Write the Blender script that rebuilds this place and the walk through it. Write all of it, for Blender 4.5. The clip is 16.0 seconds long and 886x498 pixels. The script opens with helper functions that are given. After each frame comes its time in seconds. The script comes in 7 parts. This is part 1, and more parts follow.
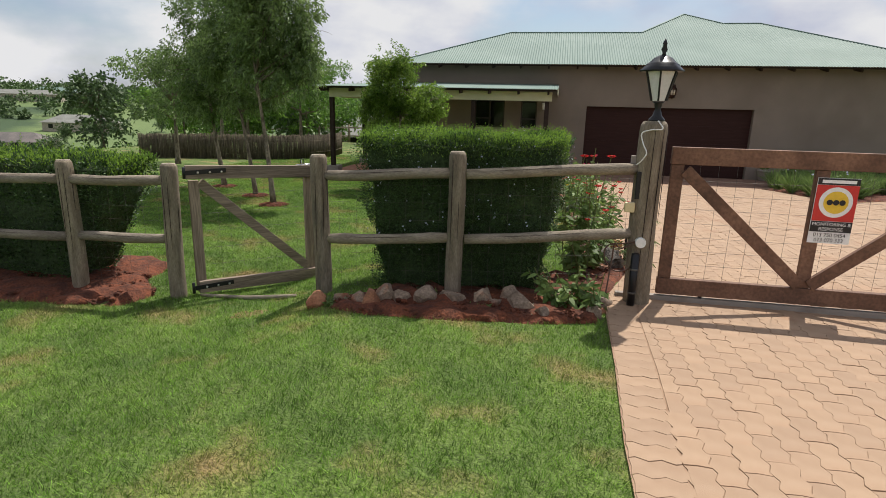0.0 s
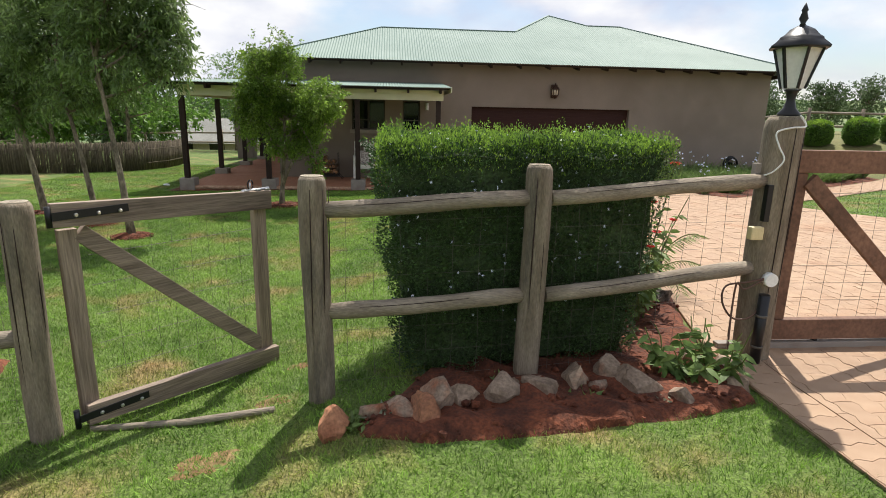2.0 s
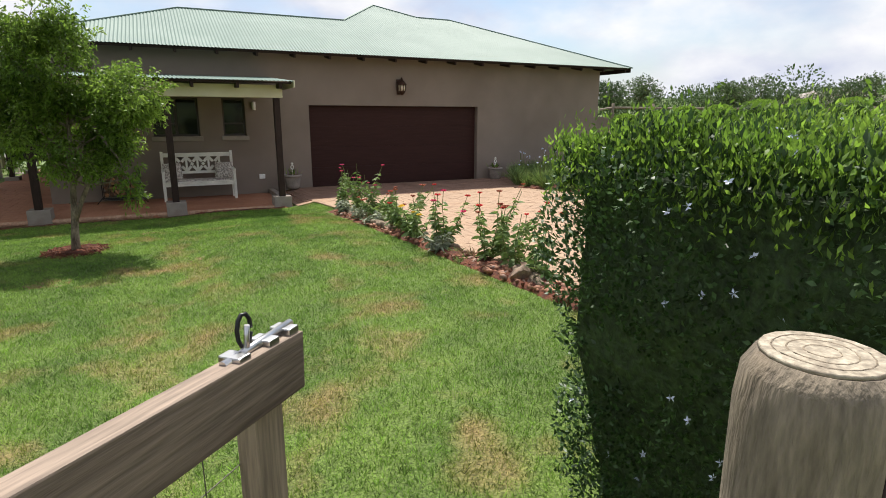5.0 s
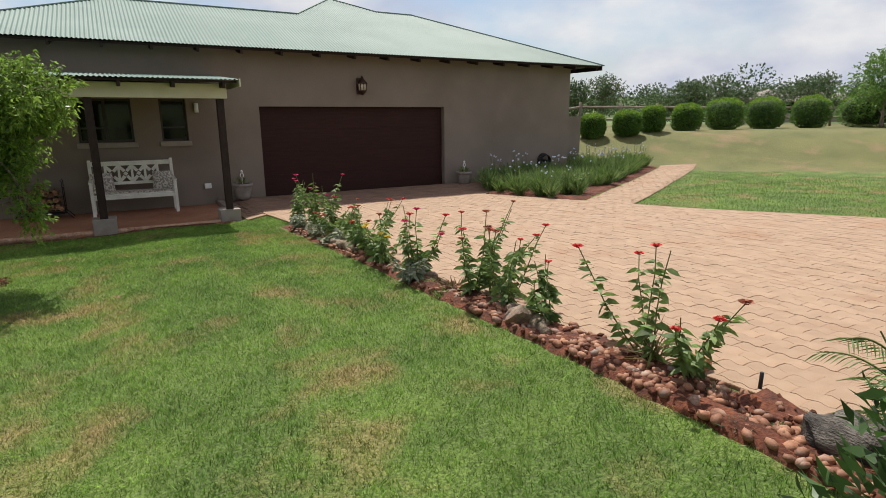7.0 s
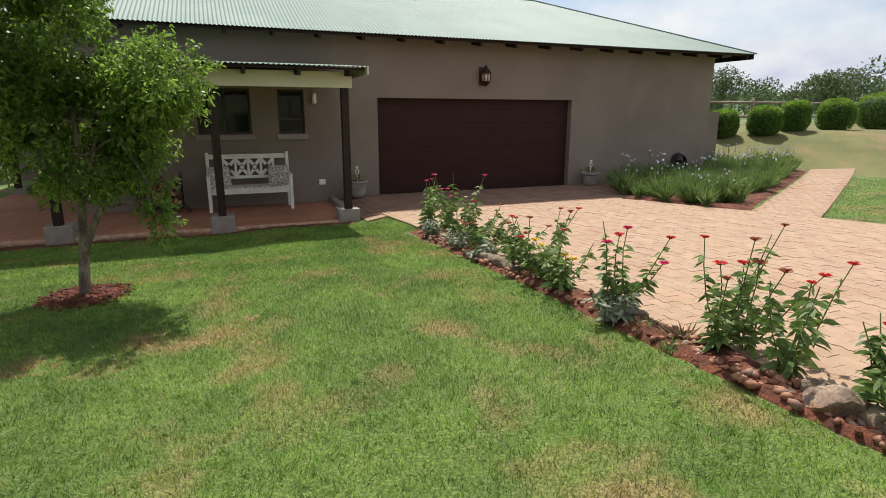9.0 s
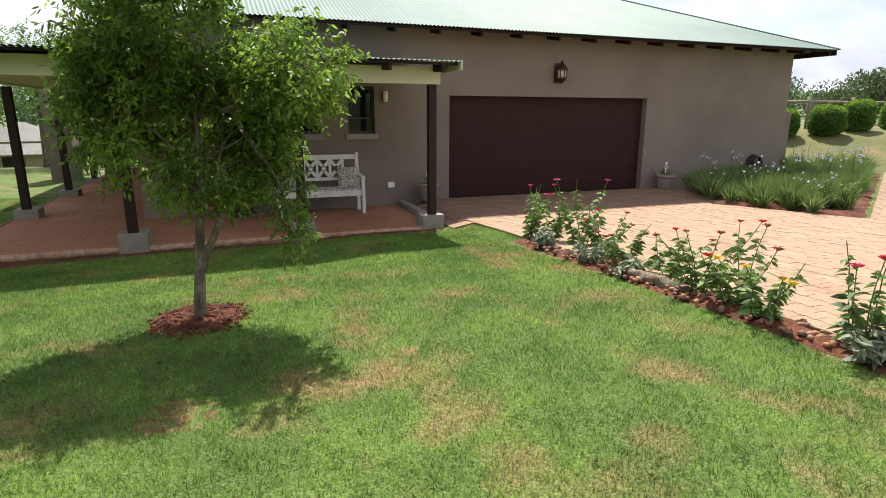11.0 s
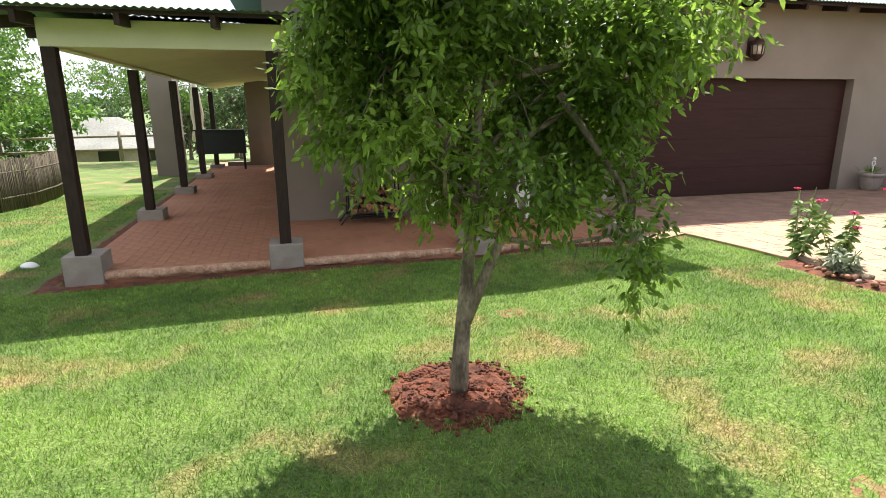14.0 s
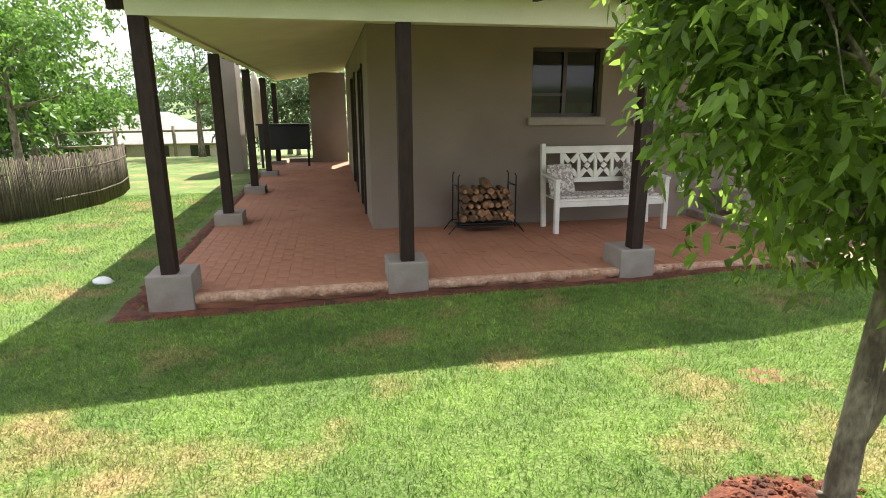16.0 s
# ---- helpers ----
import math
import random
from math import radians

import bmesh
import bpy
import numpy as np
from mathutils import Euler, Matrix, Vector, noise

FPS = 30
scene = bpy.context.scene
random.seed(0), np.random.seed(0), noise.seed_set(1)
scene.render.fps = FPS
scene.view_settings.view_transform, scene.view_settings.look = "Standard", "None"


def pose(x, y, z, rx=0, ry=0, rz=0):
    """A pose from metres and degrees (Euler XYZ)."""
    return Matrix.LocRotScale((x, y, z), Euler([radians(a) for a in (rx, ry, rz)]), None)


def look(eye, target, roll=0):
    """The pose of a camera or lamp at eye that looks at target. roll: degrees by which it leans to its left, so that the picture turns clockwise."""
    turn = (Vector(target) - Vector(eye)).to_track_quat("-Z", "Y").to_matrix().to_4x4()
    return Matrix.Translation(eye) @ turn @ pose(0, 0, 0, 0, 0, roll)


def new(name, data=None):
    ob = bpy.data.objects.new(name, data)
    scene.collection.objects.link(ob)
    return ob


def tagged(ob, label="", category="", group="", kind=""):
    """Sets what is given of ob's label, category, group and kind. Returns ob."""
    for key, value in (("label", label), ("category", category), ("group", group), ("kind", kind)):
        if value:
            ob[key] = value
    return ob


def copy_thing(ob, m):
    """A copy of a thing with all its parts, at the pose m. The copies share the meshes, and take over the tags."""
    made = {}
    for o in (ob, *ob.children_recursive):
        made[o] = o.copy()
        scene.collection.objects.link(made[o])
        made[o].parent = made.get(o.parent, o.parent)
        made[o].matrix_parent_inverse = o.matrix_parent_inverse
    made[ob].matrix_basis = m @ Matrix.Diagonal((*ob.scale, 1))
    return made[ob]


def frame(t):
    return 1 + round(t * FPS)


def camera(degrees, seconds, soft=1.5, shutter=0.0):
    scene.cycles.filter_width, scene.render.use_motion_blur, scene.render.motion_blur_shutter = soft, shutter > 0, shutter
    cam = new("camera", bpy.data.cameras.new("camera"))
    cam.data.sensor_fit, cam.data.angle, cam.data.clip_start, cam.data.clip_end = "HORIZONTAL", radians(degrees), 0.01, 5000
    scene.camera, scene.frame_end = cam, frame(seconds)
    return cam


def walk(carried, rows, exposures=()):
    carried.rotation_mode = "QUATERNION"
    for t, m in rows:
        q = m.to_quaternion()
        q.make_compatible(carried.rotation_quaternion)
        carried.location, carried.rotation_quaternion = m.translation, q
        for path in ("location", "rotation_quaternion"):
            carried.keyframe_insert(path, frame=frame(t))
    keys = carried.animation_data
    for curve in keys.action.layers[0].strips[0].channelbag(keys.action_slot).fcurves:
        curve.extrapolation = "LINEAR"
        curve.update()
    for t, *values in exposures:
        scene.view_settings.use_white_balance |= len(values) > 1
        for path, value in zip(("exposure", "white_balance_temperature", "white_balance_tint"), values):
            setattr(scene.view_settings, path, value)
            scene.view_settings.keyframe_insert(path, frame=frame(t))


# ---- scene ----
cam = camera(76.5, 16.0, soft=0.9)
ROWS = [
    (0, 0.305, 0.496, 1.584, 11.364, -14.183, -1.358),
    (0.5, -0.12, 0.8, 1.546, 7.116, -13.98, -1.321),
    (1, -0.567, 1.182, 1.515, 1.283, -13.774, -1.252),
    (1.5, -0.953, 1.632, 1.478, -2.665, -13.65, -1.253),
    (2, -1.252, 2.106, 1.486, -5.089, -13.53, -1.202),
    (2.5, -1.548, 2.598, 1.458, -6.622, -13.48, -1.038),
    (3, -1.814, 3.078, 1.426, -9.249, -13.418, -0.911),
    (3.5, -2.038, 3.545, 1.41, -12.376, -13.329, -0.819),
    (4, -2.199, 3.96, 1.39, -17.361, -13.205, -0.571),
    (4.5, -2.232, 4.34, 1.39, -22.35, -13.128, -0.285),
    (7, -1.797, 5.734, 1.433, -29.806, -13.143, 0.37),
    (7.5, -1.732, 6.065, 1.428, -25.72, -13.32, 0.211),
    (8, -1.778, 6.465, 1.428, -23.129, -13.46, 0.047),
    (8.5, -1.902, 6.907, 1.409, -22.443, -13.501, -0.058),
    (9, -2.111, 7.296, 1.388, -21.572, -13.543, -0.12),
    (11.5, -3.291, 8.774, 1.357, -19.965, -13.573, -0.244),
    (12, -3.461, 9.132, 1.289, -18.4, -13.452, 0.003),
    (12.5, -3.641, 9.49, 1.23, -17.186, -13.39, 0.214),
    (13, -3.85, 9.854, 1.224, -16.5, -13.526, 0.232),
    (13.5, -4.075, 10.23, 1.232, -15.2, -13.815, 0.217),
    (14, -4.248, 10.624, 1.231, -14.636, -14.142, 0.218),
    (14.5, -4.444, 10.989, 1.233, -13.36, -14.452, 0.3),
    (15, -4.668, 11.337, 1.22, -12.75, -14.516, 0.282),
    (15.5, -4.853, 11.723, 1.18, -11.8, -14.45, 0.208),
    (16, -5.055, 12.089, 1.151, -11.218, -14.484, 0.135),
]
walk(cam, [(t, pose(x, y, z, 90 + pitch, roll, yaw)) for t, x, y, z, yaw, pitch, roll in ROWS],
     [(0.0, 0.12), (1.5, 0.36), (3.0, 0.62), (4.5, 0.56), (7.0, 0.16), (9.0, 0.34), (11.5, 0.8), (12.5, 1.06), (14.0, 1.4), (16.0, 1.6)])

# ---- light: high sun behind the house, bright broken cloud ----
SUN = Vector((0.46, 1.27, 2.48)).normalized()
world = bpy.data.worlds.new("sky")
scene.world = world
world.use_nodes = True
wn, wl = world.node_tree.nodes, world.node_tree.links
wn.clear()
w_out, w_bg = wn.new("ShaderNodeOutputWorld"), wn.new("ShaderNodeBackground")
w_sky = wn.new("ShaderNodeTexSky")
w_sky.sky_type, w_sky.sun_disc = "NISHITA", False
w_sky.sun_elevation = math.asin(SUN.z)
w_sky.sun_rotation = math.atan2(SUN.x, SUN.y)
w_sky.air_density, w_sky.dust_density, w_sky.ozone_density = 1.0, 1.5, 1.5
w_co = wn.new("ShaderNodeTexCoord")
w_map = wn.new("ShaderNodeMapping")
w_map.inputs["Scale"].default_value = (1.0, 1.0, 2.0)
w_noise = wn.new("ShaderNodeTexNoise")
w_noise.inputs["Scale"].default_value, w_noise.inputs["Detail"].default_value = 2.6, 7.0
w_noise.inputs["Roughness"].default_value = 0.52
w_ramp = wn.new("ShaderNodeValToRGB")
w_ramp.color_ramp.elements[0].position, w_ramp.color_ramp.elements[1].position = 0.36, 0.52
w_tone = wn.new("ShaderNodeTexNoise")
w_tone.inputs["Scale"].default_value, w_tone.inputs["Detail"].default_value = 5.5, 6.0
w_shade = wn.new("ShaderNodeValToRGB")
w_shade.color_ramp.elements[0].position, w_shade.color_ramp.elements[0].color = 0.35, (11.2, 11.9, 14.6, 1)
w_shade.color_ramp.elements[1].position, w_shade.color_ramp.elements[1].color = 0.6, (17.5, 17.5, 17.8, 1)
w_mix = wn.new("ShaderNodeMix")
w_mix.data_type = "RGBA"
wl.new(w_co.outputs["Generated"], w_map.inputs["Vector"])
wl.new(w_map.outputs["Vector"], w_noise.inputs["Vector"])
wl.new(w_map.outputs["Vector"], w_tone.inputs["Vector"])
wl.new(w_noise.outputs["Fac"], w_ramp.inputs["Fac"])
wl.new(w_tone.outputs["Fac"], w_shade.inputs["Fac"])
wl.new(w_ramp.outputs["Color"], w_mix.inputs["Factor"])
w_blue = wn.new("ShaderNodeVectorMath")
w_blue.operation = "SCALE"
w_blue.inputs["Scale"].default_value = 2.4
wl.new(w_sky.outputs["Color"], w_blue.inputs[0])
wl.new(w_blue.outputs["Vector"], w_mix.inputs["A"])
wl.new(w_shade.outputs["Color"], w_mix.inputs["B"])
wl.new(w_mix.outputs["Result"], w_bg.inputs["Color"])
w_bg.inputs["Strength"].default_value = 0.0415
wl.new(w_bg.outputs["Background"], w_out.inputs["Surface"])
sun_data = bpy.data.lights.new("sun", "SUN")
sun_data.energy, sun_data.angle, sun_data.color = 5.0, radians(0.6), (1.0, 0.95, 0.87)
sun_lamp = new("sun", sun_data)
sun_lamp.matrix_world = look(SUN * 60, (0, 0, 0))


# ---- materials ----
def surface(name, a, b, scale=8.0, rough=0.8, bump=0.3, fine=90.0, spread=(0.35, 0.65), vary=0.0, island=0.0,
            c=None, c_scale=0.7, c_at=(0.55, 0.7), stretch=(1, 1, 1), metal=0.0, fine_amount=0.25, dist=0.004,
            trans=0.0, spec=0.5, lumps=None, turn=None):
    """Two colours over noise, fine grain, an optional third colour in larger patches, variation per piece, and relief."""
    m = bpy.data.materials.new(name)
    m.use_nodes = True
    n, l = m.node_tree.nodes, m.node_tree.links
    bsdf = n["Principled BSDF"]
    co, mp = n.new("ShaderNodeTexCoord"), n.new("ShaderNodeMapping")
    mp.inputs["Scale"].default_value = stretch
    if turn is not None:
        mp.vector_type = "TEXTURE"
        mp.inputs["Scale"].default_value = [1 / s for s in stretch]
        mp.inputs["Rotation"].default_value = (0, 0, radians(turn))
    l.new(co.outputs["Object"], mp.inputs["Vector"])

    def noise_at(s, detail=4.0):
        t = n.new("ShaderNodeTexNoise")
        t.inputs["Scale"].default_value, t.inputs["Detail"].default_value = s, detail
        l.new(mp.outputs["Vector"], t.inputs["Vector"])
        return t.outputs["Fac"]

    def ramp(fac, lo, hi, ca, cb):
        r = n.new("ShaderNodeValToRGB")
        r.color_ramp.elements[0].position, r.color_ramp.elements[0].color = lo, ca
        r.color_ramp.elements[1].position, r.color_ramp.elements[1].color = hi, cb
        l.new(fac, r.inputs["Fac"])
        return r.outputs["Color"]

    def mix(fac, x, y, kind="MIX"):
        k = n.new("ShaderNodeMix")
        k.data_type, k.blend_type = "RGBA", kind
        if isinstance(fac, float):
            k.inputs["Factor"].default_value = fac
        else:
            l.new(fac, k.inputs["Factor"])
        l.new(x, k.inputs["A"])
        l.new(y, k.inputs["B"])
        return k.outputs["Result"]

    col = ramp(noise_at(scale), *spread, (*a, 1), (*b, 1))
    if c:
        patch = ramp(noise_at(c_scale, 5.0), *c_at, (0, 0, 0, 1), (1, 1, 1, 1))
        third = n.new("ShaderNodeRGB")
        third.outputs[0].default_value = (*c, 1)
        col = mix(patch, col, third.outputs[0])
    grain = noise_at(fine, 3.0)
    lo, hi = 1 - fine_amount, 1 + fine_amount
    col = mix(1.0, col, ramp(grain, 0.3, 0.7, (lo, lo, lo, 1), (hi, hi, hi, 1)), "MULTIPLY")
    if vary or island:
        src = n.new("ShaderNodeObjectInfo").outputs["Random"] if vary else n.new("ShaderNodeNewGeometry").outputs["Random Per Island"]
        v = vary or island
        tone = ramp(src, 0.0, 1.0, (1 - v, 1 - v, 1 - v * 0.9, 1), (1 + v, 1 + v, 1 + v * 0.8, 1))
        col = mix(1.0, col, tone, "MULTIPLY")
    l.new(col, bsdf.inputs["Base Color"])
    bsdf.inputs["Roughness"].default_value = rough
    bsdf.inputs["Metallic"].default_value = metal
    bsdf.inputs["Specular IOR Level"].default_value = spec
    if bump:
        bp = n.new("ShaderNodeBump")
        bp.inputs["Strength"].default_value, bp.inputs["Distance"].default_value = bump, dist
        l.new(noise_at(lumps, 5.0) if lumps else grain, bp.inputs["Height"])
        l.new(bp.outputs["Normal"], bsdf.inputs["Normal"])
    if trans:
        tr = n.new("ShaderNodeBsdfTranslucent")
        l.new(col, tr.inputs["Color"])
        ms = n.new("ShaderNodeMixShader")
        ms.inputs["Fac"].default_value = trans
        l.new(bsdf.outputs["BSDF"], ms.inputs[1])
        l.new(tr.outputs["BSDF"], ms.inputs[2])
        l.new(ms.outputs["Shader"], n["Material Output"].inputs["Surface"])
    return m


def plain(name, a, rough=0.5, metal=0.0):
    return surface(name, a, tuple(min(1, v * 1.12) for v in a), 5, rough, 0.05, 60, metal=metal, fine_amount=0.06)


M_LAWN = surface("lawn_turf", (0.07, 0.115, 0.018), (0.11, 0.165, 0.028), 1.6, 0.9, 0.9, 70, c=(0.26, 0.17, 0.075),
                 c_scale=1.5, c_at=(0.525, 0.75), fine_amount=0.5, dist=0.03, lumps=45)
M_BLADE = surface("grass_blade", (0.11, 0.213, 0.03), (0.208, 0.34, 0.057), 1.6, 0.6, 0.0, 13, island=0.55, c=(0.34, 0.225, 0.105),
                  c_scale=1.5, c_at=(0.535, 0.8), trans=0.35, spec=0.35, fine_amount=0.36)
M_DRYLAWN = surface("dry_slope_turf", (0.105, 0.11, 0.03), (0.15, 0.145, 0.045), 0.7, 0.9, 0.9, 40, c=(0.2, 0.145, 0.065), c_scale=0.8, fine_amount=0.4, dist=0.03, lumps=30)
M_FAR = surface("far_fields", (0.09, 0.14, 0.04), (0.14, 0.19, 0.06), 0.03, 0.95, 0.3, 3.0, c=(0.03, 0.06, 0.018), c_scale=0.012, c_at=(0.5, 0.56))
M_SOIL = surface("red_soil", (0.06, 0.017, 0.0075), (0.15, 0.043, 0.018), 9, 0.95, 1.0, 60, fine_amount=0.4, dist=0.02, lumps=30)
M_WORN = surface("worn_turf", (0.2, 0.14, 0.06), (0.15, 0.062, 0.03), 14, 0.95, 0.8, 70, c=(0.1, 0.16, 0.03), c_scale=16, c_at=(0.5, 0.6), fine_amount=0.4, dist=0.015, lumps=45)
M_PAVER = surface("paver", (0.31, 0.204, 0.13), (0.355, 0.242, 0.16), 6, 0.85, 0.5, 220, vary=0.06, c=(0.31, 0.182, 0.108), c_scale=1.2, fine_amount=0.16)
M_PAVERS = surface("paver_field", (0.31, 0.204, 0.13), (0.355, 0.242, 0.16), 6, 0.85, 0.5, 220, island=0.06, c=(0.31, 0.182, 0.108), c_scale=1.2, fine_amount=0.16)
M_JOINT = surface("joint_sand", (0.26, 0.165, 0.105), (0.33, 0.22, 0.145), 12, 0.95, 0.5, 150)
M_PORCH = surface("porch_paver", (0.32, 0.135, 0.073), (0.4, 0.185, 0.107), 1.2, 0.85, 0.4, 200, vary=0.04, fine_amount=0.16)
# brown brick tone, darkened further: the eave's shadow is put into the colour
M_APRON_SHADE = surface("clay_apron_shade", (0.2, 0.115, 0.078), (0.26, 0.155, 0.108), 3, 0.85, 0.5, 200, island=0.1, fine_amount=0.18)
M_PORCHES = surface("porch_paver_field", (0.32, 0.135, 0.073), (0.4, 0.185, 0.107), 1.2, 0.85, 0.4, 200, island=0.04, fine_amount=0.16)
M_MORTAR = surface("rough_mortar", (0.36, 0.2, 0.125), (0.5, 0.33, 0.225), 9, 0.95, 1.0, 40, dist=0.02, lumps=25)
M_WALL = surface("taupe_plaster", (0.205, 0.165, 0.135), (0.235, 0.19, 0.157), 1.3, 0.9, 0.5, 260, c=(0.19, 0.15, 0.122), c_scale=0.5, fine_amount=0.07, dist=0.003)
M_CREAM = surface("cream_paint", (0.60, 0.57, 0.42), (0.66, 0.63, 0.47), 2, 0.6, 0.1, 80, fine_amount=0.04)
M_ROOF = surface("green_roof_sheet", (0.14, 0.205, 0.178), (0.168, 0.235, 0.205), 0.8, 0.62, 0.05, 60, c=(0.185, 0.25, 0.22), c_scale=0.6, fine_amount=0.05, spec=0.25)
M_DARKWOOD = surface("dark_stained_wood", (0.02, 0.011, 0.009), (0.036, 0.02, 0.016), 6, 0.6, 0.3, 60, stretch=(6, 6, 1), spec=0.25)
M_GARAGE = surface("garage_door_brown", (0.032, 0.0115, 0.0095), (0.041, 0.0155, 0.0125), 3, 0.65, 0.15, 60, stretch=(1, 1, 8), fine_amount=0.12, spec=0.2)
M_POLE = surface("weathered_pole", (0.155, 0.122, 0.085), (0.25, 0.205, 0.15), 4, 0.9, 0.8, 34, vary=0.12, c=(0.12, 0.10, 0.075), c_scale=2.5, stretch=(5, 5, 0.9), dist=0.006)
M_RAIL = surface("weathered_rail", (0.185, 0.15, 0.11), (0.29, 0.245, 0.19), 4, 0.9, 0.8, 34, vary=0.12, c=(0.14, 0.115, 0.09), c_scale=2.5, stretch=(0.9, 5, 5), dist=0.006)
M_GATE = surface("weathered_gate_board", (0.185, 0.138, 0.105), (0.31, 0.238, 0.182), 1.0, 0.85, 0.7, 6, vary=0.14, c=(0.135, 0.096, 0.073), c_scale=0.45, c_at=(0.54, 0.66), stretch=(1.3, 22, 22), dist=0.004, fine_amount=0.3, turn=45)
M_GATE_UP = surface("weathered_gate_stile", (0.185, 0.138, 0.105), (0.31, 0.238, 0.182), 1.0, 0.85, 0.7, 6, vary=0.14, c=(0.135, 0.096, 0.073), c_scale=0.45, c_at=(0.54, 0.66), stretch=(22, 22, 1.3), dist=0.004, fine_amount=0.3)
M_BIGGATE = surface("brown_gate_timber", (0.13, 0.065, 0.04), (0.2, 0.105, 0.065), 4, 0.75, 0.6, 40, vary=0.12, c=(0.1, 0.05, 0.03), c_scale=3, dist=0.004)
M_WIRE = plain("galvanised_wire", (0.11, 0.1, 0.085), 0.6, 0.3)
M_BLACK = plain("black_metal", (0.012, 0.012, 0.014), 0.4, 0.3)
M_STEEL = plain("bright_steel", (0.55, 0.55, 0.55), 0.3, 1.0)
M_CONC = surface("grey_painted_block", (0.25, 0.215, 0.185), (0.3, 0.26, 0.225), 5, 0.85, 0.5, 120, c=(0.22, 0.17, 0.14), c_scale=3, fine_amount=0.12)
M_LEAF_HEDGE = surface("hedge_leaf", (0.028, 0.064, 0.018), (0.06, 0.12, 0.03), 3, 0.5, 0.0, 20, island=0.4, trans=0.2)
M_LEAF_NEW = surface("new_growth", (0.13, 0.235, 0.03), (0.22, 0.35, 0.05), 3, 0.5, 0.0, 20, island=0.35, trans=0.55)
M_LEAF_TREE = surface("tree_leaf", (0.115, 0.2, 0.03), (0.22, 0.33, 0.055), 1.5, 0.36, 0.0, 20, island=0.45, trans=0.64)
M_LEAF_GUM = surface("gum_leaf", (0.115, 0.185, 0.055), (0.2, 0.285, 0.095), 1.5, 0.45, 0.0, 20, island=0.4, trans=0.45)
M_LEAF_BRIGHT = surface("bright_leaf", (0.085, 0.18, 0.028), (0.155, 0.275, 0.048), 1.0, 0.5, 0.0, 20, island=0.35, trans=0.5)
M_LEAF_FAR = surface("far_leaf", (0.055, 0.1, 0.033), (0.1, 0.155, 0.055), 0.4, 0.7, 0.0, 20, island=0.4, trans=0.15)
M_BARK = surface("grey_bark", (0.085, 0.065, 0.045), (0.26, 0.215, 0.155), 10, 0.9, 0.9, 45, stretch=(1.5, 1.5, 0.6), dist=0.01, fine_amount=0.35)
M_STICKS = surface("twig", (0.06, 0.045, 0.03), (0.12, 0.09, 0.06), 10, 0.9, 0.3, 50)


# ---- building helpers ----
def S(a, b, v):
    k = min(1.0, max(0.0, (v - a) / (b - a)))
    return k * k * (3 - 2 * k)


def thing(name, at, label, category, group="", kind=""):
    ob = new(name)
    ob.location = at
    ob.empty_display_size = 0.1
    return tagged(ob, label, category, group, kind)


def settle(ob, parent):
    ob.parent = parent
    if parent.type == "EMPTY":
        ob.matrix_parent_inverse = Matrix.Translation(-Vector(parent.location))
    return ob


def part(name, bm, material, parent=None, label="", smooth=False):
    me = bpy.data.meshes.new(name)
    if smooth:
        for f in bm.faces:
            f.smooth = True
    bm.to_mesh(me)
    bm.free()
    me.materials.append(material)
    ob = new(name, me)
    if parent:
        settle(ob, parent)
    if label:
        ob["label"] = label
    return ob


def piece(name, mesh, parent, m):
    """One more object on a shared mesh."""
    ob = new(name, mesh)
    settle(ob, parent)
    ob.matrix_basis = m
    return ob


def from_arrays(name, verts, faces, material, parent=None, smooth=False):
    me = bpy.data.meshes.new(name)
    verts, faces = np.asarray(verts, float), np.asarray(faces, int)
    me.vertices.add(len(verts))
    me.vertices.foreach_set("co", verts.ravel())
    k = faces.shape[1]
    me.loops.add(faces.size)
    me.loops.foreach_set("vertex_index", faces.ravel())
    me.polygons.add(len(faces))
    me.polygons.foreach_set("loop_start", np.arange(0, faces.size, k))
    if smooth:
        me.polygons.foreach_set("use_smooth", np.ones(len(faces), bool))
    me.materials.append(material)
    me.update(calc_edges=True)
    ob = new(name, me)
    if parent:
        settle(ob, parent)
    return ob


def box(bm, x0, y0, z0, x1, y1, z1, bevel=0.0):
    vs = [bm.verts.new(p) for p in ((x0, y0, z0), (x1, y0, z0), (x1, y1, z0), (x0, y1, z0), (x0, y0, z1), (x1, y0, z1), (x1, y1, z1), (x0, y1, z1))]
    fs = [bm.faces.new([vs[i] for i in q]) for q in ((3, 2, 1, 0), (4, 5, 6, 7), (0, 1, 5, 4), (1, 2, 6, 5), (2, 3, 7, 6), (3, 0, 4, 7))]
    if bevel:
        es = list({e for f in fs for e in f.edges})
        bmesh.ops.bevel(bm, geom=es, offset=bevel, segments=2, affect="EDGES", profile=0.6)
    return bm


def boxed(*a, **k):
    return box(bmesh.new(), *a, **k)


def beam(bm, p, q, w, h, bevel=0.0, up=(0, 0, 1)):
    """A board from p to q, w across and h high."""
    p, q = Vector(p), Vector(q)
    d = q - p
    side = d.cross(Vector(up))
    side = side.normalized() if side.length > 1e-6 else Vector((1, 0, 0))
    top = side.cross(d).normalized()
    tmp = boxed(-w / 2, 0, -h / 2, w / 2, d.length, h / 2, bevel=bevel)
    m = Matrix((side, d.normalized(), top)).transposed().to_4x4()
    m.translation = p
    bmesh.ops.transform(tmp, matrix=m, verts=tmp.verts)
    me = bpy.data.meshes.new("tmp")
    tmp.to_mesh(me)
    tmp.free()
    bm.from_mesh(me)
    bpy.data.meshes.remove(me)
    return bm


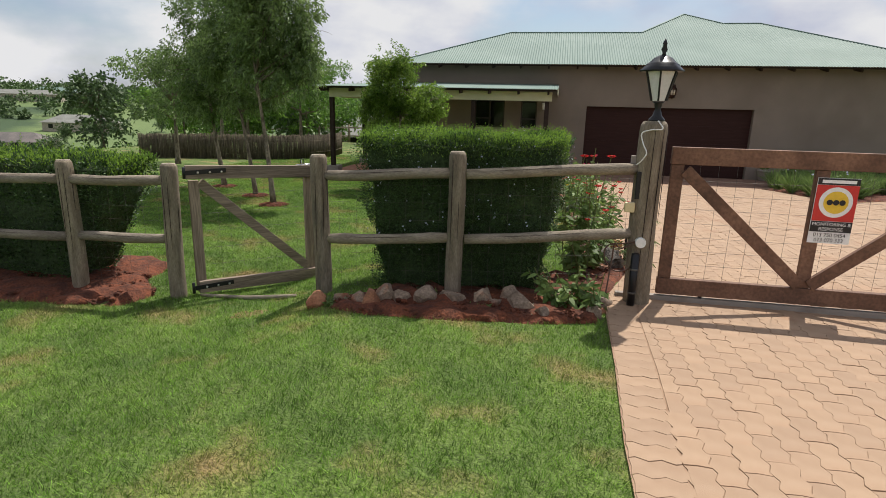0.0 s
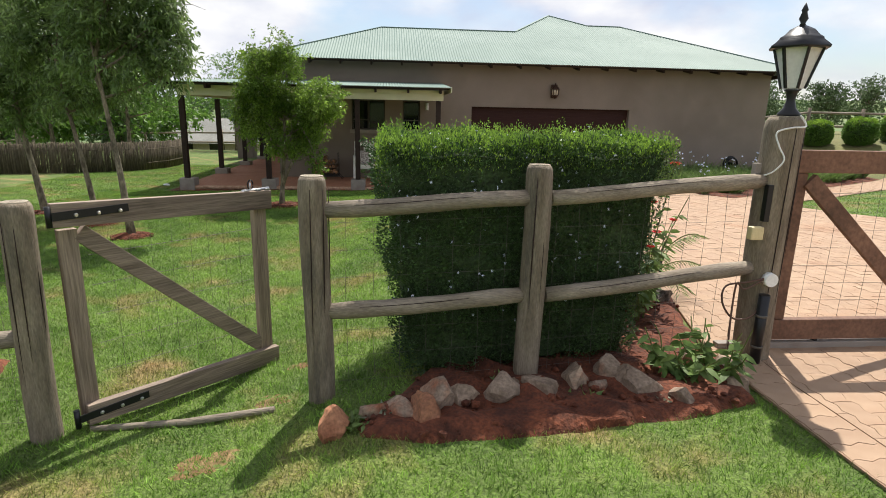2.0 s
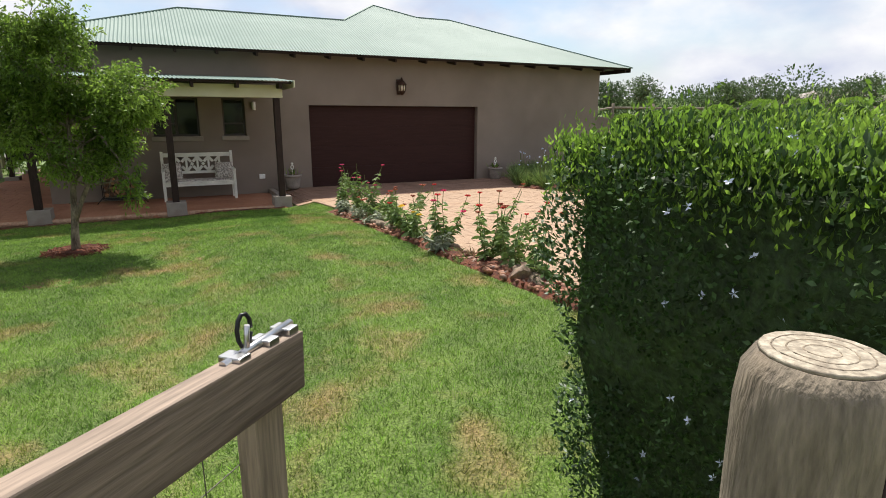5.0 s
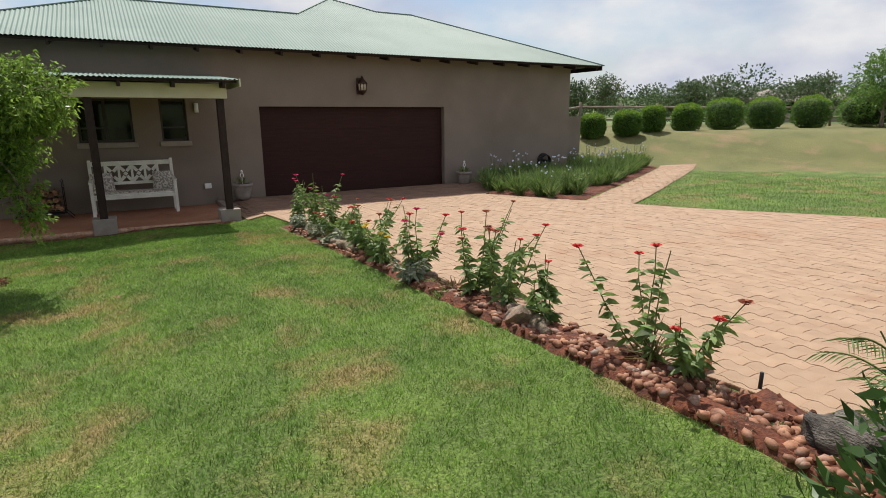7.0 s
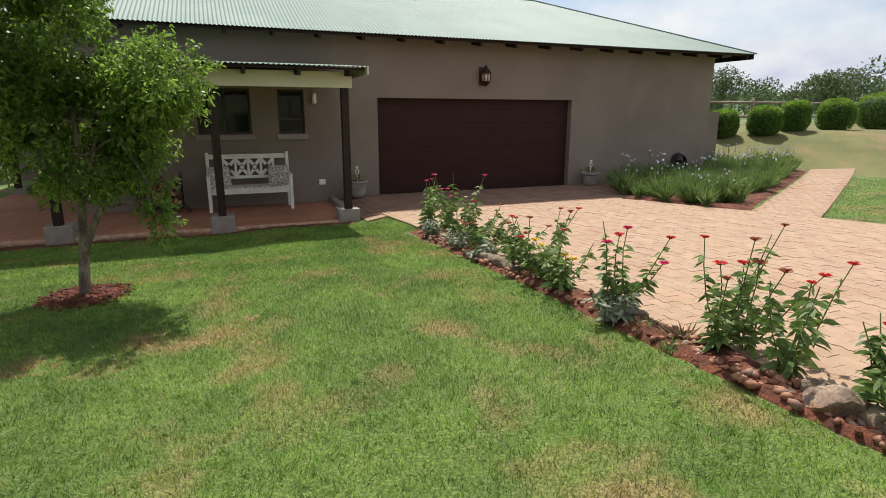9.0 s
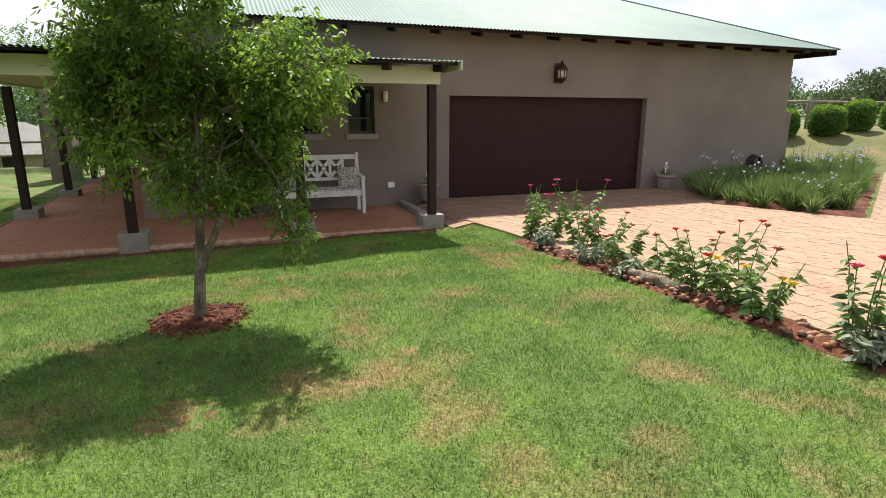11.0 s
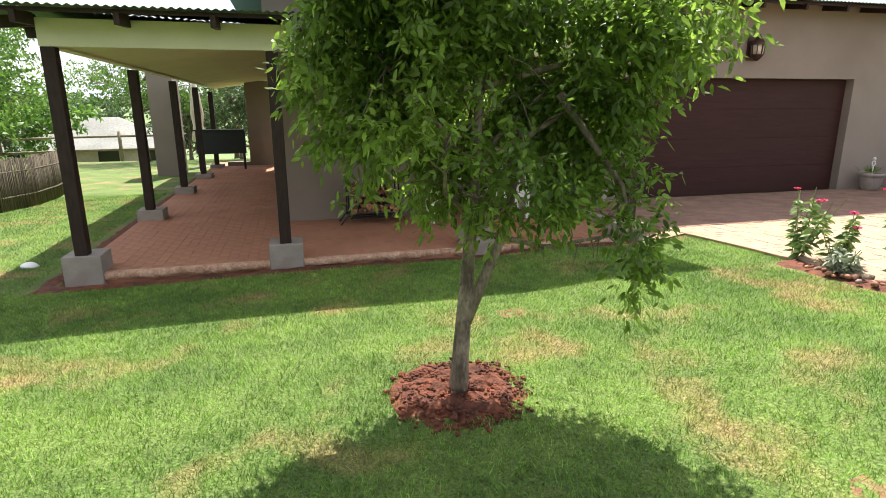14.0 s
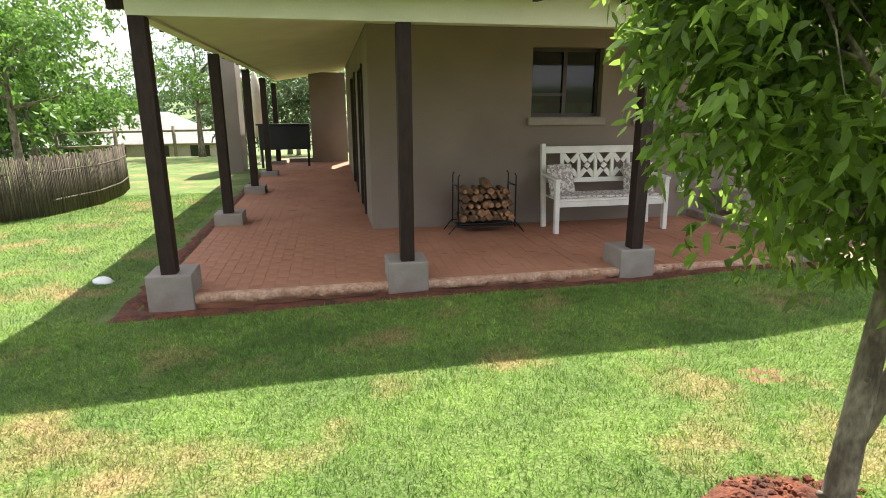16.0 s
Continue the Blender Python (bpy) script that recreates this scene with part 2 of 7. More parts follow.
def tube(bm, pts, radii, n=8, caps=True):
    """A round, bent rod through points."""
    pts = [Vector(p) for p in pts]
    if isinstance(radii, (int, float)):
        radii = [radii] * len(pts)
    rings = []
    ref = Vector((0.31, 0.95, 0.05))
    for i, p in enumerate(pts):
        d = (pts[min(i + 1, len(pts) - 1)] - pts[max(i - 1, 0)]).normalized()
        a = d.cross(ref if abs(d.dot(ref)) < 0.97 else Vector((1, 0, 0))).normalized()
        b = d.cross(a)
        rings.append([bm.verts.new(p + (a * math.cos(2 * math.pi * k / n) + b * math.sin(2 * math.pi * k / n)) * radii[i]) for k in range(n)])
    for r, s in zip(rings, rings[1:]):
        for k in range(n):
            bm.faces.new((r[k], r[(k + 1) % n], s[(k + 1) % n], s[k])).smooth = True
    if caps:
        bm.faces.new(rings[0][::-1])
        bm.faces.new(rings[-1])
    return bm


def lathe(bm, profile, centre, n=20):
    """A turned shape from (radius, height) pairs."""
    cx, cy, cz = centre
    rings = [[bm.verts.new((cx + r * math.cos(2 * math.pi * k / n), cy + r * math.sin(2 * math.pi * k / n), cz + h)) for k in range(n)] for r, h in profile]
    for r, s in zip(rings, rings[1:]):
        for k in range(n):
            bm.faces.new((r[k], r[(k + 1) % n], s[(k + 1) % n], s[k])).smooth = True
    bm.faces.new(rings[0][::-1])
    bm.faces.new(rings[-1])
    return bm


def rock(bm, centre, size, seed, flat=0.7, n=2):
    r = random.Random(seed)
    made = bmesh.ops.create_icosphere(bm, subdivisions=n, radius=1.0)
    off = Vector((r.random() * 50, r.random() * 50, r.random() * 50))
    turn = Euler((r.uniform(-0.3, 0.3), r.uniform(-0.3, 0.3), r.random() * 6.28)).to_matrix()
    sx, sy, sz = size * r.uniform(0.8, 1.25), size * r.uniform(0.6, 0.9), size * flat
    for v in made["verts"]:
        k = 1 + 0.38 * noise.noise(v.co * 1.1 + off) + 0.16 * noise.noise(v.co * 2.7 + off)
        v.co = turn @ Vector((v.co.x * sx * k, v.co.y * sy * k, v.co.z * sz * k)) + Vector(centre)
    return bm


def slab_rock(bm, centre, size, seed, flat=0.7):
    """An angular broken stone: a ball cut back by several planes."""
    r = random.Random(seed)
    made = bmesh.ops.create_icosphere(bm, subdivisions=3, radius=1.0)
    cuts = [(Vector((r.uniform(-1, 1), r.uniform(-1, 1), r.uniform(-0.8, 1))).normalized(), r.uniform(0.5, 0.82)) for _ in range(9)]
    off = Vector((r.random() * 50, r.random() * 50, r.random() * 50))
    turn = Euler((r.uniform(-0.6, 0.6), r.uniform(-0.6, 0.6), r.random() * 6.28)).to_matrix()
    sx, sy, sz = size * r.uniform(1.1, 1.5), size * r.uniform(0.75, 1.0), size * flat * 1.25
    for v in made["verts"]:
        p = v.co.copy()
        for n, d in cuts:
            over = p.dot(n) - d
            if over > 0:
                p -= n * over
        p *= 1 + 0.1 * noise.noise(p * 2.5 + off) + 0.05 * noise.noise(p * 7 + off)
        v.co = turn @ Vector((p.x * sx, p.y * sy, p.z * sz)) + Vector(centre)
    return bm


def inside(poly, x, y):
    hit = False
    for (ax, ay), (bx, by) in zip(poly, poly[1:] + poly[:1]):
        if (ay > y) != (by > y) and x < (bx - ax) * (y - ay) / (by - ay) + ax:
            hit = not hit
    return hit


# ---- the lie of the land ----
BASE_Y = [-40, 0.5, 4.95, 7.5, 9.0, 11.7, 13.4, 15.0, 17.0, 21.0, 60]
BASE_Z = [0.3, 0.06, 0.0, -0.09, -0.14, -0.2, -0.26, -0.37, -0.48, -0.48, -0.6]


def ground_z(x, y):
    z = float(np.interp(y, BASE_Y, BASE_Z))
    z -= 0.16 * S(-1.3, -2.3, x) * (1 - 0.7 * S(10, 16, y)) + 0.04 * S(-4, -7, x)
    z += 0.1 * S(0.1, 0.7, x) * S(13.5, 17, y)
    z -= 0.2 * S(16.95, 17.2, y) * S(0.16, -0.05, x) * S(-6.75, -6.5, x) * S(30.5, 29.9, y)
    z -= 2.3 * S(31, 58, y) * S(12, -2, x)
    u = 0.75 * x + 0.66 * y
    z += 1.2 * S(23.6, 28.8, u) * S(8, 13, x)
    z -= 5.5 * S(12, 75, -x) * S(-30, 25, y) + 2.0 * S(40, 120, y) * S(10, -30, x)
    far = math.hypot(x, y)
    z += 13 * S(110, 420, far) + 26 * S(400, 1500, far) * (0.6 + 0.5 * noise.noise((x * 0.002, y * 0.002, 3.1)))
    z += 0.012 * noise.noise((x * 0.9, y * 0.9, 0.3)) * (1 if y < 16.8 else 0)
    return z


OUTER_DRIVE = [(0.76, -12.0), (0.72, 3.0), (0.76, 3.9), (0.78, 4.85), (0.86, 5.5), (6.4, 5.5), (6.6, -12.0)]
INNER_DRIVE = [(0.86, 5.5), (1.12, 6.4), (1.14, 7.2), (0.98, 8.8), (0.88, 11.0), (0.77, 13.0), (0.66, 15.2), (0.56, 16.7), (0.22, 16.75), (0.2, 19.33),
               (7.3, 19.33), (5.75, 16.85), (6.69, 14.5), (15.2, 19.6), (16.25, 18.9), (6.9, 13.4), (7.4, 11.8), (8.5, 9.8), (7.6, 7.0), (6.4, 5.5)]
BORDER = [(0.5, 5.6), (0.86, 5.5), (1.12, 6.4), (1.14, 7.2), (0.98, 8.8), (0.88, 11.0), (0.77, 13.0), (0.66, 15.2), (0.4, 15.15),
          (0.43, 13.2), (0.53, 10.7), (0.59, 8.8), (0.6, 7.1), (0.5, 6.2)]
FRONT_BED = [(-1.42, 4.62), (-1.35, 4.48), (-1.05, 4.4), (-0.4, 4.45), (0.2, 4.54), (0.7, 4.7), (0.82, 5.35), (0.5, 5.9), (0.4, 6.1), (-0.95, 6.1), (-0.98, 5.2)]
LEFT_BED = [(-3.2, 4.8), (-3.3, 4.45), (-4.2, 4.3), (-9, 4.05), (-9, 5.9), (-3.8, 5.9), (-3.6, 5.2)]
SIDE_BED = [(5.82, 16.85), (6.72, 14.58), (15.1, 19.62), (13.6, 21.0), (10.6, 20.6), (10.6, 19.33), (7.3, 19.33)]
PORCH_FLOOR = [(-6.7, 16.9), (0.18, 16.9), (0.18, 19.34), (-4.56, 19.34), (-4.56, 27.8), (-6.7, 27.8)]


def spread_axis(near0, near1, step, reach):
    out = list(np.arange(near0, near1 + 1e-6, step))
    d, a, b = step, near0, near1
    while b < reach:
        d *= 1.22
        a, b = a - d, b + d
        out = [a] + out + [b]
    return out


def build_ground():
    xs, ys = spread_axis(-10, 16, 0.25, 1700), spread_axis(-2, 24, 0.25, 1700)
    verts = np.array([(x, y, ground_z(x, y)) for y in ys for x in xs])
    nx = len(xs)
    faces = np.array([(j * nx + i, j * nx + i + 1, (j + 1) * nx + i + 1, (j + 1) * nx + i) for j in range(len(ys) - 1) for i in range(nx - 1)])
    ob = from_arrays("ground", verts, faces, M_LAWN, smooth=True)
    ob.data.materials.append(M_FAR)
    cx = (verts[faces[:, 0]] + verts[faces[:, 2]]) / 2
    ob.data.materials.append(M_DRYLAWN)
    slope = (cx[:, 0] > 10.6) & (0.75 * cx[:, 0] + 0.66 * cx[:, 1] > 23.5)
    ob.data.polygons.foreach_set("material_index", np.where(np.hypot(cx[:, 0], cx[:, 1]) > 60, 1, np.where(slope, 2, 0)).astype(int))
    tagged(ob, "mown green lawn with dry straw-coloured patches", "ground", kind="structure")


build_ground()


def sheet(name, poly, lift, material, label, category, step=0.2, rough=0.0, kind="structure"):
    """Ground cover inside an outline, following the land."""
    xs = [p[0] for p in poly]
    ys = [p[1] for p in poly]
    bm = bmesh.new()
    bm.faces.new([bm.verts.new((x, y, 0)) for x, y in poly])
    for axis, lo, hi in ((0, min(xs), max(xs)), (1, min(ys), max(ys))):
        v = lo + step
        while v < hi:
            co, no = (Vector((v, 0, 0)), Vector((1, 0, 0))) if axis == 0 else (Vector((0, v, 0)), Vector((0, 1, 0)))
            bmesh.ops.bisect_plane(bm, geom=bm.verts[:] + bm.edges[:] + bm.faces[:], plane_co=co, plane_no=no)
            v += step
    for v in bm.verts:
        edge = 1.0 if not v.is_boundary else 0.0
        if rough and not edge:
            v.co.x += 0.05 * noise.noise(v.co * 4.3) + 0.03 * noise.noise(v.co * 11)
            v.co.y += 0.05 * noise.noise(v.co * 4.3 + Vector((7, 7, 0))) + 0.03 * noise.noise(v.co * 11 + Vector((3, 0, 0)))
            v.co.z = ground_z(v.co.x, v.co.y) - 0.008
            continue
        v.co.z = ground_z(v.co.x, v.co.y) + lift + edge * rough * (noise.noise(v.co * 5) + 0.6 * noise.noise(v.co * 13) + 0.5)
    bmesh.ops.recalc_face_normals(bm, faces=bm.faces[:])
    if bm.faces[0].normal.z < 0:
        bmesh.ops.reverse_faces(bm, faces=bm.faces[:])
    return tagged(part(name, bm, material, smooth=True), label, category, kind=kind)


pavement_out = sheet("pavement_outer", OUTER_DRIVE, 0.02, M_JOINT, "sandy joints of a tan paved driveway apron", "driveway", 0.5)
pavement_in = sheet("pavement_inner", INNER_DRIVE, 0.0205, M_JOINT, "sandy joints of a tan paved driveway court", "driveway", 0.5)
sheet("flower_border_soil", BORDER, 0.02, M_SOIL, "narrow strip of red soil between lawn and driveway", "soil", 0.12, 0.05)
sheet("front_bed_soil", FRONT_BED, 0.02, M_SOIL, "red soil bed under the clipped hedge", "soil", 0.1, 0.06)
sheet("left_bed_soil", LEFT_BED, 0.02, M_SOIL, "loose red soil under the long hedge", "soil", 0.12, 0.07)
sheet("side_bed_soil", SIDE_BED, 0.02, M_SOIL, "red soil bed beside the house wall", "soil", 0.25, 0.04)

# ---- the house ----
FY, FLOOR = 19.35, -0.4
XL, XR = -4.56, 10.5
GX0, GX1, GZ = 1.145, 6.045, 1.715
WIN_A = (-2.43, -1.44, 0.98, 1.86)
WIN_B = (-0.92, -0.4, 0.98, 1.86)


def wall_along_x(name, x0, x1, y0, y1, z0, z1, holes, label):
    """A wall with openings (x0, x1, z0, z1) cut right through."""
    bm = bmesh.new()
    x = x0
    for a, b, lo, hi in sorted(holes):
        box(bm, x, y0, z0, a, y1, z1)
        if lo > z0:
            box(bm, a, y0, z0, b, y1, lo)
        box(bm, a, y0, hi, b, y1, z1)
        x = b
    box(bm, x, y0, z0, x1, y1, z1)
    bmesh.ops.remove_doubles(bm, verts=bm.verts[:], dist=1e-5)
    return tagged(part(name, bm, M_WALL), label, "wall", kind="structure")


wall_along_x("wall_front", XL, XR, FY, FY + 0.24, -0.7, 3.02, [(GX0, GX1, -0.7, GZ), WIN_A, WIN_B], "taupe plastered front wall of the house")
SIDE_DOORS = [(20.4, 21.4, 1.7), (22.6, 24.2, 1.7)]
bm = bmesh.new()
y = FY + 0.24
for a, b, hi in SIDE_DOORS:
    box(bm, XL, y, -0.7, XL + 0.24, a, 3.02)
    box(bm, XL, a, hi, XL + 0.24, b, 3.02)
    y = b
box(bm, XL, y, -0.7, XL + 0.24, 27.8, 3.02)
tagged(part("wall_side", bm, M_WALL), "taupe plastered side wall along the porch", "wall", kind="structure")
tagged(part("wall_right", boxed(XR - 0.24, FY + 0.24, -0.7, XR, 27.8, 3.02), M_WALL), "taupe plastered end wall of the house", "wall", kind="structure")
tagged(part("wall_right_low", boxed(XR, 20.3, -0.7, 11.9, 20.52, 1.45), M_WALL), "low plastered yard wall beside the house", "wall", kind="structure")
tagged(part("wall_back", boxed(XL + 0.24, 27.56, -0.7, XR - 0.24, 27.8, 3.02), M_WALL), "plain plastered rear wall", "wall", kind="structure")
tagged(part("floor_inside", boxed(XL + 0.24, FY + 0.24, -0.62, XR - 0.24, 27.56, FLOOR - 0.01), M_CONC), "plain screed floor inside", "floor", kind="structure")
tagged(part("ceiling_inside", boxed(XL + 0.24, FY + 0.24, 2.6, XR - 0.24, 27.56, 2.66), M_CREAM), "plain ceiling inside", "ceiling", kind="structure")

EAVE_Y, EAVE_Z, PITCH = 18.75, 2.93, 0.41
TOP_X = [-5.1, -1.6, 2.88, 4.58, 5.7, 6.9, 11.3]
TOP_Y = [18.75, 21.87, 21.87, 24.1, 22.9, 22.9, 18.75]


def corrugated(name, xs_range, y_low, y_top, z_of, material, parent, pitch=0.076, depth=0.009):
    """Sheeting whose flutes run up the slope; y_top gives the upper edge at each x."""
    n = int((xs_range[1] - xs_range[0]) / pitch * 6)
    xs = np.linspace(*xs_range, n)
    rows = 4
    verts, faces = [], []
    for x in xs:
        wob = depth * math.cos(2 * math.pi * x / pitch)
        lo, hi = y_low(x), y_top(x)
        for k in range(rows):
            y = lo + (hi - lo) * k / (rows - 1)
            verts.append((x, y, z_of(x, y) + wob))
    for i in range(n - 1):
        for k in range(rows - 1):
            a = i * rows + k
            faces.append((a, a + rows, a + rows + 1, a + 1))
    return from_arrays(name, verts, faces, material, parent, smooth=True)


house_roof = thing("house_roof", (3, 22, 2.9), "pale green corrugated hipped roof of the house", "roof", kind="structure")
corrugated("front_slope", (-5.1, 11.3), lambda x: EAVE_Y, lambda x: max(EAVE_Y + 0.02, float(np.interp(x, TOP_X, TOP_Y))),
           lambda x, y: EAVE_Z + PITCH * (y - EAVE_Y), M_ROOF, house_roof)
verts, faces = [], []
for x, y in zip(TOP_X, TOP_Y):
    verts += [(x, y, EAVE_Z + PITCH * (y - EAVE_Y) - 0.004), (x, 28.4 if x not in (-5.1, 11.3) else 28.4, EAVE_Z)]
for i in range(len(TOP_X) - 1):
    faces.append((2 * i, 2 * i + 2, 2 * i + 3, 2 * i + 1))
from_arrays("back_slope", verts, faces, M_ROOF, house_roof)
bm = bmesh.new()
for i in range(len(TOP_X) - 1):
    p, q = [Vector((TOP_X[k], TOP_Y[k], EAVE_Z + PITCH * (TOP_Y[k] - EAVE_Y) + 0.006)) for k in (i, i + 1)]
    beam(bm, p, q, 0.09, 0.03, bevel=0.008)
part("ridge_capping", bm, M_ROOF, house_roof)
# thin strip added for the dark shade line under the sheet edge; no board there
part("fascia", boxed(-5.0, 18.86, 2.875, 11.2, 18.885, 2.915), M_DARKWOOD, house_roof, "thin dark strip for the shaded gap under the sheeting")
verge = bmesh.new()
beam(verge, (11.25, 18.8, 2.86), (11.25, 28.3, 2.86), 0.03, 0.12)
part("verge_board", verge, M_DARKWOOD, house_roof)
for i in range(19):
    x = -4.4 + i * 0.86
    b = bmesh.new()
    beam(b, (x, 18.84, 2.842), (x, 19.34, 2.93), 0.05, 0.1, bevel=0.004)
    part("rafter_end", b, M_DARKWOOD, house_roof)
part("soffit", boxed(-4.9, 18.9, 2.968, 11.0, 19.345, 2.976), M_DARKWOOD, house_roof)


def garage_door():
    door = thing("door_garage", (3.6, FY + 0.16, FLOOR), "dark brown double garage door with horizontal panels, closed", "garage door", kind="structure")
    n = 4
    h = (GZ - FLOOR) / n
    for k in range(n):
        z = FLOOR + k * h
        part("panel", boxed(GX0 + 0.004, FY + 0.16, z + 0.0015, GX1 - 0.004, FY + 0.2, z + h - 0.0015, bevel=0.001), M_GARAGE, door)
        for j in range(1, 4):
            part("groove_strip", boxed(GX0 + 0.01, FY + 0.157, z + j * h / 4 - 0.006, GX1 - 0.01, FY + 0.1595, z + j * h / 4 + 0.006, bevel=0.001), M_GARAGE, door)
    tagged(part("garage_back", boxed(GX0 - 0.2, FY + 0.26, -0.6, GX1 + 0.2, FY + 0.3, GZ + 0.2), M_GARAGE), "dark inner lining behind the garage door", "lining", kind="structure")
    tagged(part("threshold", boxed(GX0, FY - 0.03, -0.6, GX1, FY + 0.156, FLOOR + 0.02, bevel=0.008), M_CONC), "raised concrete threshold under the garage door", "threshold", kind="structure")


garage_door()

M_GLASS = bpy.data.materials.new("window_glass")
M_GLASS.use_nodes = True
gb = M_GLASS.node_tree.nodes["Principled BSDF"]
gb.inputs["Base Color"].default_value = (0.02, 0.022, 0.024, 1)
gb.inputs["Roughness"].default_value = 0.05
gb.inputs["Specular IOR Level"].default_value = 0.22
gb.inputs["Transmission Weight"].default_value = 0.35
M_FRAME = plain("bronze_frame", (0.035, 0.025, 0.02), 0.4, 0.2)
M_BLIND = surface("dark_curtain", (0.045, 0.03, 0.026), (0.08, 0.055, 0.045), 3, 0.9, 0.3, 60, stretch=(8, 1, 1))


def house_window(name, x0, x1, z0, z1, panes):
    w = thing(name, ((x0 + x1) / 2, FY, z0), "dark bronze framed window with a plaster sill", "window", kind="structure")
    b = bmesh.new()
    t, ya, yb = 0.045, FY + 0.12, FY + 0.17
    box(b, x0, ya, z0, x1, yb, z0 + t)
    box(b, x0, ya, z1 - t, x1, yb, z1)
    box(b, x0, ya, z0 + t, x0 + t, yb, z1 - t)
    box(b, x1 - t, ya, z0 + t, x1, yb, z1 - t)
    for k in range(1, panes):
        xm = x0 + (x1 - x0) * k / panes
        box(b, xm - 0.025, ya - 0.012, z0 + t, xm + 0.025, yb, z1 - t)
    zm = z0 + 0.27
    box(b, x0 + t, ya - 0.006, zm, x0 + (x1 - x0) / panes - 0.025, yb, zm + 0.035)
    part("window_frame", b, M_FRAME, w)
    for k in range(panes):
        a = x0 + (x1 - x0) * k / panes
        c = x0 + (x1 - x0) * (k + 1) / panes
        part("pane", boxed(a + 0.03, FY + 0.142, z0 + 0.03, c - 0.03, FY + 0.148, z1 - 0.03), M_GLASS, w)
    part("window_sill", boxed(x0 - 0.05, FY - 0.06, z0 - 0.11, x1 + 0.05, FY + 0.118, z0 - 0.002, bevel=0.012), M_CONC, w, "projecting plaster sill")
    part("curtain", boxed(x0 - 0.1, FY + 0.262, z0 - 0.1, x1 + 0.1, FY + 0.28, z1 + 0.1), M_BLIND, w)


house_window("window_1", *WIN_A, 2)
house_window("window_2", *WIN_B, 1)
for i, (a, b, hi) in enumerate(SIDE_DOORS):
    d = thing("door_side" if i else "window_3", (XL, (a + b) / 2, FLOOR), "dark framed glazed opening on the porch side", "door", kind="structure")
    f = bmesh.new()
    box(f, XL - 0.03, a, -0.44, XL + 0.06, a + 0.06, hi)
    box(f, XL - 0.03, b - 0.06, -0.44, XL + 0.06, b, hi)
    box(f, XL - 0.03, a + 0.06, hi - 0.06, XL + 0.06, b - 0.06, hi)
    part("door_frame", f, M_FRAME, d)
    part("pane", boxed(XL + 0.08, a, -0.44, XL + 0.09, b, hi), M_GLASS, d)
    part("curtain", boxed(XL + 0.245, a - 0.1, -0.5, XL + 0.26, b + 0.1, hi + 0.1), M_BLIND, d)

# ---- the porch ----
PX0, PX1, PY0 = -6.52, 0.08, 17.0
POST_X = [-0.045, -2.127, -4.41, -6.45]
POST_Y = [20.12, 23.0, 25.65, 28.3]
porch = thing("porch_floor", (-3, 17, -0.5), "red-brown paved porch floor with a ragged mortar edge", "porch floor", kind="structure")
part("slab", boxed(-6.62, 17.02, -0.7, 0.16, 19.345, -0.4432), M_PORCHES, porch)
part("slab", boxed(-6.62, 19.349, -0.7, -4.565, 29.9, -0.4432), M_PORCHES, porch)
def mortar_lip(x0, x1, seed):
    """A ragged cast edge along the front of the paving."""
    n = int((x1 - x0) / 0.035)
    verts, faces = [], []
    for i in range(n + 1):
        x = x0 + (x1 - x0) * i / n
        a = -0.015 + 0.05 * noise.noise((x * 3.1, seed, 0)) + 0.03 * noise.noise((x * 11, seed, 1)) + 0.012 * noise.noise((x * 31, seed, 5))
        b = 0.012 * noise.noise((x * 7, seed, 2)) + 0.006 * noise.noise((x * 26, seed, 6))
        verts += [(x, 17.06, -0.436), (x, 17.012 + a, -0.438 + b), (x, 16.995 + a, -0.455 + b), (x, 17.0 + a * 1.3, -0.505 + b * 2), (x, 17.035, -0.54)]
    for i in range(n):
        for k in range(4):
            p = 5 * i + k
            faces.append((p, p + 1, p + 6, p + 5))
    ob = from_arrays("mortar_edge", verts, faces, M_MORTAR, porch)
    ob["label"] = "ragged pale mortar edge"


for i, (a, b) in enumerate(((-6.262, -4.598), (-4.222, -2.315), (-1.939, -0.233))):
    mortar_lip(a, b, i * 3.3 + 3.3)
sheet("porch_edge_soil", [(-6.95, 16.72), (0.1, 16.78), (0.1, 17.05), (-6.6, 17.05), (-6.6, 27.5), (-6.95, 27.5)], 0.012, M_SOIL, "strip of bare red soil along the porch", "soil", 0.15, 0.02)
tagged(part("porch_end_kerb", boxed(0.02, 17.35, -0.7, 0.16, 19.345, -0.34, bevel=0.02), M_CONC), "low plastered kerb closing the porch end", "kerb", kind="structure")

porch_roof = thing("porch_roof", (-3, 17, 2.0), "porch roof of pale green corrugated sheet on a cream beam", "porch roof", kind="structure")
corrugated("sheeting", (-7.0, 0.24), lambda x: 16.53, lambda x: 19.345 if x > -4.56 else min(19.345, 16.53 + (x + 7.0) * 1.15 + 0.02),
           lambda x, y: 2.115 + 0.085 * (y - 16.53), M_ROOF, porch_roof)
verts, faces = [], []
n = 900
for i, y in enumerate(np.linspace(16.55, 29.9, n)):
    wob = 0.009 * math.cos(2 * math.pi * y / 0.076)
    x1 = min(-4.565, -7.0 + (y - 16.53) / 1.15)
    verts += [(-7.0, y, 2.105 + wob), (x1, y, 2.105 + 0.085 * 1.15 * (x1 + 7.0) + wob)]
    if i:
        faces.append((2 * i - 2, 2 * i, 2 * i + 1, 2 * i - 1))
from_arrays("side_sheeting", verts, faces, M_ROOF, porch_roof, smooth=True)
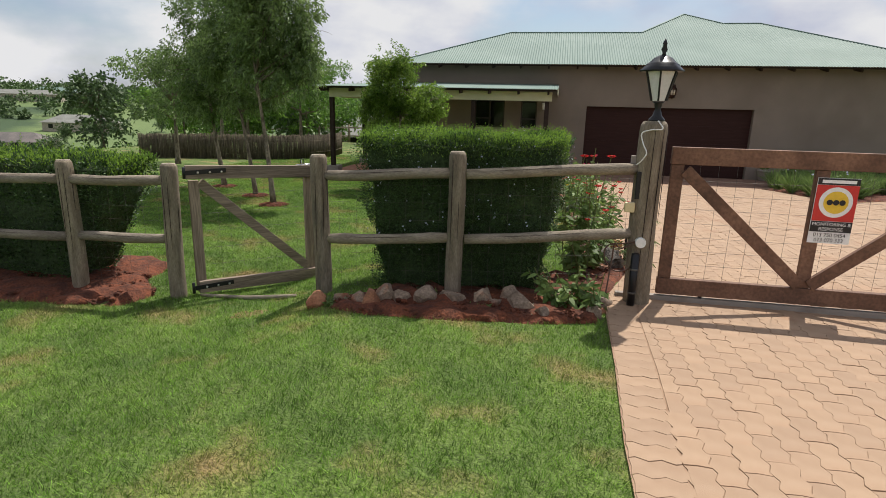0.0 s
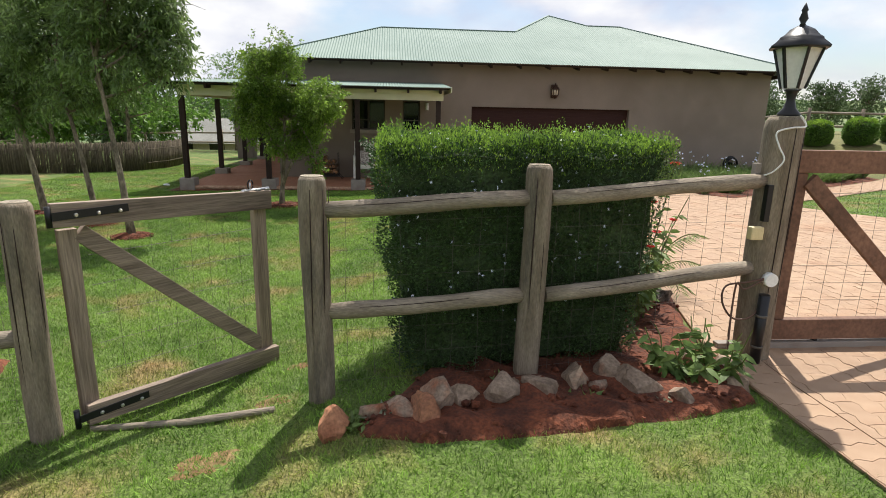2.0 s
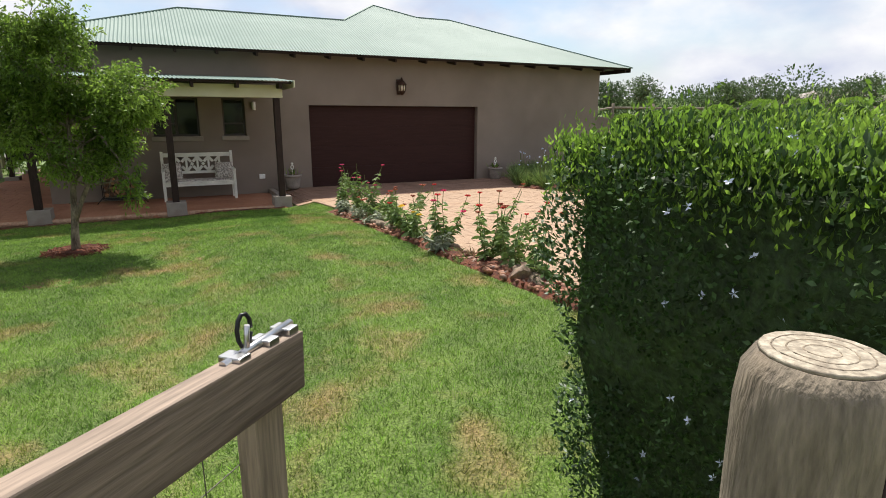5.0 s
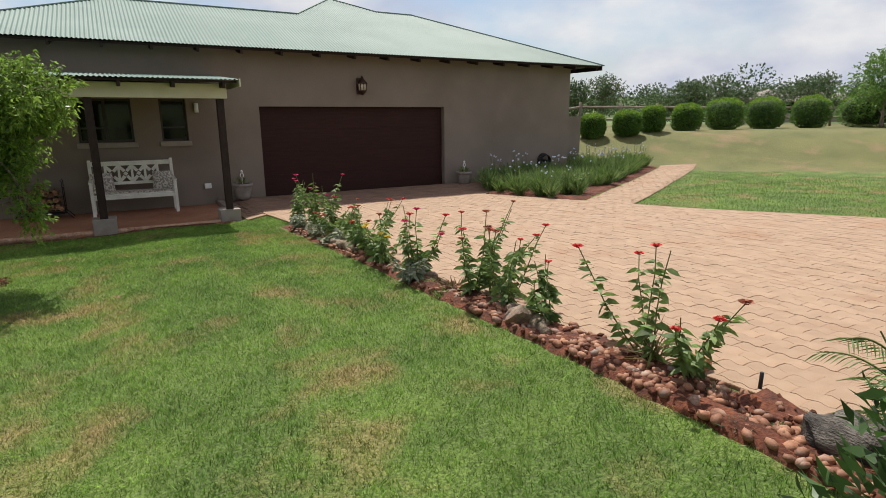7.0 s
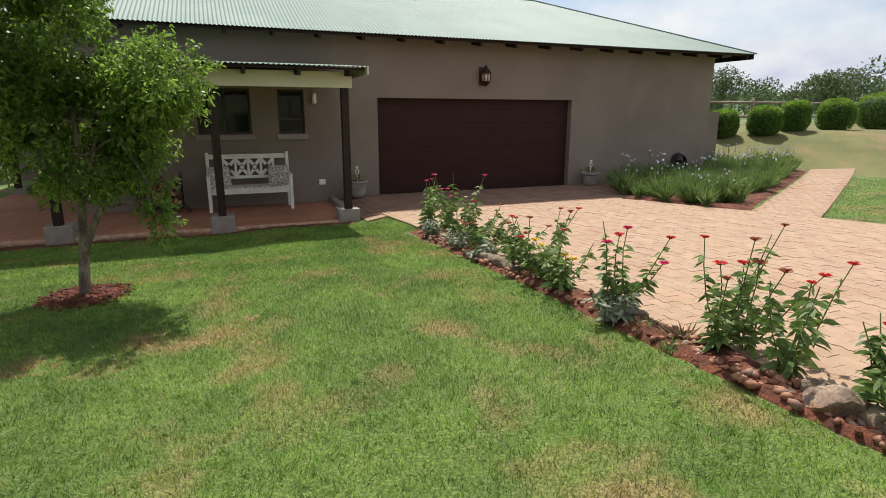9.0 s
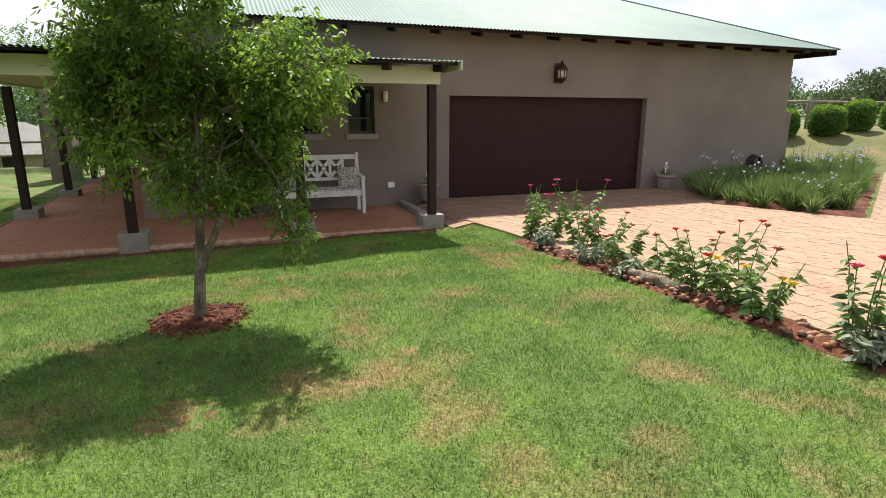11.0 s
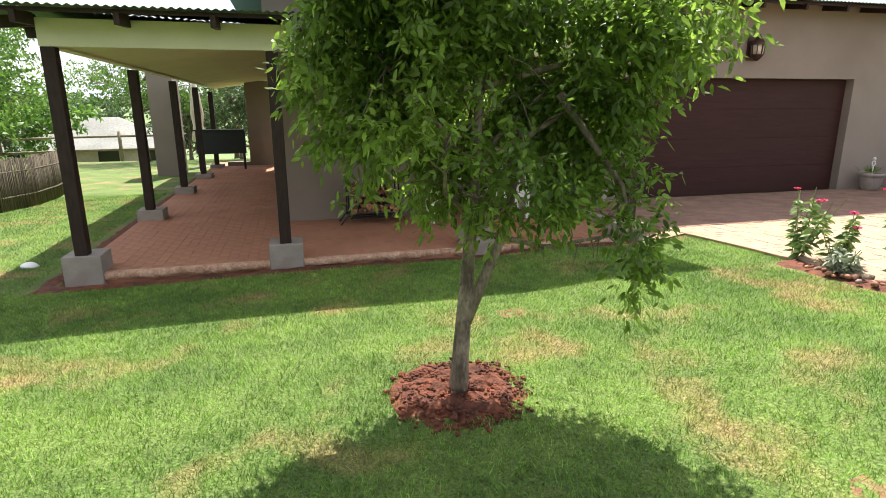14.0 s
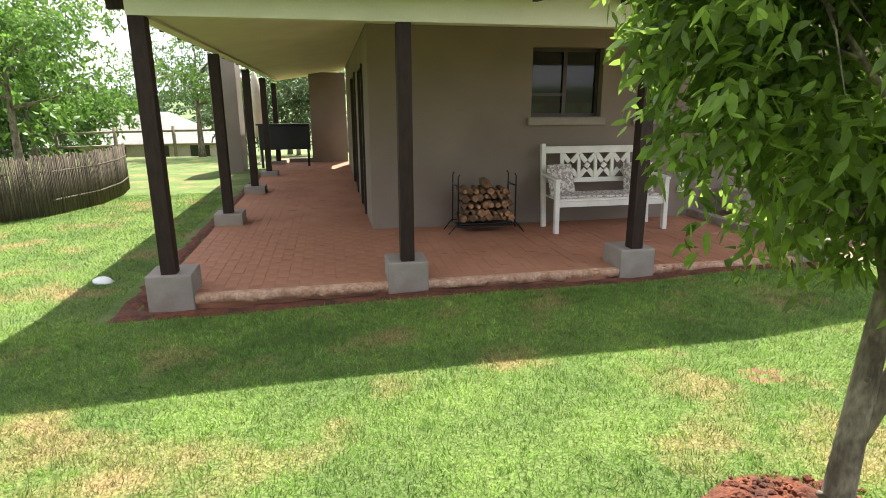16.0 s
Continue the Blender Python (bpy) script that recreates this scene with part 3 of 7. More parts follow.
part("front_beam", boxed(PX0, 17.0, 1.805, PX1, 17.12, 2.06, bevel=0.006), M_CREAM, porch_roof, "cream painted beam")
part("side_beam", boxed(PX0, 17.124, 1.805, PX0 + 0.12, 29.8, 2.06, bevel=0.006), M_CREAM, porch_roof, "cream painted beam")
part("front_batten", boxed(-6.96, 16.62, 2.065, 0.2, 16.66, 2.1), M_DARKWOOD, porch_roof)
part("side_batten", boxed(-6.96, 16.664, 2.06, -6.92, 29.85, 2.095), M_DARKWOOD, porch_roof)
part("end_flashing", boxed(0.225, 16.5, 1.995, 0.247, 19.3, 2.13), M_CREAM, porch_roof, "pale metal flashing on the roof end")
for i in range(9):
    x = -0.02 - i * 0.815
    b = bmesh.new()
    beam(b, (x, 16.6, 2.02), (x, 16.995, 2.045), 0.05, 0.11, bevel=0.004)
    part("rafter_end", b, M_DARKWOOD, porch_roof)
for i in range(16):
    y = 17.06 + i * 0.815
    b = bmesh.new()
    beam(b, (-6.92, y, 2.015), (-6.525, y, 2.04), 0.05, 0.11, bevel=0.004)
    part("rafter_end", b, M_DARKWOOD, porch_roof)


def sloped_ceiling(name, low, high):
    """A thin lining board that climbs from the beam to the wall."""
    b = bmesh.new()
    bottom = [b.verts.new(v) for v in low + high]
    top = [b.verts.new((v[0], v[1], v[2] + 0.02)) for v in low + high]
    b.faces.new(bottom[::-1])
    b.faces.new(top)
    for k in range(4):
        b.faces.new((bottom[k], bottom[(k + 1) % 4], top[(k + 1) % 4], top[k]))
    bmesh.ops.recalc_face_normals(b, faces=b.faces[:])
    tagged(part(name, b, M_CREAM), "cream painted porch ceiling sloping up to the wall", "ceiling", kind="structure")


sloped_ceiling("ceiling_porch", [(-6.39, 17.124, 1.83), (0.06, 17.124, 1.83)], [(0.06, 19.345, 2.09), (-4.565, 19.345, 2.09)])
sloped_ceiling("ceiling_porch_side", [(-6.396, 29.8, 1.83), (-6.396, 17.13, 1.83)], [(-4.567, 19.351, 2.09), (-4.567, 29.8, 2.09)])


def porch_post():
    p = thing("porch_post", (POST_X[0], 17.15, -0.7), "dark-stained square timber porch post on a grey plinth", "post", "porch posts")
    part("plinth", boxed(POST_X[0] - 0.185, 16.965, -0.75, POST_X[0] + 0.185, 17.335, -0.245, bevel=0.014), M_CONC, p, "grey plastered plinth")
    part("shaft", boxed(POST_X[0] - 0.062, 17.0, -0.244, POST_X[0] + 0.062, 17.124, 1.803, bevel=0.006), M_DARKWOOD, p)
    return p


post = porch_post()
for x in POST_X[1:]:
    copy_thing(post, pose(x, 17.15, -0.7))
for y in POST_Y:
    copy_thing(post, pose(POST_X[3], y, -0.7 - 0.01 * (y - 17)))

# the wing at the porch's far end
tagged(part("wall_wing", boxed(-5.55, 28.6, -0.7, XL - 0.004, 28.84, 2.0), M_WALL), "grey plastered wall at the far end of the porch", "wall", kind="structure")
tagged(part("wall_wing_low", boxed(-6.2, 28.6, -0.7, -5.553, 28.8, -0.33), M_WALL), "low plastered wall under an opening", "wall", kind="structure")
tagged(part("pier", boxed(-7.95, 27.7, -0.75, -7.32, 28.6, 2.3, bevel=0.01), M_WALL), "broad grey plastered pier beside the porch", "pier", kind="structure")

# ---- foliage helpers ----
RNG = np.random.default_rng(7)


def unit(v):
    return v / np.maximum(np.linalg.norm(v, axis=1, keepdims=True), 1e-9)


def leaves(name, at, along, length, width, material, parent, fold=0.25, droop=0.0, simple=False, oval=False):
    """Folded pointed leaves, each with its own base and direction."""
    n = len(at)
    along = unit(along)
    side = unit(np.cross(along, RNG.normal(size=(n, 3))))
    up = np.cross(side, along)
    length = np.broadcast_to(np.asarray(length, float).reshape(-1, 1), (n, 1))
    width = np.broadcast_to(np.asarray(width, float).reshape(-1, 1), (n, 1))
    sag = np.array([[0, 0, -1.0]]) * length * droop
    mid = at + along * length * 0.45 + sag * 0.25
    tip = at + along * length + sag
    a = mid + side * width * 0.5 + up * width * fold
    b = mid - side * width * 0.5 + up * width * fold
    if oval:
        # rounded leaf, widest past a third of its length, bending over towards the tip
        def cross(f, w):
            c = at + along * length * f + sag * f * f
            return c + side * width * w + up * width * fold * w, c - side * width * w + up * width * fold * w
        (a1, b1), (a2, b2) = cross(0.3, 0.46), cross(0.66, 0.4)
        k = np.arange(n)[:, None] * 6
        verts = np.stack([at, a1, b1, a2, b2, tip], 1).reshape(-1, 3)
        return from_arrays(name, verts, np.concatenate([k + [[0, 1, 2]], k + [[1, 3, 2]], k + [[3, 4, 2]], k + [[3, 5, 4]]], 0), material, parent)
    if simple:
        k = np.arange(n)[:, None] * 4
        return from_arrays(name, np.stack([at, a, b, tip], 1).reshape(-1, 3), np.concatenate([k + [[0, 1, 2]], k + [[1, 3, 2]]], 0), material, parent)
    verts = np.stack([at, a, mid, b, tip], 1).reshape(-1, 3)
    k = np.arange(n)[:, None] * 5
    faces = np.concatenate([k + [[0, 1, 2]], k + [[0, 2, 3]], k + [[1, 4, 2]], k + [[2, 4, 3]]], 0)
    return from_arrays(name, verts, faces, material, parent)


def clipped_mass(x0, x1, y0, y1, z0, z1, n, seed, bulge=0.14, top_loose=0.03):
    """Points and outward directions over a clipped hedge's faces, uneven like growth."""
    g = np.random.default_rng(seed)
    sx, sy, sz = x1 - x0, y1 - y0, z1 - z0
    area = np.array([sy * sz, sy * sz, sx * sz, sx * sz, sx * sy * 1.3])
    which = g.choice(5, n, p=area / area.sum())
    u, v = g.random(n), g.random(n)
    p, d = np.zeros((n, 3)), np.zeros((n, 3))
    for f, (ax, val, sgn) in enumerate(((0, x0, -1), (0, x1, 1), (1, y0, -1), (1, y1, 1), (2, z1, 1))):
        k = which == f
        o = [i for i in range(3) if i != ax]
        lo, hi = (x0, y0, z0), (x1, y1, z1)
        p[k, ax] = val
        p[k, o[0]] = lo[o[0]] + u[k] * (hi[o[0]] - lo[o[0]])
        p[k, o[1]] = lo[o[1]] + v[k] * (hi[o[1]] - lo[o[1]])
        d[k, ax] = sgn
    wob = np.array([noise.noise((a * 3.1 + seed, b * 3.1, c * 3.1)) + 0.5 * noise.noise((a * 8 + seed, b * 8, c * 8)) for a, b, c in p])
    depth = wob * bulge - g.random(n) ** 2 * 0.2 + 0.02
    depth[which == 4] = wob[which == 4] * bulge * 0.4 - g.random((which == 4).sum()) ** 2 * 0.12 + g.random((which == 4).sum()) ** 3 * top_loose
    p += d * depth[:, None]
    # narrower towards the foot
    k = np.clip((z1 - p[:, 2]) / sz, 0, 1)[:, None]
    c = np.array([[(x0 + x1) / 2, (y0 + y1) / 2]])
    p[:, :2] = c + (p[:, :2] - c) * (1 - 0.2 * k ** 1.3)
    d = d + g.normal(size=(n, 3)) * 0.55 + np.array([[0, 0, 0.45]])
    return p, d


def hedge(name, at, dims, n, seed, label, leaf=0.034, flowers=0, group="", mat=None, skew=0.0):
    x0, x1, y0, y1, z0, z1 = dims
    h = thing(name, at, label, "hedge", group)
    # solid filler for the inner leaves; its dark colour carries the hedge's inner shade
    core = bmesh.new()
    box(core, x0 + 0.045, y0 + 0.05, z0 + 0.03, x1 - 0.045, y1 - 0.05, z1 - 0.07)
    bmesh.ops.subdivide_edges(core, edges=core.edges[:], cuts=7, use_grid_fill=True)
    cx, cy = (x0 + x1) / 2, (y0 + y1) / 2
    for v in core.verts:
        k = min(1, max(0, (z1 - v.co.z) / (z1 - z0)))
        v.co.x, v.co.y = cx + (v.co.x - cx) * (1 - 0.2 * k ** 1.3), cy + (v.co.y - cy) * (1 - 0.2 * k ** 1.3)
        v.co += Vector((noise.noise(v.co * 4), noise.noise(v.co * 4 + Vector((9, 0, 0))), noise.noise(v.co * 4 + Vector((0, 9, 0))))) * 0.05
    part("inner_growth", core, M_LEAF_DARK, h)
    p, d = clipped_mass(x0, x1, y0, y1, z0, z1, n, seed)
    leaves("foliage", p, d, np.random.default_rng(seed).uniform(0.7, 1.3, n) * leaf, leaf * 0.42, mat or M_LEAF_HEDGE, h, simple=True)
    k = int(n * 0.42)
    gg = np.random.default_rng(seed + 2)
    q = np.stack([gg.uniform(x0, x1, k), gg.uniform(y0, y1, k), np.full(k, z1)], 1)
    bump_z = np.array([noise.noise((a * 3.1 + seed, b * 3.1, z1 * 3.1)) + 0.5 * noise.noise((a * 8 + seed, b * 8, z1 * 8)) for a, b, _ in q]) * 0.044
    q[:, 2] += bump_z + gg.uniform(-0.03, 0.03, k) + (gg.random(k) ** 14) * 0.07
    edge = gg.random(k) < 0.14
    side = gg.integers(0, 4, k)
    for f, (ax, val, sgn) in enumerate(((0, x0, -1), (0, x1, 1), (1, y0, -1), (1, y1, 1))):
        sel = edge & (side == f)
        q[sel, ax] = val + sgn * gg.uniform(-0.03, 0.035, sel.sum())
        q[sel, 2] -= gg.random(sel.sum()) ** 2.2 * 0.15 * min(1.0, (z1 - z0))
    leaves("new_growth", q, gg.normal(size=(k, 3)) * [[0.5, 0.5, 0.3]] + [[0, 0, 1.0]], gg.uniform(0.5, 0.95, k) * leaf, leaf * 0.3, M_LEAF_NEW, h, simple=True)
    m = n // 120
    sp, sd = clipped_mass(x0, x1, y0, y1, z0 + 0.1, z1, m, seed + 9)
    sd = unit(sd + [[0, 0, 0.3]])
    sl = np.random.default_rng(seed + 4).uniform(1.2, 5.2, m) * leaf
    f = np.tile(np.linspace(0, 1, 11), m)[:, None]
    i11 = np.repeat(np.arange(m), 11)
    if m:
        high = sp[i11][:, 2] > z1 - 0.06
        s_at, s_dir = sp[i11] + sd[i11] * f * sl[i11][:, None], sd[i11] * 0.7 + np.random.default_rng(seed).normal(size=(m * 11, 3)) * 0.7
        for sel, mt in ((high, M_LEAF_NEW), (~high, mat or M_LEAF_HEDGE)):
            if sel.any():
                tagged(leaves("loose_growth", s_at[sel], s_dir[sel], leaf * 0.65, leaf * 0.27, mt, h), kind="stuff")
    if flowers:
        q, e = clipped_mass(x0, x1, y0, y1, z0 + 0.3, z1, flowers, seed + 5)
        q = q + unit(e) * 0.03
        base = np.repeat(q, 5, 0)
        ang = np.tile(np.arange(5) * 2 * math.pi / 5, flowers)
        e = unit(e)
        s1 = unit(np.cross(e, np.array([[0.3, 0.2, 0.9]])))
        s2 = np.cross(e, s1)
        dirs = np.repeat(s1, 5, 0) * np.cos(ang)[:, None] + np.repeat(s2, 5, 0) * np.sin(ang)[:, None] + np.repeat(e, 5, 0) * 0.25
        leaves("blossom", base, dirs, 0.011, 0.006, M_BLOSSOM, h)
    if skew:
        # follows the slanting fence line
        for ob in h.children:
            co = np.empty(len(ob.data.vertices) * 3, np.float32)
            ob.data.vertices.foreach_get("co", co)
            co = co.reshape(-1, 3)
            co[:, 1] += skew * (co[:, 0] - (co[:, 0].min() + co[:, 0].max()) / 2)
            ob.data.vertices.foreach_set("co", co.ravel())
    return h


# darker copy of the leaf: shade inside the growth is put into the colour
M_LEAF_DARK = surface("inner_leaf_shade", (0.02, 0.04, 0.01), (0.035, 0.065, 0.015), 20, 0.8, 1.0, 60, dist=0.03, lumps=30, fine_amount=0.5)
M_BLOSSOM = plain("pale_blue_blossom", (0.62, 0.66, 0.82), 0.6)


def limb_path(start, direction, length, bend, seed, steps=6):
    g = random.Random(seed)
    p, d, out = Vector(start), Vector(direction).normalized(), [Vector(start)]
    for _ in range(steps):
        d = (d + Vector((g.uniform(-1, 1), g.uniform(-1, 1), g.uniform(-0.6, 0.8))) * bend).normalized()
        p = p + d * (length / steps)
        out.append(p.copy())
    return out


def tree(name, base, height, trunk_r, clear, blobs, n_twigs, per_twig, leaf, label, material, seed, lean=(0, 0), droop=0.3, mound=0.0,
         spread_r=0.16, gaps=0.12, group="", narrow=0.3, twig_pull=0.5, fork=False, shell=2.2):
    """Trunk, limbs and twigs, and a crown of single leaves within rounded masses (x, y, z, rx, ry, rz from the base)."""
    x, y, z = base
    t = thing(name, base, label, "tree", group)
    g = random.Random(seed)
    G = np.random.default_rng(seed)
    trunk = bmesh.new()
    pts, rad = [], []
    for k in range(9):
        f = k / 8
        pts.append((x + lean[0] * f + 0.014 * math.sin(5 * f + seed), y + lean[1] * f + 0.014 * math.cos(4 * f + seed), z - 0.08 + (height * 0.62 + 0.08) * f))
        rad.append(trunk_r * (1.25 - 0.25 * min(1, f * 6)) * (1 - 0.72 * f))
    tube(trunk, pts, rad, 12)
    if fork:
        s = Vector(pts[2])
        tube(trunk, [s + Vector((0, 0, -0.05)), s + Vector((0.1, -0.02, 0.2)), s + Vector((0.24, 0.0, 0.5)), s + Vector((0.33, 0.05, 0.95))], [trunk_r * 0.75, trunk_r * 0.6, trunk_r * 0.5, trunk_r * 0.3], 10)
        for k in range(7):
            q = Vector(pts[k % 3]) + Vector((g.uniform(-1, 1), g.uniform(-1, 1), 0)).normalized() * trunk_r * 0.85 + Vector((0, 0, g.uniform(0.1, 0.3)))
            rock(trunk, q, trunk_r * g.uniform(0.25, 0.45), k, 0.9, 1)
    part("trunk", trunk, M_BARK, t, smooth=True)
    for i, (bx, by, bz, rx, ry, rz) in enumerate(blobs):
        limbs = bmesh.new()
        f = min(0.85, max(clear / (height * 0.62), (bz - 0.5 * rz - 0.25) / (height * 0.62)))
        k = min(7, int(f * 8))
        s = Vector(pts[k]).lerp(Vector(pts[k + 1]), f * 8 - k)
        e = Vector((x + bx, y + by, z + bz))
        if bz < clear:
            s = Vector((x + bx * 0.55, y + by * 0.55, z + 1.65))
        mid = s.lerp(e, 0.5) + Vector((g.uniform(-0.1, 0.1), g.uniform(-0.1, 0.1), -0.06))
        r0 = trunk_r * 0.42
        tube(limbs, [s, mid, e], [r0, r0 * 0.6, r0 * 0.25], 6)
        for j in range(7):
            q = e.lerp(mid, g.random() * 0.7)
            d = Vector((g.uniform(-1, 1) * rx, g.uniform(-1, 1) * ry, g.uniform(-0.7, 1) * rz))
            tube(limbs, [q, q + d * 0.45 + Vector((0, 0, 0.03)), q + d * 0.85], [r0 * 0.26, r0 * 0.16, r0 * 0.06], 4, False)
        part("limb", limbs, M_BARK, t)
    vol = np.array([b[3] * b[4] * b[5] for b in blobs]) ** 0.8
    which = G.choice(len(blobs), n_twigs, p=vol / vol.sum())
    B = np.array(blobs)
    u = unit(G.normal(size=(n_twigs, 3)))
    rr = G.random(n_twigs) ** (1 / shell)
    c = B[which, :3] + u * rr[:, None] * B[which, 3:]
    wob = np.array([noise.noise((q[0] * 2.3 + seed, q[1] * 2.3, q[2] * 2.3)) for q in c])
    keep = wob > -gaps * 2
    c, u = c[keep], u[keep]
    c = c + np.array([[x, y, z]])
    n = len(c)
    tdir = unit(u + G.normal(size=(n, 3)) * 0.5 + np.array([[0, 0, twig_pull - droop]]))
    k = np.repeat(np.arange(n), per_twig)
    s = np.tile(np.linspace(0, 1, per_twig), n)[:, None]
    at = c[k] + tdir[k] * s * spread_r + G.normal(size=(len(k), 3)) * 0.012 - np.array([[0, 0, 1]]) * s ** 2 * spread_r * droop
    out = tdir[k] * 0.6 + unit(G.normal(size=(len(k), 3))) * 0.9 + np.array([[0, 0, -droop]])
    L = G.uniform(0.65, 1.25, len(k)) * leaf
    leaves("crown", at, out, L, L * narrow, material, t, droop=droop * 0.8, simple=leaf > 0.09, oval=leaf <= 0.09)
    verts = np.stack([c, c + tdir * spread_r + [[0.002, 0, 0.0]], c + [[0.003, 0.003, 0]]], 1).reshape(-1, 3)
    tagged(from_arrays("twig_mass", verts, np.arange(3 * n).reshape(-1, 3), M_STICKS, t), kind="stuff")
    if mound:
        m = bmesh.new()
        for k in range(820):
            a, r = g.random() * 6.28, mound * math.sqrt(g.random()) * (0.95 + 0.12 * math.sin(k))
            rock(m, (x + r * math.cos(a), y + r * math.sin(a), ground_z(x, y) + 0.033 * (1 - (r / mound) ** 2) + 0.012), g.uniform(0.006, 0.026) * (0.6 if k % 3 else 1.0), k, 0.7, 1)
        for ring in range(9):
            for k in range(28):
                a, r = 2 * math.pi * k / 28, mound * ring / 8
                b0 = [(mound * (ring + i) / 8 * math.cos(a + j * math.pi / 14), mound * (ring + i) / 8 * math.sin(a + j * math.pi / 14)) for i, j in ((0, 0), (1, 0), (1, 1), (0, 1))]
                if ring == 8 or (ring == 0 and k % 2):
                    continue
                hz = lambda p: 0.05 * (1 - (p[0] ** 2 + p[1] ** 2) / mound ** 2) - 0.004 + (0.05 * noise.noise((p[0] * 11, p[1] * 11, seed)) if math.hypot(*p) < mound * 0.95 else 0)
                pts4 = b0 if ring else [b0[0], b0[1], (mound / 8 * math.cos(a + math.pi / 7), mound / 8 * math.sin(a + math.pi / 7))]
                m.faces.new([m.verts.new((x + p[0], y + p[1], ground_z(x, y) + hz(p))) for p in pts4])
        bmesh.ops.remove_doubles(m, verts=m.verts[:], dist=1e-4)
        bmesh.ops.recalc_face_normals(m, faces=m.faces[:])
        tagged(part("soil_mound", m, M_SOIL), "ring of loose red soil dug round the tree", "soil", "soil rings", kind="stuff")
    return t


# ---- the fence ----
M_ENDGRAIN = surface("end_grain", (0.24, 0.2, 0.15), (0.4, 0.35, 0.27), 60, 0.9, 0.5, 150, fine_amount=0.3)
POSTS = [("E", -3.95, 4.74, 1.05, 0.07), ("A", -2.99, 4.83, 1.05, 0.072), ("B", -1.64, 4.96, 1.17, 0.072), ("C", -0.48, 5.03, 1.235, 0.072), ("D", 1.055, 5.3, 1.51, 0.108),
         ("F", -5.5, 4.6, 1.03, 0.07), ("G", -7.1, 4.45, 1.0, 0.07)]


def fence_post(x, y, top, r, seed):
    z0 = ground_z(x, y) - 0.1
    p = thing("fence_post", (x, y, z0), "weathered grey round timber fence post with split grain" if r < 0.1 else "thick weathered round gatepost carrying a lamp", "post", "fence posts")
    b = bmesh.new()
    g = random.Random(seed)
    n, rings = 18, []
    hs = [0, 0.25, 0.5, 0.75, 0.955, 0.985, 1.0]
    for h in hs:
        k = 1.0 if h < 0.97 else (0.95 if h < 0.99 else 0.8)
        rings.append([b.verts.new((x + (0.01 * math.sin(h * 4 + seed)) + r * k * (1 + 0.035 * noise.noise((math.cos(a) * 2, math.sin(a) * 2, h * 3 + seed))) * math.cos(a),
                                   y + r * k * (1 + 0.035 * noise.noise((math.sin(a) * 2, h * 2 + seed, math.cos(a)))) * math.sin(a), z0 + (top - z0) * h))
                      for a in [2 * math.pi * i / n for i in range(n)]])
    for q, s in zip(rings, rings[1:]):
        for i in range(n):
            b.faces.new((q[i], q[(i + 1) % n], s[(i + 1) % n], s[i])).smooth = True
    b.faces.new(rings[-1])
    part("pole", b, M_POLE, p)
    part("sawn_end", tube(bmesh.new(), [(x + 0.01 * math.sin(4 + seed), y, top + 0.0005), (x + 0.01 * math.sin(4 + seed), y, top + 0.004)], [r * 0.78, r * 0.76], 18), M_ENDGRAIN, p, "pale sawn post end")
    for f in (0.22, 0.42, 0.6):
        ring = [(x + 0.01 * math.sin(4 + seed) + r * f * math.cos(a) * (1 + 0.06 * math.sin(3 * a + seed)), y + r * f * math.sin(a), top + 0.0035) for a in np.linspace(0, 2 * math.pi, 21)]
        part("growth_ring", tube(bmesh.new(), ring, 0.0014, 4, False), M_POLE, p)
    cracks = bmesh.new()
    for k in range(3):
        a = -1.9 + k * 0.8 + g.uniform(-0.2, 0.2)
        hz = z0 + (top - z0) * g.uniform(0.25, 0.55)
        rr = r * 1.012
        tube(cracks, [(x + rr * math.cos(a + 0.03 * j), y + rr * math.sin(a + 0.03 * j), hz + j * (top - 0.06 - hz) / 4) for j in range(5)], [0.0008, 0.0028, 0.0035, 0.003, 0.0015], 4)
    part("drying_crack", cracks, M_DARKWOOD, p, "dark drying crack in the timber")
    return p


for i, (_, x, y, top, r) in enumerate(POSTS):
    fence_post(x, y, top, r, i * 3.7)


def rail(p, q, r, seed):
    g = random.Random(seed)
    p, q = Vector(p), Vector(q)
    t = thing("fence_rail", p.lerp(q, 0.5), "weathered round pole rail fixed between fence posts", "rail", "fence rails")
    pts = [p.lerp(q, k / 7) + Vector((0, 0, 0.005 * math.sin(k * 0.9 + seed))) for k in range(8)]
    b = tube(bmesh.new(), pts, [r * (1 + g.uniform(-0.05, 0.05)) * (0.93 if k in (0, 7) else 1) for k in range(8)], 12)
    part("pole", b, M_RAIL, t)
    part("crack", tube(bmesh.new(), [v + Vector((0.0, -r * 0.86, r * 0.52)) for v in pts[1:6]], [0.001, 0.002, 0.0025, 0.002, 0.001], 4), M_DARKWOOD, t)


P = {n: (x, y) for n, x, y, *_ in POSTS}
for i, (a, b, za, zb) in enumerate((("G", "F", 0.86, 0.87), ("F", "E", 0.87, 0.88), ("E", "A", 0.88, 0.9), ("B", "C", 1.0, 1.06), ("C", "D", 1.06, 1.14),
                                    ("G", "F", 0.34, 0.35), ("F", "E", 0.35, 0.36), ("E", "A", 0.37, 0.38), ("B", "C", 0.45, 0.515), ("C", "D", 0.51, 0.6))):
    (ax, ay), (bx, by) = P[a], P[b]
    d = Vector((bx - ax, by - ay, 0)).normalized() * (0.05 if b != "D" else 0.08)
    rail((ax + d.x, ay + d.y, za), (bx - d.x, by - d.y, zb), 0.046, i)


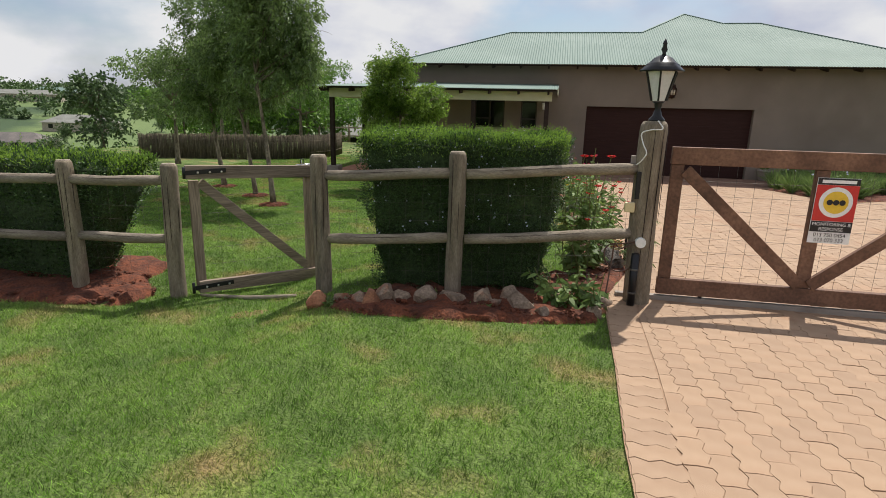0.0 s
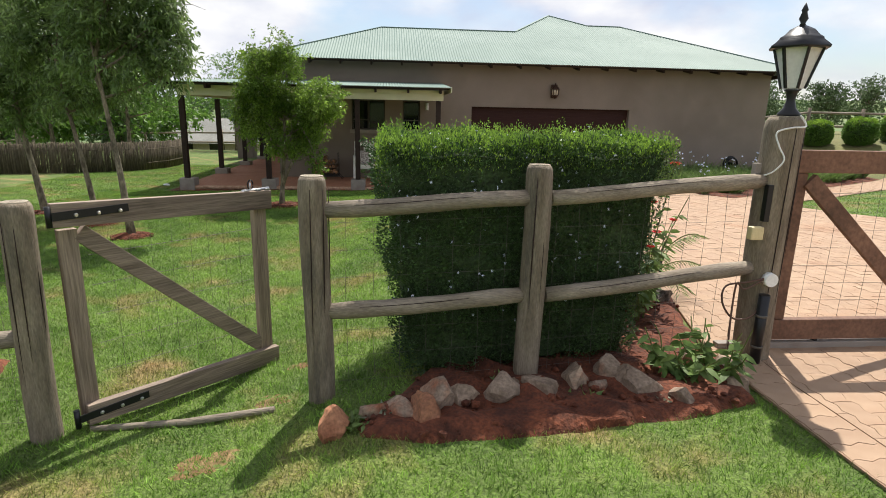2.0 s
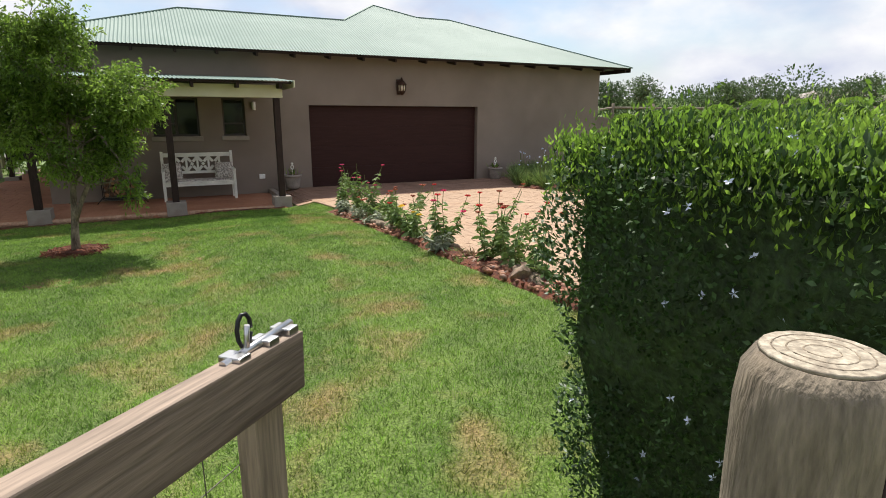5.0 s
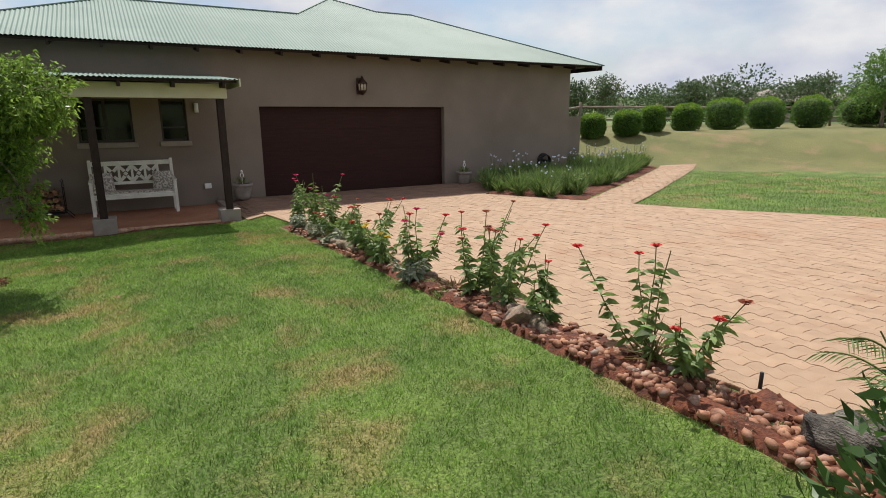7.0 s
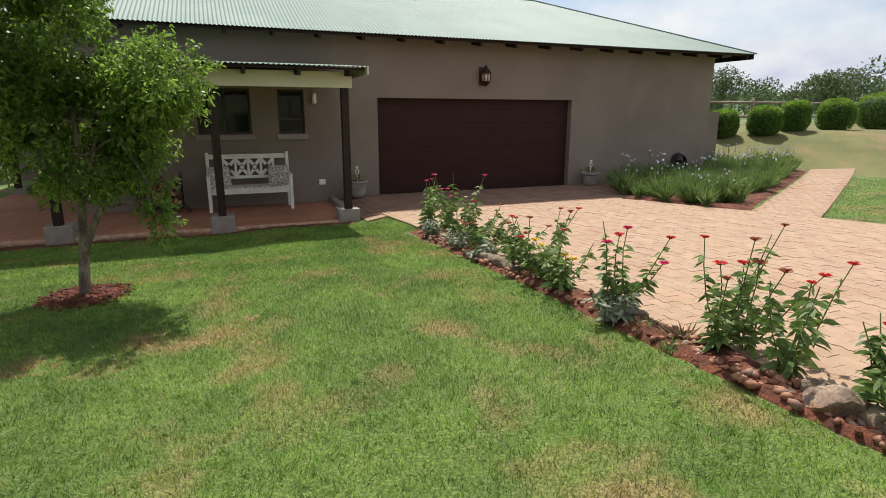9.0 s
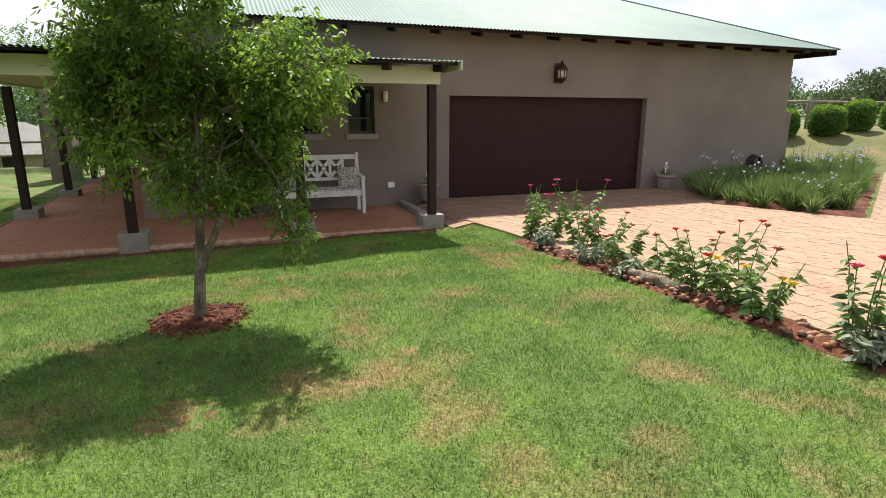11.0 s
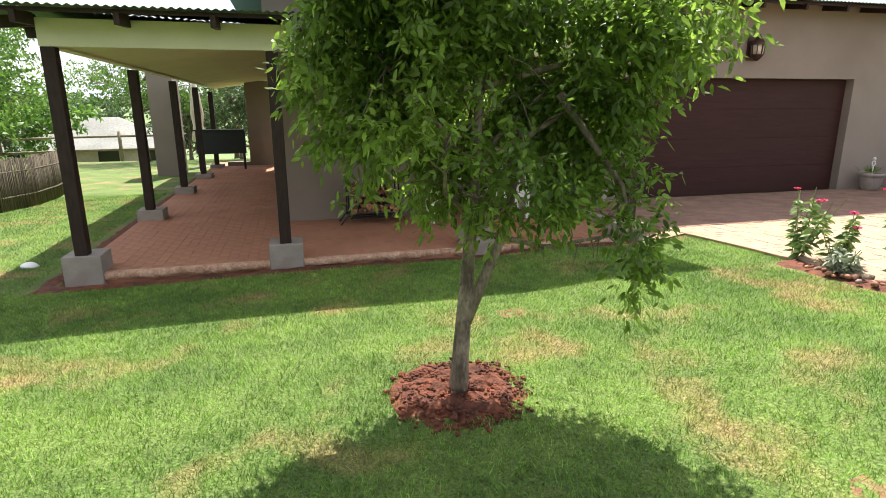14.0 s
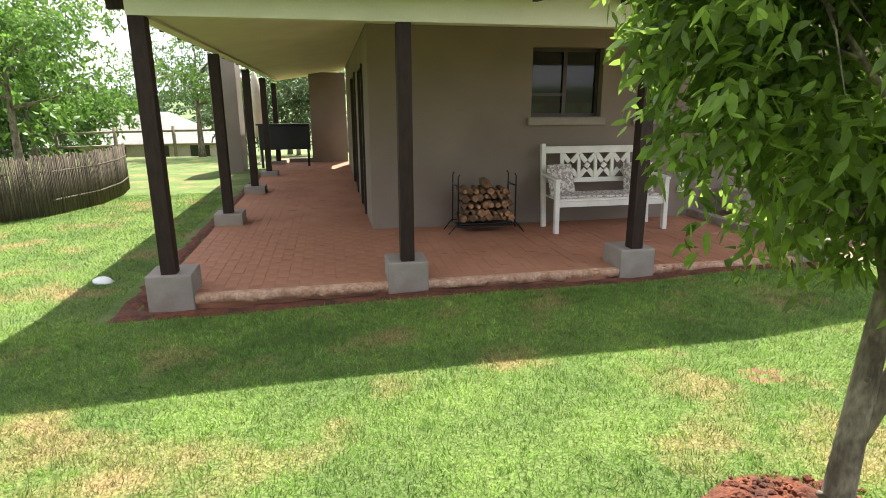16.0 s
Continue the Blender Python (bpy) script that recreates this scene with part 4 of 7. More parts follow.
def wire_panel(a, b, top, name="fence_wire", cells=0.14, label="thin galvanised wire netting stretched behind the fence rails", behind=0.06):
    (ax, ay), (bx, by) = a, b
    t = thing(name, ((ax + bx) / 2, (ay + by) / 2, 0), label, "wire fence", "fence wire")
    L = math.hypot(bx - ax, by - ay)
    n = max(2, int(L / cells))
    for k in range(n + 1):
        v = bmesh.new()
        x, y = ax + (bx - ax) * k / n, ay + (by - ay) * k / n + behind
        z0 = ground_z(x, y) + 0.04
        tube(v, [(x + 0.006 * math.sin(j * 2 + k), y + 0.008 * math.cos(j + k), z0 + (top - z0) * j / 4) for j in range(5)], 0.0011, 4, False)
        part("upright_wire", v, M_WIRE, t)
    for j in range(7):
        h = bmesh.new()
        tube(h, [(ax + (bx - ax) * k / 6, ay + (by - ay) * k / 6 + behind + 0.004, ground_z(ax, ay) * (1 - k / 6) + ground_z(bx, by) * k / 6 + 0.06 + (top - 0.1) * j / 6) for k in range(7)], 0.0009, 4, False)
        part("line_wire", h, M_WIRE, t)


wire_panel(P["B"], P["C"], 1.0)
wire_panel(P["C"], P["D"], 1.1)
wire_panel(P["E"], P["A"], 0.85)


# ---- the small gate, standing open inwards ----
def small_gate():
    h, e = Vector((-2.86, 4.93, 0)), Vector((-2.05, 5.74, 0))
    d = (e - h).normalized()
    side = Vector((d.y, -d.x, 0))
    g = thing("garden_gate", h, "weathered timber garden gate with a diagonal brace, standing open", "gate")

    def board(name, p, q, w, hh, off=0.0, label=""):
        b = bmesh.new()
        beam(b, Vector(p) + side * off, Vector(q) + side * off, w, hh, bevel=0.004)
        return part(name, b, M_GATE, g, label)

    L = (e - h).length
    at = lambda s, z: h + d * s + Vector((0, 0, z))
    board("top_rail", at(-0.04, 0.98), at(L, 0.94), 0.045, 0.115, 0.045)
    board("bottom_rail", at(0.0, -0.075), at(L, -0.1), 0.045, 0.11, 0.045)
    for s in (0.03, L - 0.06):
        b = bmesh.new()
        beam(b, at(s, -0.12), at(s, 0.9), 0.085, 0.045, bevel=0.004, up=side)
        part("stile", b, M_GATE_UP, g)
    b = bmesh.new()
    beam(b, at(0.08, 0.88), at(L - 0.1, -0.02), 0.045, 0.085, bevel=0.004)
    part("brace", b, M_GATE, g)
    for z in (0.975, -0.075):
        b = bmesh.new()
        beam(b, at(-0.04, z) + side * 0.072, at(0.3, z + 0.012) + side * 0.072, 0.006, 0.04, bevel=0.001)
        tube(b, [at(-0.05, z - 0.05) + side * 0.06, at(-0.05, z + 0.05) + side * 0.06], 0.014, 8)
        hinge = part("strap_hinge", b, M_BLACK, g, "black iron strap hinge")
        for s in (0.06, 0.16, 0.26):
            c = bmesh.new()
            p = at(s, z) + side * 0.074
            tube(c, [p, p + side * 0.009], [0.011, 0.007], 8)
            part("bolt_head", c, M_STEEL, hinge, "bright bolt head")
    v = bmesh.new()
    for k in range(1, 9):
        s = 0.12 + k * (L - 0.2) / 9
        tube(v, [at(s + 0.008 * math.sin(k + j), -0.05 + j * 0.3) - side * 0.02 for j in range(4)], 0.0011, 4, False)
    for j in range(1, 6):
        tube(v, [at(0.12, -0.05 + j * 0.16) - side * 0.02, at(L - 0.05, -0.07 + j * 0.165) - side * 0.02], 0.0015, 4, False)
    part("netting", v, M_WIRE, g, "thin wire netting")
    latch = bmesh.new()
    z = 1.003
    tube(latch, [at(L - 0.19, z) + side * 0.04, at(L + 0.0, z + 0.008) + side * 0.04], 0.008, 8)
    for s in (0.16, 0.08, 0.02):
        beam(latch, at(L - s - 0.015, z) + side * 0.04, at(L - s + 0.015, z) + side * 0.04, 0.045, 0.018, bevel=0.003)
    tube(latch, [at(L - 0.13, z) + side * 0.04, at(L - 0.13, z + 0.05) + side * 0.045], 0.005, 6)
    part("bolt", latch, M_STEEL, g, "bright steel sliding bolt")
    b = bmesh.new()
    loop = [at(L - 0.12 + 0.018 * math.cos(a), z + 0.035 + 0.03 * math.sin(a)) + side * 0.03 for a in [k * 0.6 for k in range(11)]]
    tube(b, loop, 0.004, 6)
    part("shackle", b, M_BLACK, g)
    sill = bmesh.new()
    tube(sill, [(-2.81, 4.88, ground_z(-2.81, 4.88) + 0.01), (-2.35, 4.90, ground_z(-2.35, 4.90) + 0.016), (-1.88, 4.92, ground_z(-1.88, 4.92) + 0.01)], [0.016, 0.02, 0.018], 10)
    t = thing("ground_pole", (-2.35, 4.90, -0.1), "pale thin pole lying in the grass under the gate", "pole")
    part("pole", sill, M_RAIL, t)


small_gate()


# ---- the driveway gate ----
def drive_gate():
    y = 5.43
    g = thing("driveway_gate", (3.5, y, 0.05), "heavy brown timber driveway gate with diagonal braces, closed", "gate")
    x0, x1 = 1.235, 5.85
    part("top_rail", boxed(x0, y - 0.03, 1.175, x1, y + 0.03, 1.315, bevel=0.006), M_BIGGATE, g)
    part("bottom_rail", boxed(x0, y - 0.03, 0.065, x1, y + 0.03, 0.205, bevel=0.006), M_BIGGATE, g)
    for s in (x0 + 0.055, 2.37, 3.54, 4.71, x1 - 0.055):
        part("stile", boxed(s - 0.05, y - 0.022, 0.207, s + 0.05, y + 0.022, 1.173, bevel=0.005), M_BIGGATE, g)
    for a, b in ((1.35, 2.33), (3.45, 2.41), (3.65, 4.66), (5.72, 4.76)):
        t = bmesh.new()
        beam(t, (a, y - 0.024, 1.13), (b, y - 0.024, 0.23), 0.036, 0.1, bevel=0.004)
        part("brace", t, M_BIGGATE, g)
    for k in range(1, 31):
        w = bmesh.new()
        x = x0 + 0.1 + k * (x1 - x0 - 0.2) / 31
        tube(w, [(x, y + 0.034, 0.2), (x + 0.008, y + 0.036, 0.7), (x, y + 0.034, 1.18)], 0.0012, 4, False)
        part("upright_wire", w, M_WIRE, g)
    for j in range(1, 8):
        w = bmesh.new()
        tube(w, [(x0 + 0.05, y + 0.038, 0.2 + j * 0.12), (x1 - 0.05, y + 0.038, 0.2 + j * 0.12)], 0.0012, 4, False)
        part("line_wire", w, M_WIRE, g)
    track = boxed(0.9, y - 0.03, -0.02, 6.2, y + 0.03, 0.045, bevel=0.004)
    tagged(part("gate_track", track, M_CONC), "low steel and concrete track under the sliding gate", "track", kind="structure")
    for x in (1.6, 5.4):
        part("roller", tube(bmesh.new(), [(x, y - 0.015, 0.055), (x, y + 0.015, 0.055)], 0.014, 12), M_BLACK, g)


drive_gate()

# ---- hedges ----
hedge("clipped_hedge", (-0.42, 5.6, 0), (-1.3, 0.38, 5.13, 6.0, 0.0, 1.33), 92000, 3, "dense clipped green hedge with small pale blue flowers", 0.024, 420, skew=0.15)
hedge("long_hedge", (-6.2, 5.5, -0.1), (-9.2, -3.62, 4.86, 5.5, -0.15, 1.03), 52000, 8, "long clipped green hedge behind the fence", 0.04)


def garden_bush(x, y, w, h, seed):
    """A clipped dome with a flattish top, bright new growth above."""
    z = ground_z(x, y)
    t = thing("garden_bush", (x, y, z), "rounded clipped shrub in a row on the slope", "bush", "row of clipped shrubs")
    G = np.random.default_rng(seed)
    n = 5200
    d = unit(G.normal(size=(n, 3)))
    r = (np.abs(d) ** 2.9).sum(1) ** (-1 / 2.9)
    wob = np.array([noise.noise((a * 2.2 + seed, b * 2.2, c * 2.2)) for a, b, c in d])
    k = (r * (1 + 0.13 * wob) * (1 - 0.14 * G.random(n) ** 2))[:, None]
    at = np.array([[x, y, z + h * 0.5]]) + d * k * [[w * 0.5, w * 0.5, h * 0.5]]
    at[:, 2] = np.maximum(at[:, 2], z + 0.02)
    # solid ball added under the leaves, coloured dark for the shade inside the bush
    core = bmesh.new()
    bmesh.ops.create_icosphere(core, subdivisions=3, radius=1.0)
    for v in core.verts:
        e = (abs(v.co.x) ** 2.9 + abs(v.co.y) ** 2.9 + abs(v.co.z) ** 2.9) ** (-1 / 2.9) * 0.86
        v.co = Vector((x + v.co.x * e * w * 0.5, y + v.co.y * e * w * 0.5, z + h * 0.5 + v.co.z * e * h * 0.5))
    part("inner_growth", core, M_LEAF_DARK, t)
    high = at[:, 2] > z + h * 0.78 + 0.16 * h * wob
    out = d + G.normal(size=(n, 3)) * 0.6
    leaves("foliage", at[~high], out[~high], 0.085, 0.042, M_LEAF_BRIGHT, t, simple=True)
    leaves("new_growth", at[high], out[high] + [[0, 0, 0.5]], 0.08, 0.04, M_LEAF_NEW, t, simple=True)


for i, (x, y, w, h) in enumerate(((15.7, 23.6, 0.95, 0.95), (16.8, 22.75, 0.98, 1.0), (18.15, 22.6, 0.9, 1.05), (19.9, 22.25, 1.1, 1.12), (22.7, 22.4, 1.45, 1.38),
                                   (25.9, 22.4, 1.5, 1.45), (28.8, 21.8, 1.55, 1.55), (32.4, 20.8, 2.6, 1.7))):
    garden_bush(x, y, w, h, 20 + i)

# ---- trees on the lawn ----
tz = ground_z(-3.42, 13.43)
tree("garden_tree", (-3.42, 13.43, tz), 3.3, 0.051, 0.98,
     [(0.1, 0.1, 1.75, 0.55, 0.5, 0.5), (-0.4, 0.0, 1.8, 0.4, 0.42, 0.5), (0.5, -0.1, 1.75, 0.5, 0.5, 0.5), (0.0, 0.05, 2.35, 0.6, 0.55, 0.55), (-0.12, 0, 2.98, 0.36, 0.36, 0.34), (-0.42, 0.1, 2.5, 0.42, 0.42, 0.42),
      (0.3, 0.05, 2.7, 0.42, 0.42, 0.4), (-0.35, 0.2, 2.1, 0.45, 0.42, 0.4), (0.8, -0.3, 1.75, 0.36, 0.36, 0.32), (0.2, -0.05, 1.32, 0.42, 0.36, 0.3), (-0.2, 0.1, 1.35, 0.4, 0.34, 0.28), (0.3, -0.25, 1.5, 0.42, 0.34, 0.3),
      (-0.15, -0.25, 1.45, 0.4, 0.3, 0.3), (0.74, -0.46, 1.0, 0.11, 0.11, 0.36), (0.75, -0.47, 0.92, 0.1, 0.1, 0.26), (0.1, -0.3, 1.25, 0.42, 0.32, 0.24), (0.95, -0.45, 2.1, 0.36, 0.36, 0.3), (0.6, 0.25, 2.15, 0.42, 0.42, 0.4), (0.0, -0.1, 1.2, 0.26, 0.24, 0.2)],
     8600, 10, 0.054, "young broadleaf tree with glossy green leaves in a soil ring", M_LEAF_TREE, 11, lean=(0.12, 0.05), droop=0.28, mound=0.42, narrow=0.4, gaps=0.012, spread_r=0.14, fork=True, shell=3.4)
for i, (x, y, h, r, ln, blobs) in enumerate((
        (-4.98, 10.4, 4.6, 0.055, -0.25, [(-0.1, 0.1, 2.5, 0.6, 0.6, 0.5), (0.45, 0.1, 2.75, 0.55, 0.5, 0.45), (0.0, 0.1, 3.2, 0.8, 0.7, 0.6), (0.35, 0, 3.85, 0.7, 0.65, 0.65), (-0.4, 0.2, 3.8, 0.6, 0.6, 0.6), (0.75, 0.1, 2.35, 0.3, 0.3, 0.28), (0.9, 0.1, 3.2, 0.4, 0.4, 0.35)]),
        (-5.95, 11.46, 4.6, 0.05, -0.35, [(-0.3, 0.2, 2.2, 0.6, 0.6, 0.5), (-0.5, 0.1, 2.9, 0.7, 0.7, 0.6), (0.3, 0.1, 3.0, 0.6, 0.6, 0.55), (-0.1, 0.1, 3.8, 0.8, 0.7, 0.7), (0.3, 0.3, 2.2, 0.4, 0.4, 0.35)]),
        (-7.4, 12.6, 4.5, 0.06, -0.3, [(-0.2, 0, 2.0, 0.7, 0.7, 0.5), (-0.6, 0, 2.7, 0.8, 0.8, 0.7), (0.3, 0, 2.8, 0.7, 0.7, 0.6), (-0.2, 0, 3.7, 0.8, 0.8, 0.7), (0.5, 0.1, 2.1, 0.4, 0.4, 0.35)]))):
    tree("gum_tree", (x, y, ground_z(x, y)), h, r, 1.3, blobs, 3300, 11, 0.08, "slim leaning tree with narrow grey-green leaves", M_LEAF_GUM, 31 + i, lean=(ln, 0.0), droop=0.32, mound=0.28, narrow=0.33, gaps=0.06, spread_r=0.17, group="slim lawn trees")

# ---- driveway gatepost: lamp, cables, boxes ----
M_LAMPGLASS = plain("frosted_lamp_glass", (0.62, 0.63, 0.62), 0.35)
M_WHITE = plain("white_plastic", (0.75, 0.75, 0.73), 0.45)
M_CREAMBOX = plain("cream_box", (0.6, 0.5, 0.28), 0.5)
M_CABLE = plain("brown_cable", (0.09, 0.045, 0.03), 0.5)


def post_lamp():
    c = Vector((1.065, 5.3, 1.51))
    t = thing("post_lamp", c, "black metal lantern with frosted panes on top of the gatepost", "lamp")
    part("base", lathe(bmesh.new(), [(0.06, 0.0), (0.062, 0.018), (0.035, 0.05), (0.022, 0.1), (0.03, 0.125), (0.03, 0.14), (0.05, 0.155)], c, 16), M_BLACK, t, smooth=True)
    z0, z1, r0, r1 = c.z + 0.16, c.z + 0.385, 0.06, 0.125
    for k in range(6):
        a, b = math.pi / 3 * k + 0.3, math.pi / 3 * (k + 1) + 0.3
        q = [Vector((c.x + r * math.cos(g), c.y + r * math.sin(g), z)) for r, g, z in ((r0, a, z0), (r0, b, z0), (r1, b, z1), (r1, a, z1))]
        p = bmesh.new()
        o = [v + (Vector((c.x, c.y, v.z)) - v) * 0.05 for v in q]
        vs = [p.verts.new(v) for v in o] + [p.verts.new(v + (Vector((c.x, c.y, v.z)) - v) * 0.05) for v in o]
        p.faces.new(vs[:4])
        p.faces.new(vs[7:3:-1])
        for i in range(4):
            p.faces.new((vs[i], vs[4 + i], vs[4 + (i + 1) % 4], vs[(i + 1) % 4]))
        part("pane", p, M_LAMPGLASS, t, "frosted glass pane")
        bar = bmesh.new()
        beam(bar, q[0], q[3], 0.014, 0.014, bevel=0.002)
        part("bar", bar, M_BLACK, t)
    part("hood", lathe(bmesh.new(), [(0.165, 0.378), (0.168, 0.39), (0.125, 0.425), (0.122, 0.435), (0.098, 0.45), (0.07, 0.48), (0.03, 0.5), (0.016, 0.505)], c, 6), M_BLACK, t)
    part("finial", lathe(bmesh.new(), [(0.02, 0.5), (0.012, 0.515), (0.024, 0.54), (0.013, 0.575), (0.018, 0.585), (0.002, 0.625)], c, 10), M_BLACK, t, smooth=True)


post_lamp()


def cable(name, pts, r, material, label):
    t = thing(name, pts[0], label, "cable")
    fine = []
    P4 = [Vector(p) for p in pts]
    for i in range(len(P4) - 1):
        a, b, c, d = P4[max(i - 1, 0)], P4[i], P4[i + 1], P4[min(i + 2, len(P4) - 1)]
        for k in range(6):
            s = k / 6
            fine.append(0.5 * ((2 * b) + (c - a) * s + (2 * a - 5 * b + 4 * c - d) * s * s + (3 * b - a - 3 * c + d) * s ** 3))
    fine.append(P4[-1])
    part("cord", tube(bmesh.new(), fine, r, 6), material, t)


cable("lamp_cable", [(1.06, 5.19, 1.52), (1.1, 5.185, 1.46), (1.02, 5.185, 1.45), (0.955, 5.22, 1.42), (0.97, 5.2, 1.34), (1.0, 5.185, 1.27), (0.965, 5.21, 1.2), (0.94, 5.26, 1.17)], 0.005, M_WHITE, "loose white cable from the lamp down the gatepost")
cable("gate_cable", [(1.0, 5.18, 0.56), (0.9, 5.2, 0.53), (0.78, 5.22, 0.5), (0.76, 5.2, 0.4), (0.84, 5.19, 0.3), (0.95, 5.18, 0.32), (1.0, 5.18, 0.42)], 0.006, M_CABLE, "brown cable looped beside the gatepost")
cable("gate_cable", [(0.99, 5.18, 0.55), (0.88, 5.19, 0.49), (0.83, 5.19, 0.53), (0.82, 5.19, 0.4), (0.8, 5.15, 0.2), (0.78, 5.1, 0.03)], 0.006, M_CABLE, "brown cable looped beside the gatepost")
t = thing("junction_box", (1.03, 5.17, 0.55), "round white cable junction box on the gatepost", "junction box")
part("cover", tube(bmesh.new(), [(1.03, 5.2, 0.55), (1.03, 5.16, 0.55)], [0.045, 0.04], 16), M_WHITE, t)
t = thing("sensor_box", (0.93, 5.24, 0.83), "small cream sensor box on the gatepost", "sensor")
part("case", boxed(0.88, 5.2, 0.79, 0.96, 5.25, 0.87, bevel=0.01), M_CREAMBOX, t)
part("back_plate", boxed(0.95, 5.21, 0.9, 0.985, 5.25, 1.12, bevel=0.005), M_BLACK, t)
t = thing("conduit_pipe", (1.0, 5.17, 0.05), "short black pipe strapped to the gatepost", "pipe")
part("pipe", tube(bmesh.new(), [(1.0, 5.165, -0.02), (1.0, 5.165, 0.46)], 0.032, 12), M_BLACK, t)
for z in (0.12, 0.32):
    part("clip", tube(bmesh.new(), [(1.0, 5.165, z), (1.0, 5.165, z + 0.015)], 0.036, 12), M_WIRE, t)
t = thing("intercom_plate", (0.93, 5.3, 1.2), "small grey plate beside the gatepost", "plate")
part("plate", boxed(0.905, 5.29, 1.16, 0.95, 5.33, 1.24, bevel=0.006), M_CONC, t)

# ---- the sign on the gate ----
M_RED, M_SIGNW, M_SIGNB, M_YEL = plain("sign_red", (0.55, 0.03, 0.025), 0.4), plain("sign_white", (0.8, 0.8, 0.8), 0.4), plain("sign_black", (0.01, 0.01, 0.012), 0.4), plain("sign_yellow", (0.75, 0.5, 0.04), 0.4)


def lettering(words, size, at, material, parent):
    cu = bpy.data.curves.new("lettering", "FONT")
    cu.body, cu.size, cu.align_x, cu.extrude = words, size, "CENTER", 0.0006
    me = bpy.data.meshes.new_from_object(bpy.data.objects.new("tmp", cu))
    me.materials.append(material)
    ob = new("lettering", me)
    settle(ob, parent)
    ob.matrix_basis = pose(*at, 90, 0, 0)
    return ob


def security_sign():
    x0, x1, z0, z1, y = 2.33, 2.63, 0.6, 1.12, 5.385
    t = thing("security_sign", ((x0 + x1) / 2, y, z0), "red, white and black printed notice board fixed to the gate", "sign")
    part("board", boxed(x0, y, z0, x1, y + 0.006, z1), M_SIGNW, t)
    part("red_field", boxed(x0 + 0.002, y - 0.004, 0.78, x1 - 0.002, y - 0.0005, 1.065), M_RED, t)
    part("black_band", boxed(x0 + 0.002, y - 0.004, 1.068, x1 - 0.002, y - 0.0005, z1 - 0.002), M_SIGNB, t)
    part("name_bar", boxed(x0 + 0.03, y - 0.007, 1.08, x1 - 0.03, y - 0.0045, 1.105), M_SIGNW, t)
    part("black_band", boxed(x0 + 0.002, y - 0.004, 0.692, x1 - 0.002, y - 0.0005, 0.777), M_SIGNB, t)
    cx, cz = (x0 + x1) / 2, 0.93
    for k, (r, m) in enumerate(((0.12, M_SIGNW), (0.088, M_YEL))):
        part("roundel", tube(bmesh.new(), [(cx, y - 0.005 - 0.003 * k, cz), (cx, y - 0.0075 - 0.003 * k, cz)], r, 32), m, t)
    for k in (-1, 0, 1):
        part("emblem", tube(bmesh.new(), [(cx + k * 0.045, y - 0.011, cz), (cx + k * 0.045, y - 0.0135, cz)], 0.022, 16), M_SIGNB, t)
    lettering("MONITORING &", 0.038, (cx, y - 0.005, 0.742), M_SIGNW, t)
    lettering("RESPONSE", 0.038, (cx, y - 0.005, 0.703), M_SIGNW, t)
    lettering("013 750 0454", 0.042, (cx, y - 0.002, 0.653), M_SIGNB, t)
    lettering("073 070 333", 0.042, (cx, y - 0.002, 0.612), M_SIGNB, t)


security_sign()

# ---- things on and by the house ----
M_IVORY = surface("white_bench_paint", (0.66, 0.64, 0.58), (0.76, 0.74, 0.68), 5, 0.55, 0.2, 60, fine_amount=0.08)
M_CUSHION = surface("printed_cushion", (0.3, 0.26, 0.24), (0.62, 0.57, 0.52), 28, 0.95, 0.3, 200, spread=(0.45, 0.55))
M_POT = surface("grey_pot", (0.24, 0.21, 0.185), (0.33, 0.29, 0.255), 6, 0.9, 0.5, 90)
M_LOGEND = surface("log_end", (0.13, 0.06, 0.03), (0.3, 0.16, 0.08), 25, 0.9, 0.4, 120, vary=0.55)
M_LOGBARK = surface("log_bark", (0.1, 0.06, 0.035), (0.2, 0.12, 0.07), 12, 0.95, 0.8, 60, vary=0.2)
M_AMBER = plain("lantern_glass", (0.55, 0.47, 0.36), 0.25)
M_BRONZE = plain("bronze_lantern", (0.06, 0.03, 0.02), 0.45, 0.4)
PF = -0.438


def wall_lantern():
    c = Vector((3.63, 19.2, 1.99))
    t = thing("wall_lantern", c, "bronze carriage lantern fixed above the garage door", "lamp")
    part("back_plate", boxed(c.x - 0.1, 19.32, c.z + 0.02, c.x + 0.1, 19.349, c.z + 0.42, bevel=0.02), M_BRONZE, t)
    part("bowl", lathe(bmesh.new(), [(0.01, 0.0), (0.05, 0.03), (0.1, 0.09), (0.115, 0.11)], c, 10), M_BRONZE, t)
    part("glass", lathe(bmesh.new(), [(0.095, 0.11), (0.105, 0.27)], c, 8), M_AMBER, t, "pale glass panes")
    for k in range(8):
        a = math.pi / 4 * k
        b = bmesh.new()
        beam(b, (c.x + 0.102 * math.cos(a), c.y + 0.102 * math.sin(a), c.z + 0.11), (c.x + 0.112 * math.cos(a), c.y + 0.112 * math.sin(a), c.z + 0.275), 0.016, 0.016)
        part("bar", b, M_BRONZE, t)
    part("hood", lathe(bmesh.new(), [(0.135, 0.268), (0.13, 0.285), (0.075, 0.36), (0.05, 0.375), (0.03, 0.42), (0.012, 0.46)], c, 10), M_BRONZE, t)
    arm = bmesh.new()
    beam(arm, (c.x, 19.21, c.z + 0.33), (c.x, 19.32, c.z + 0.33), 0.03, 0.03)
    part("arm", arm, M_BRONZE, t)


wall_lantern()


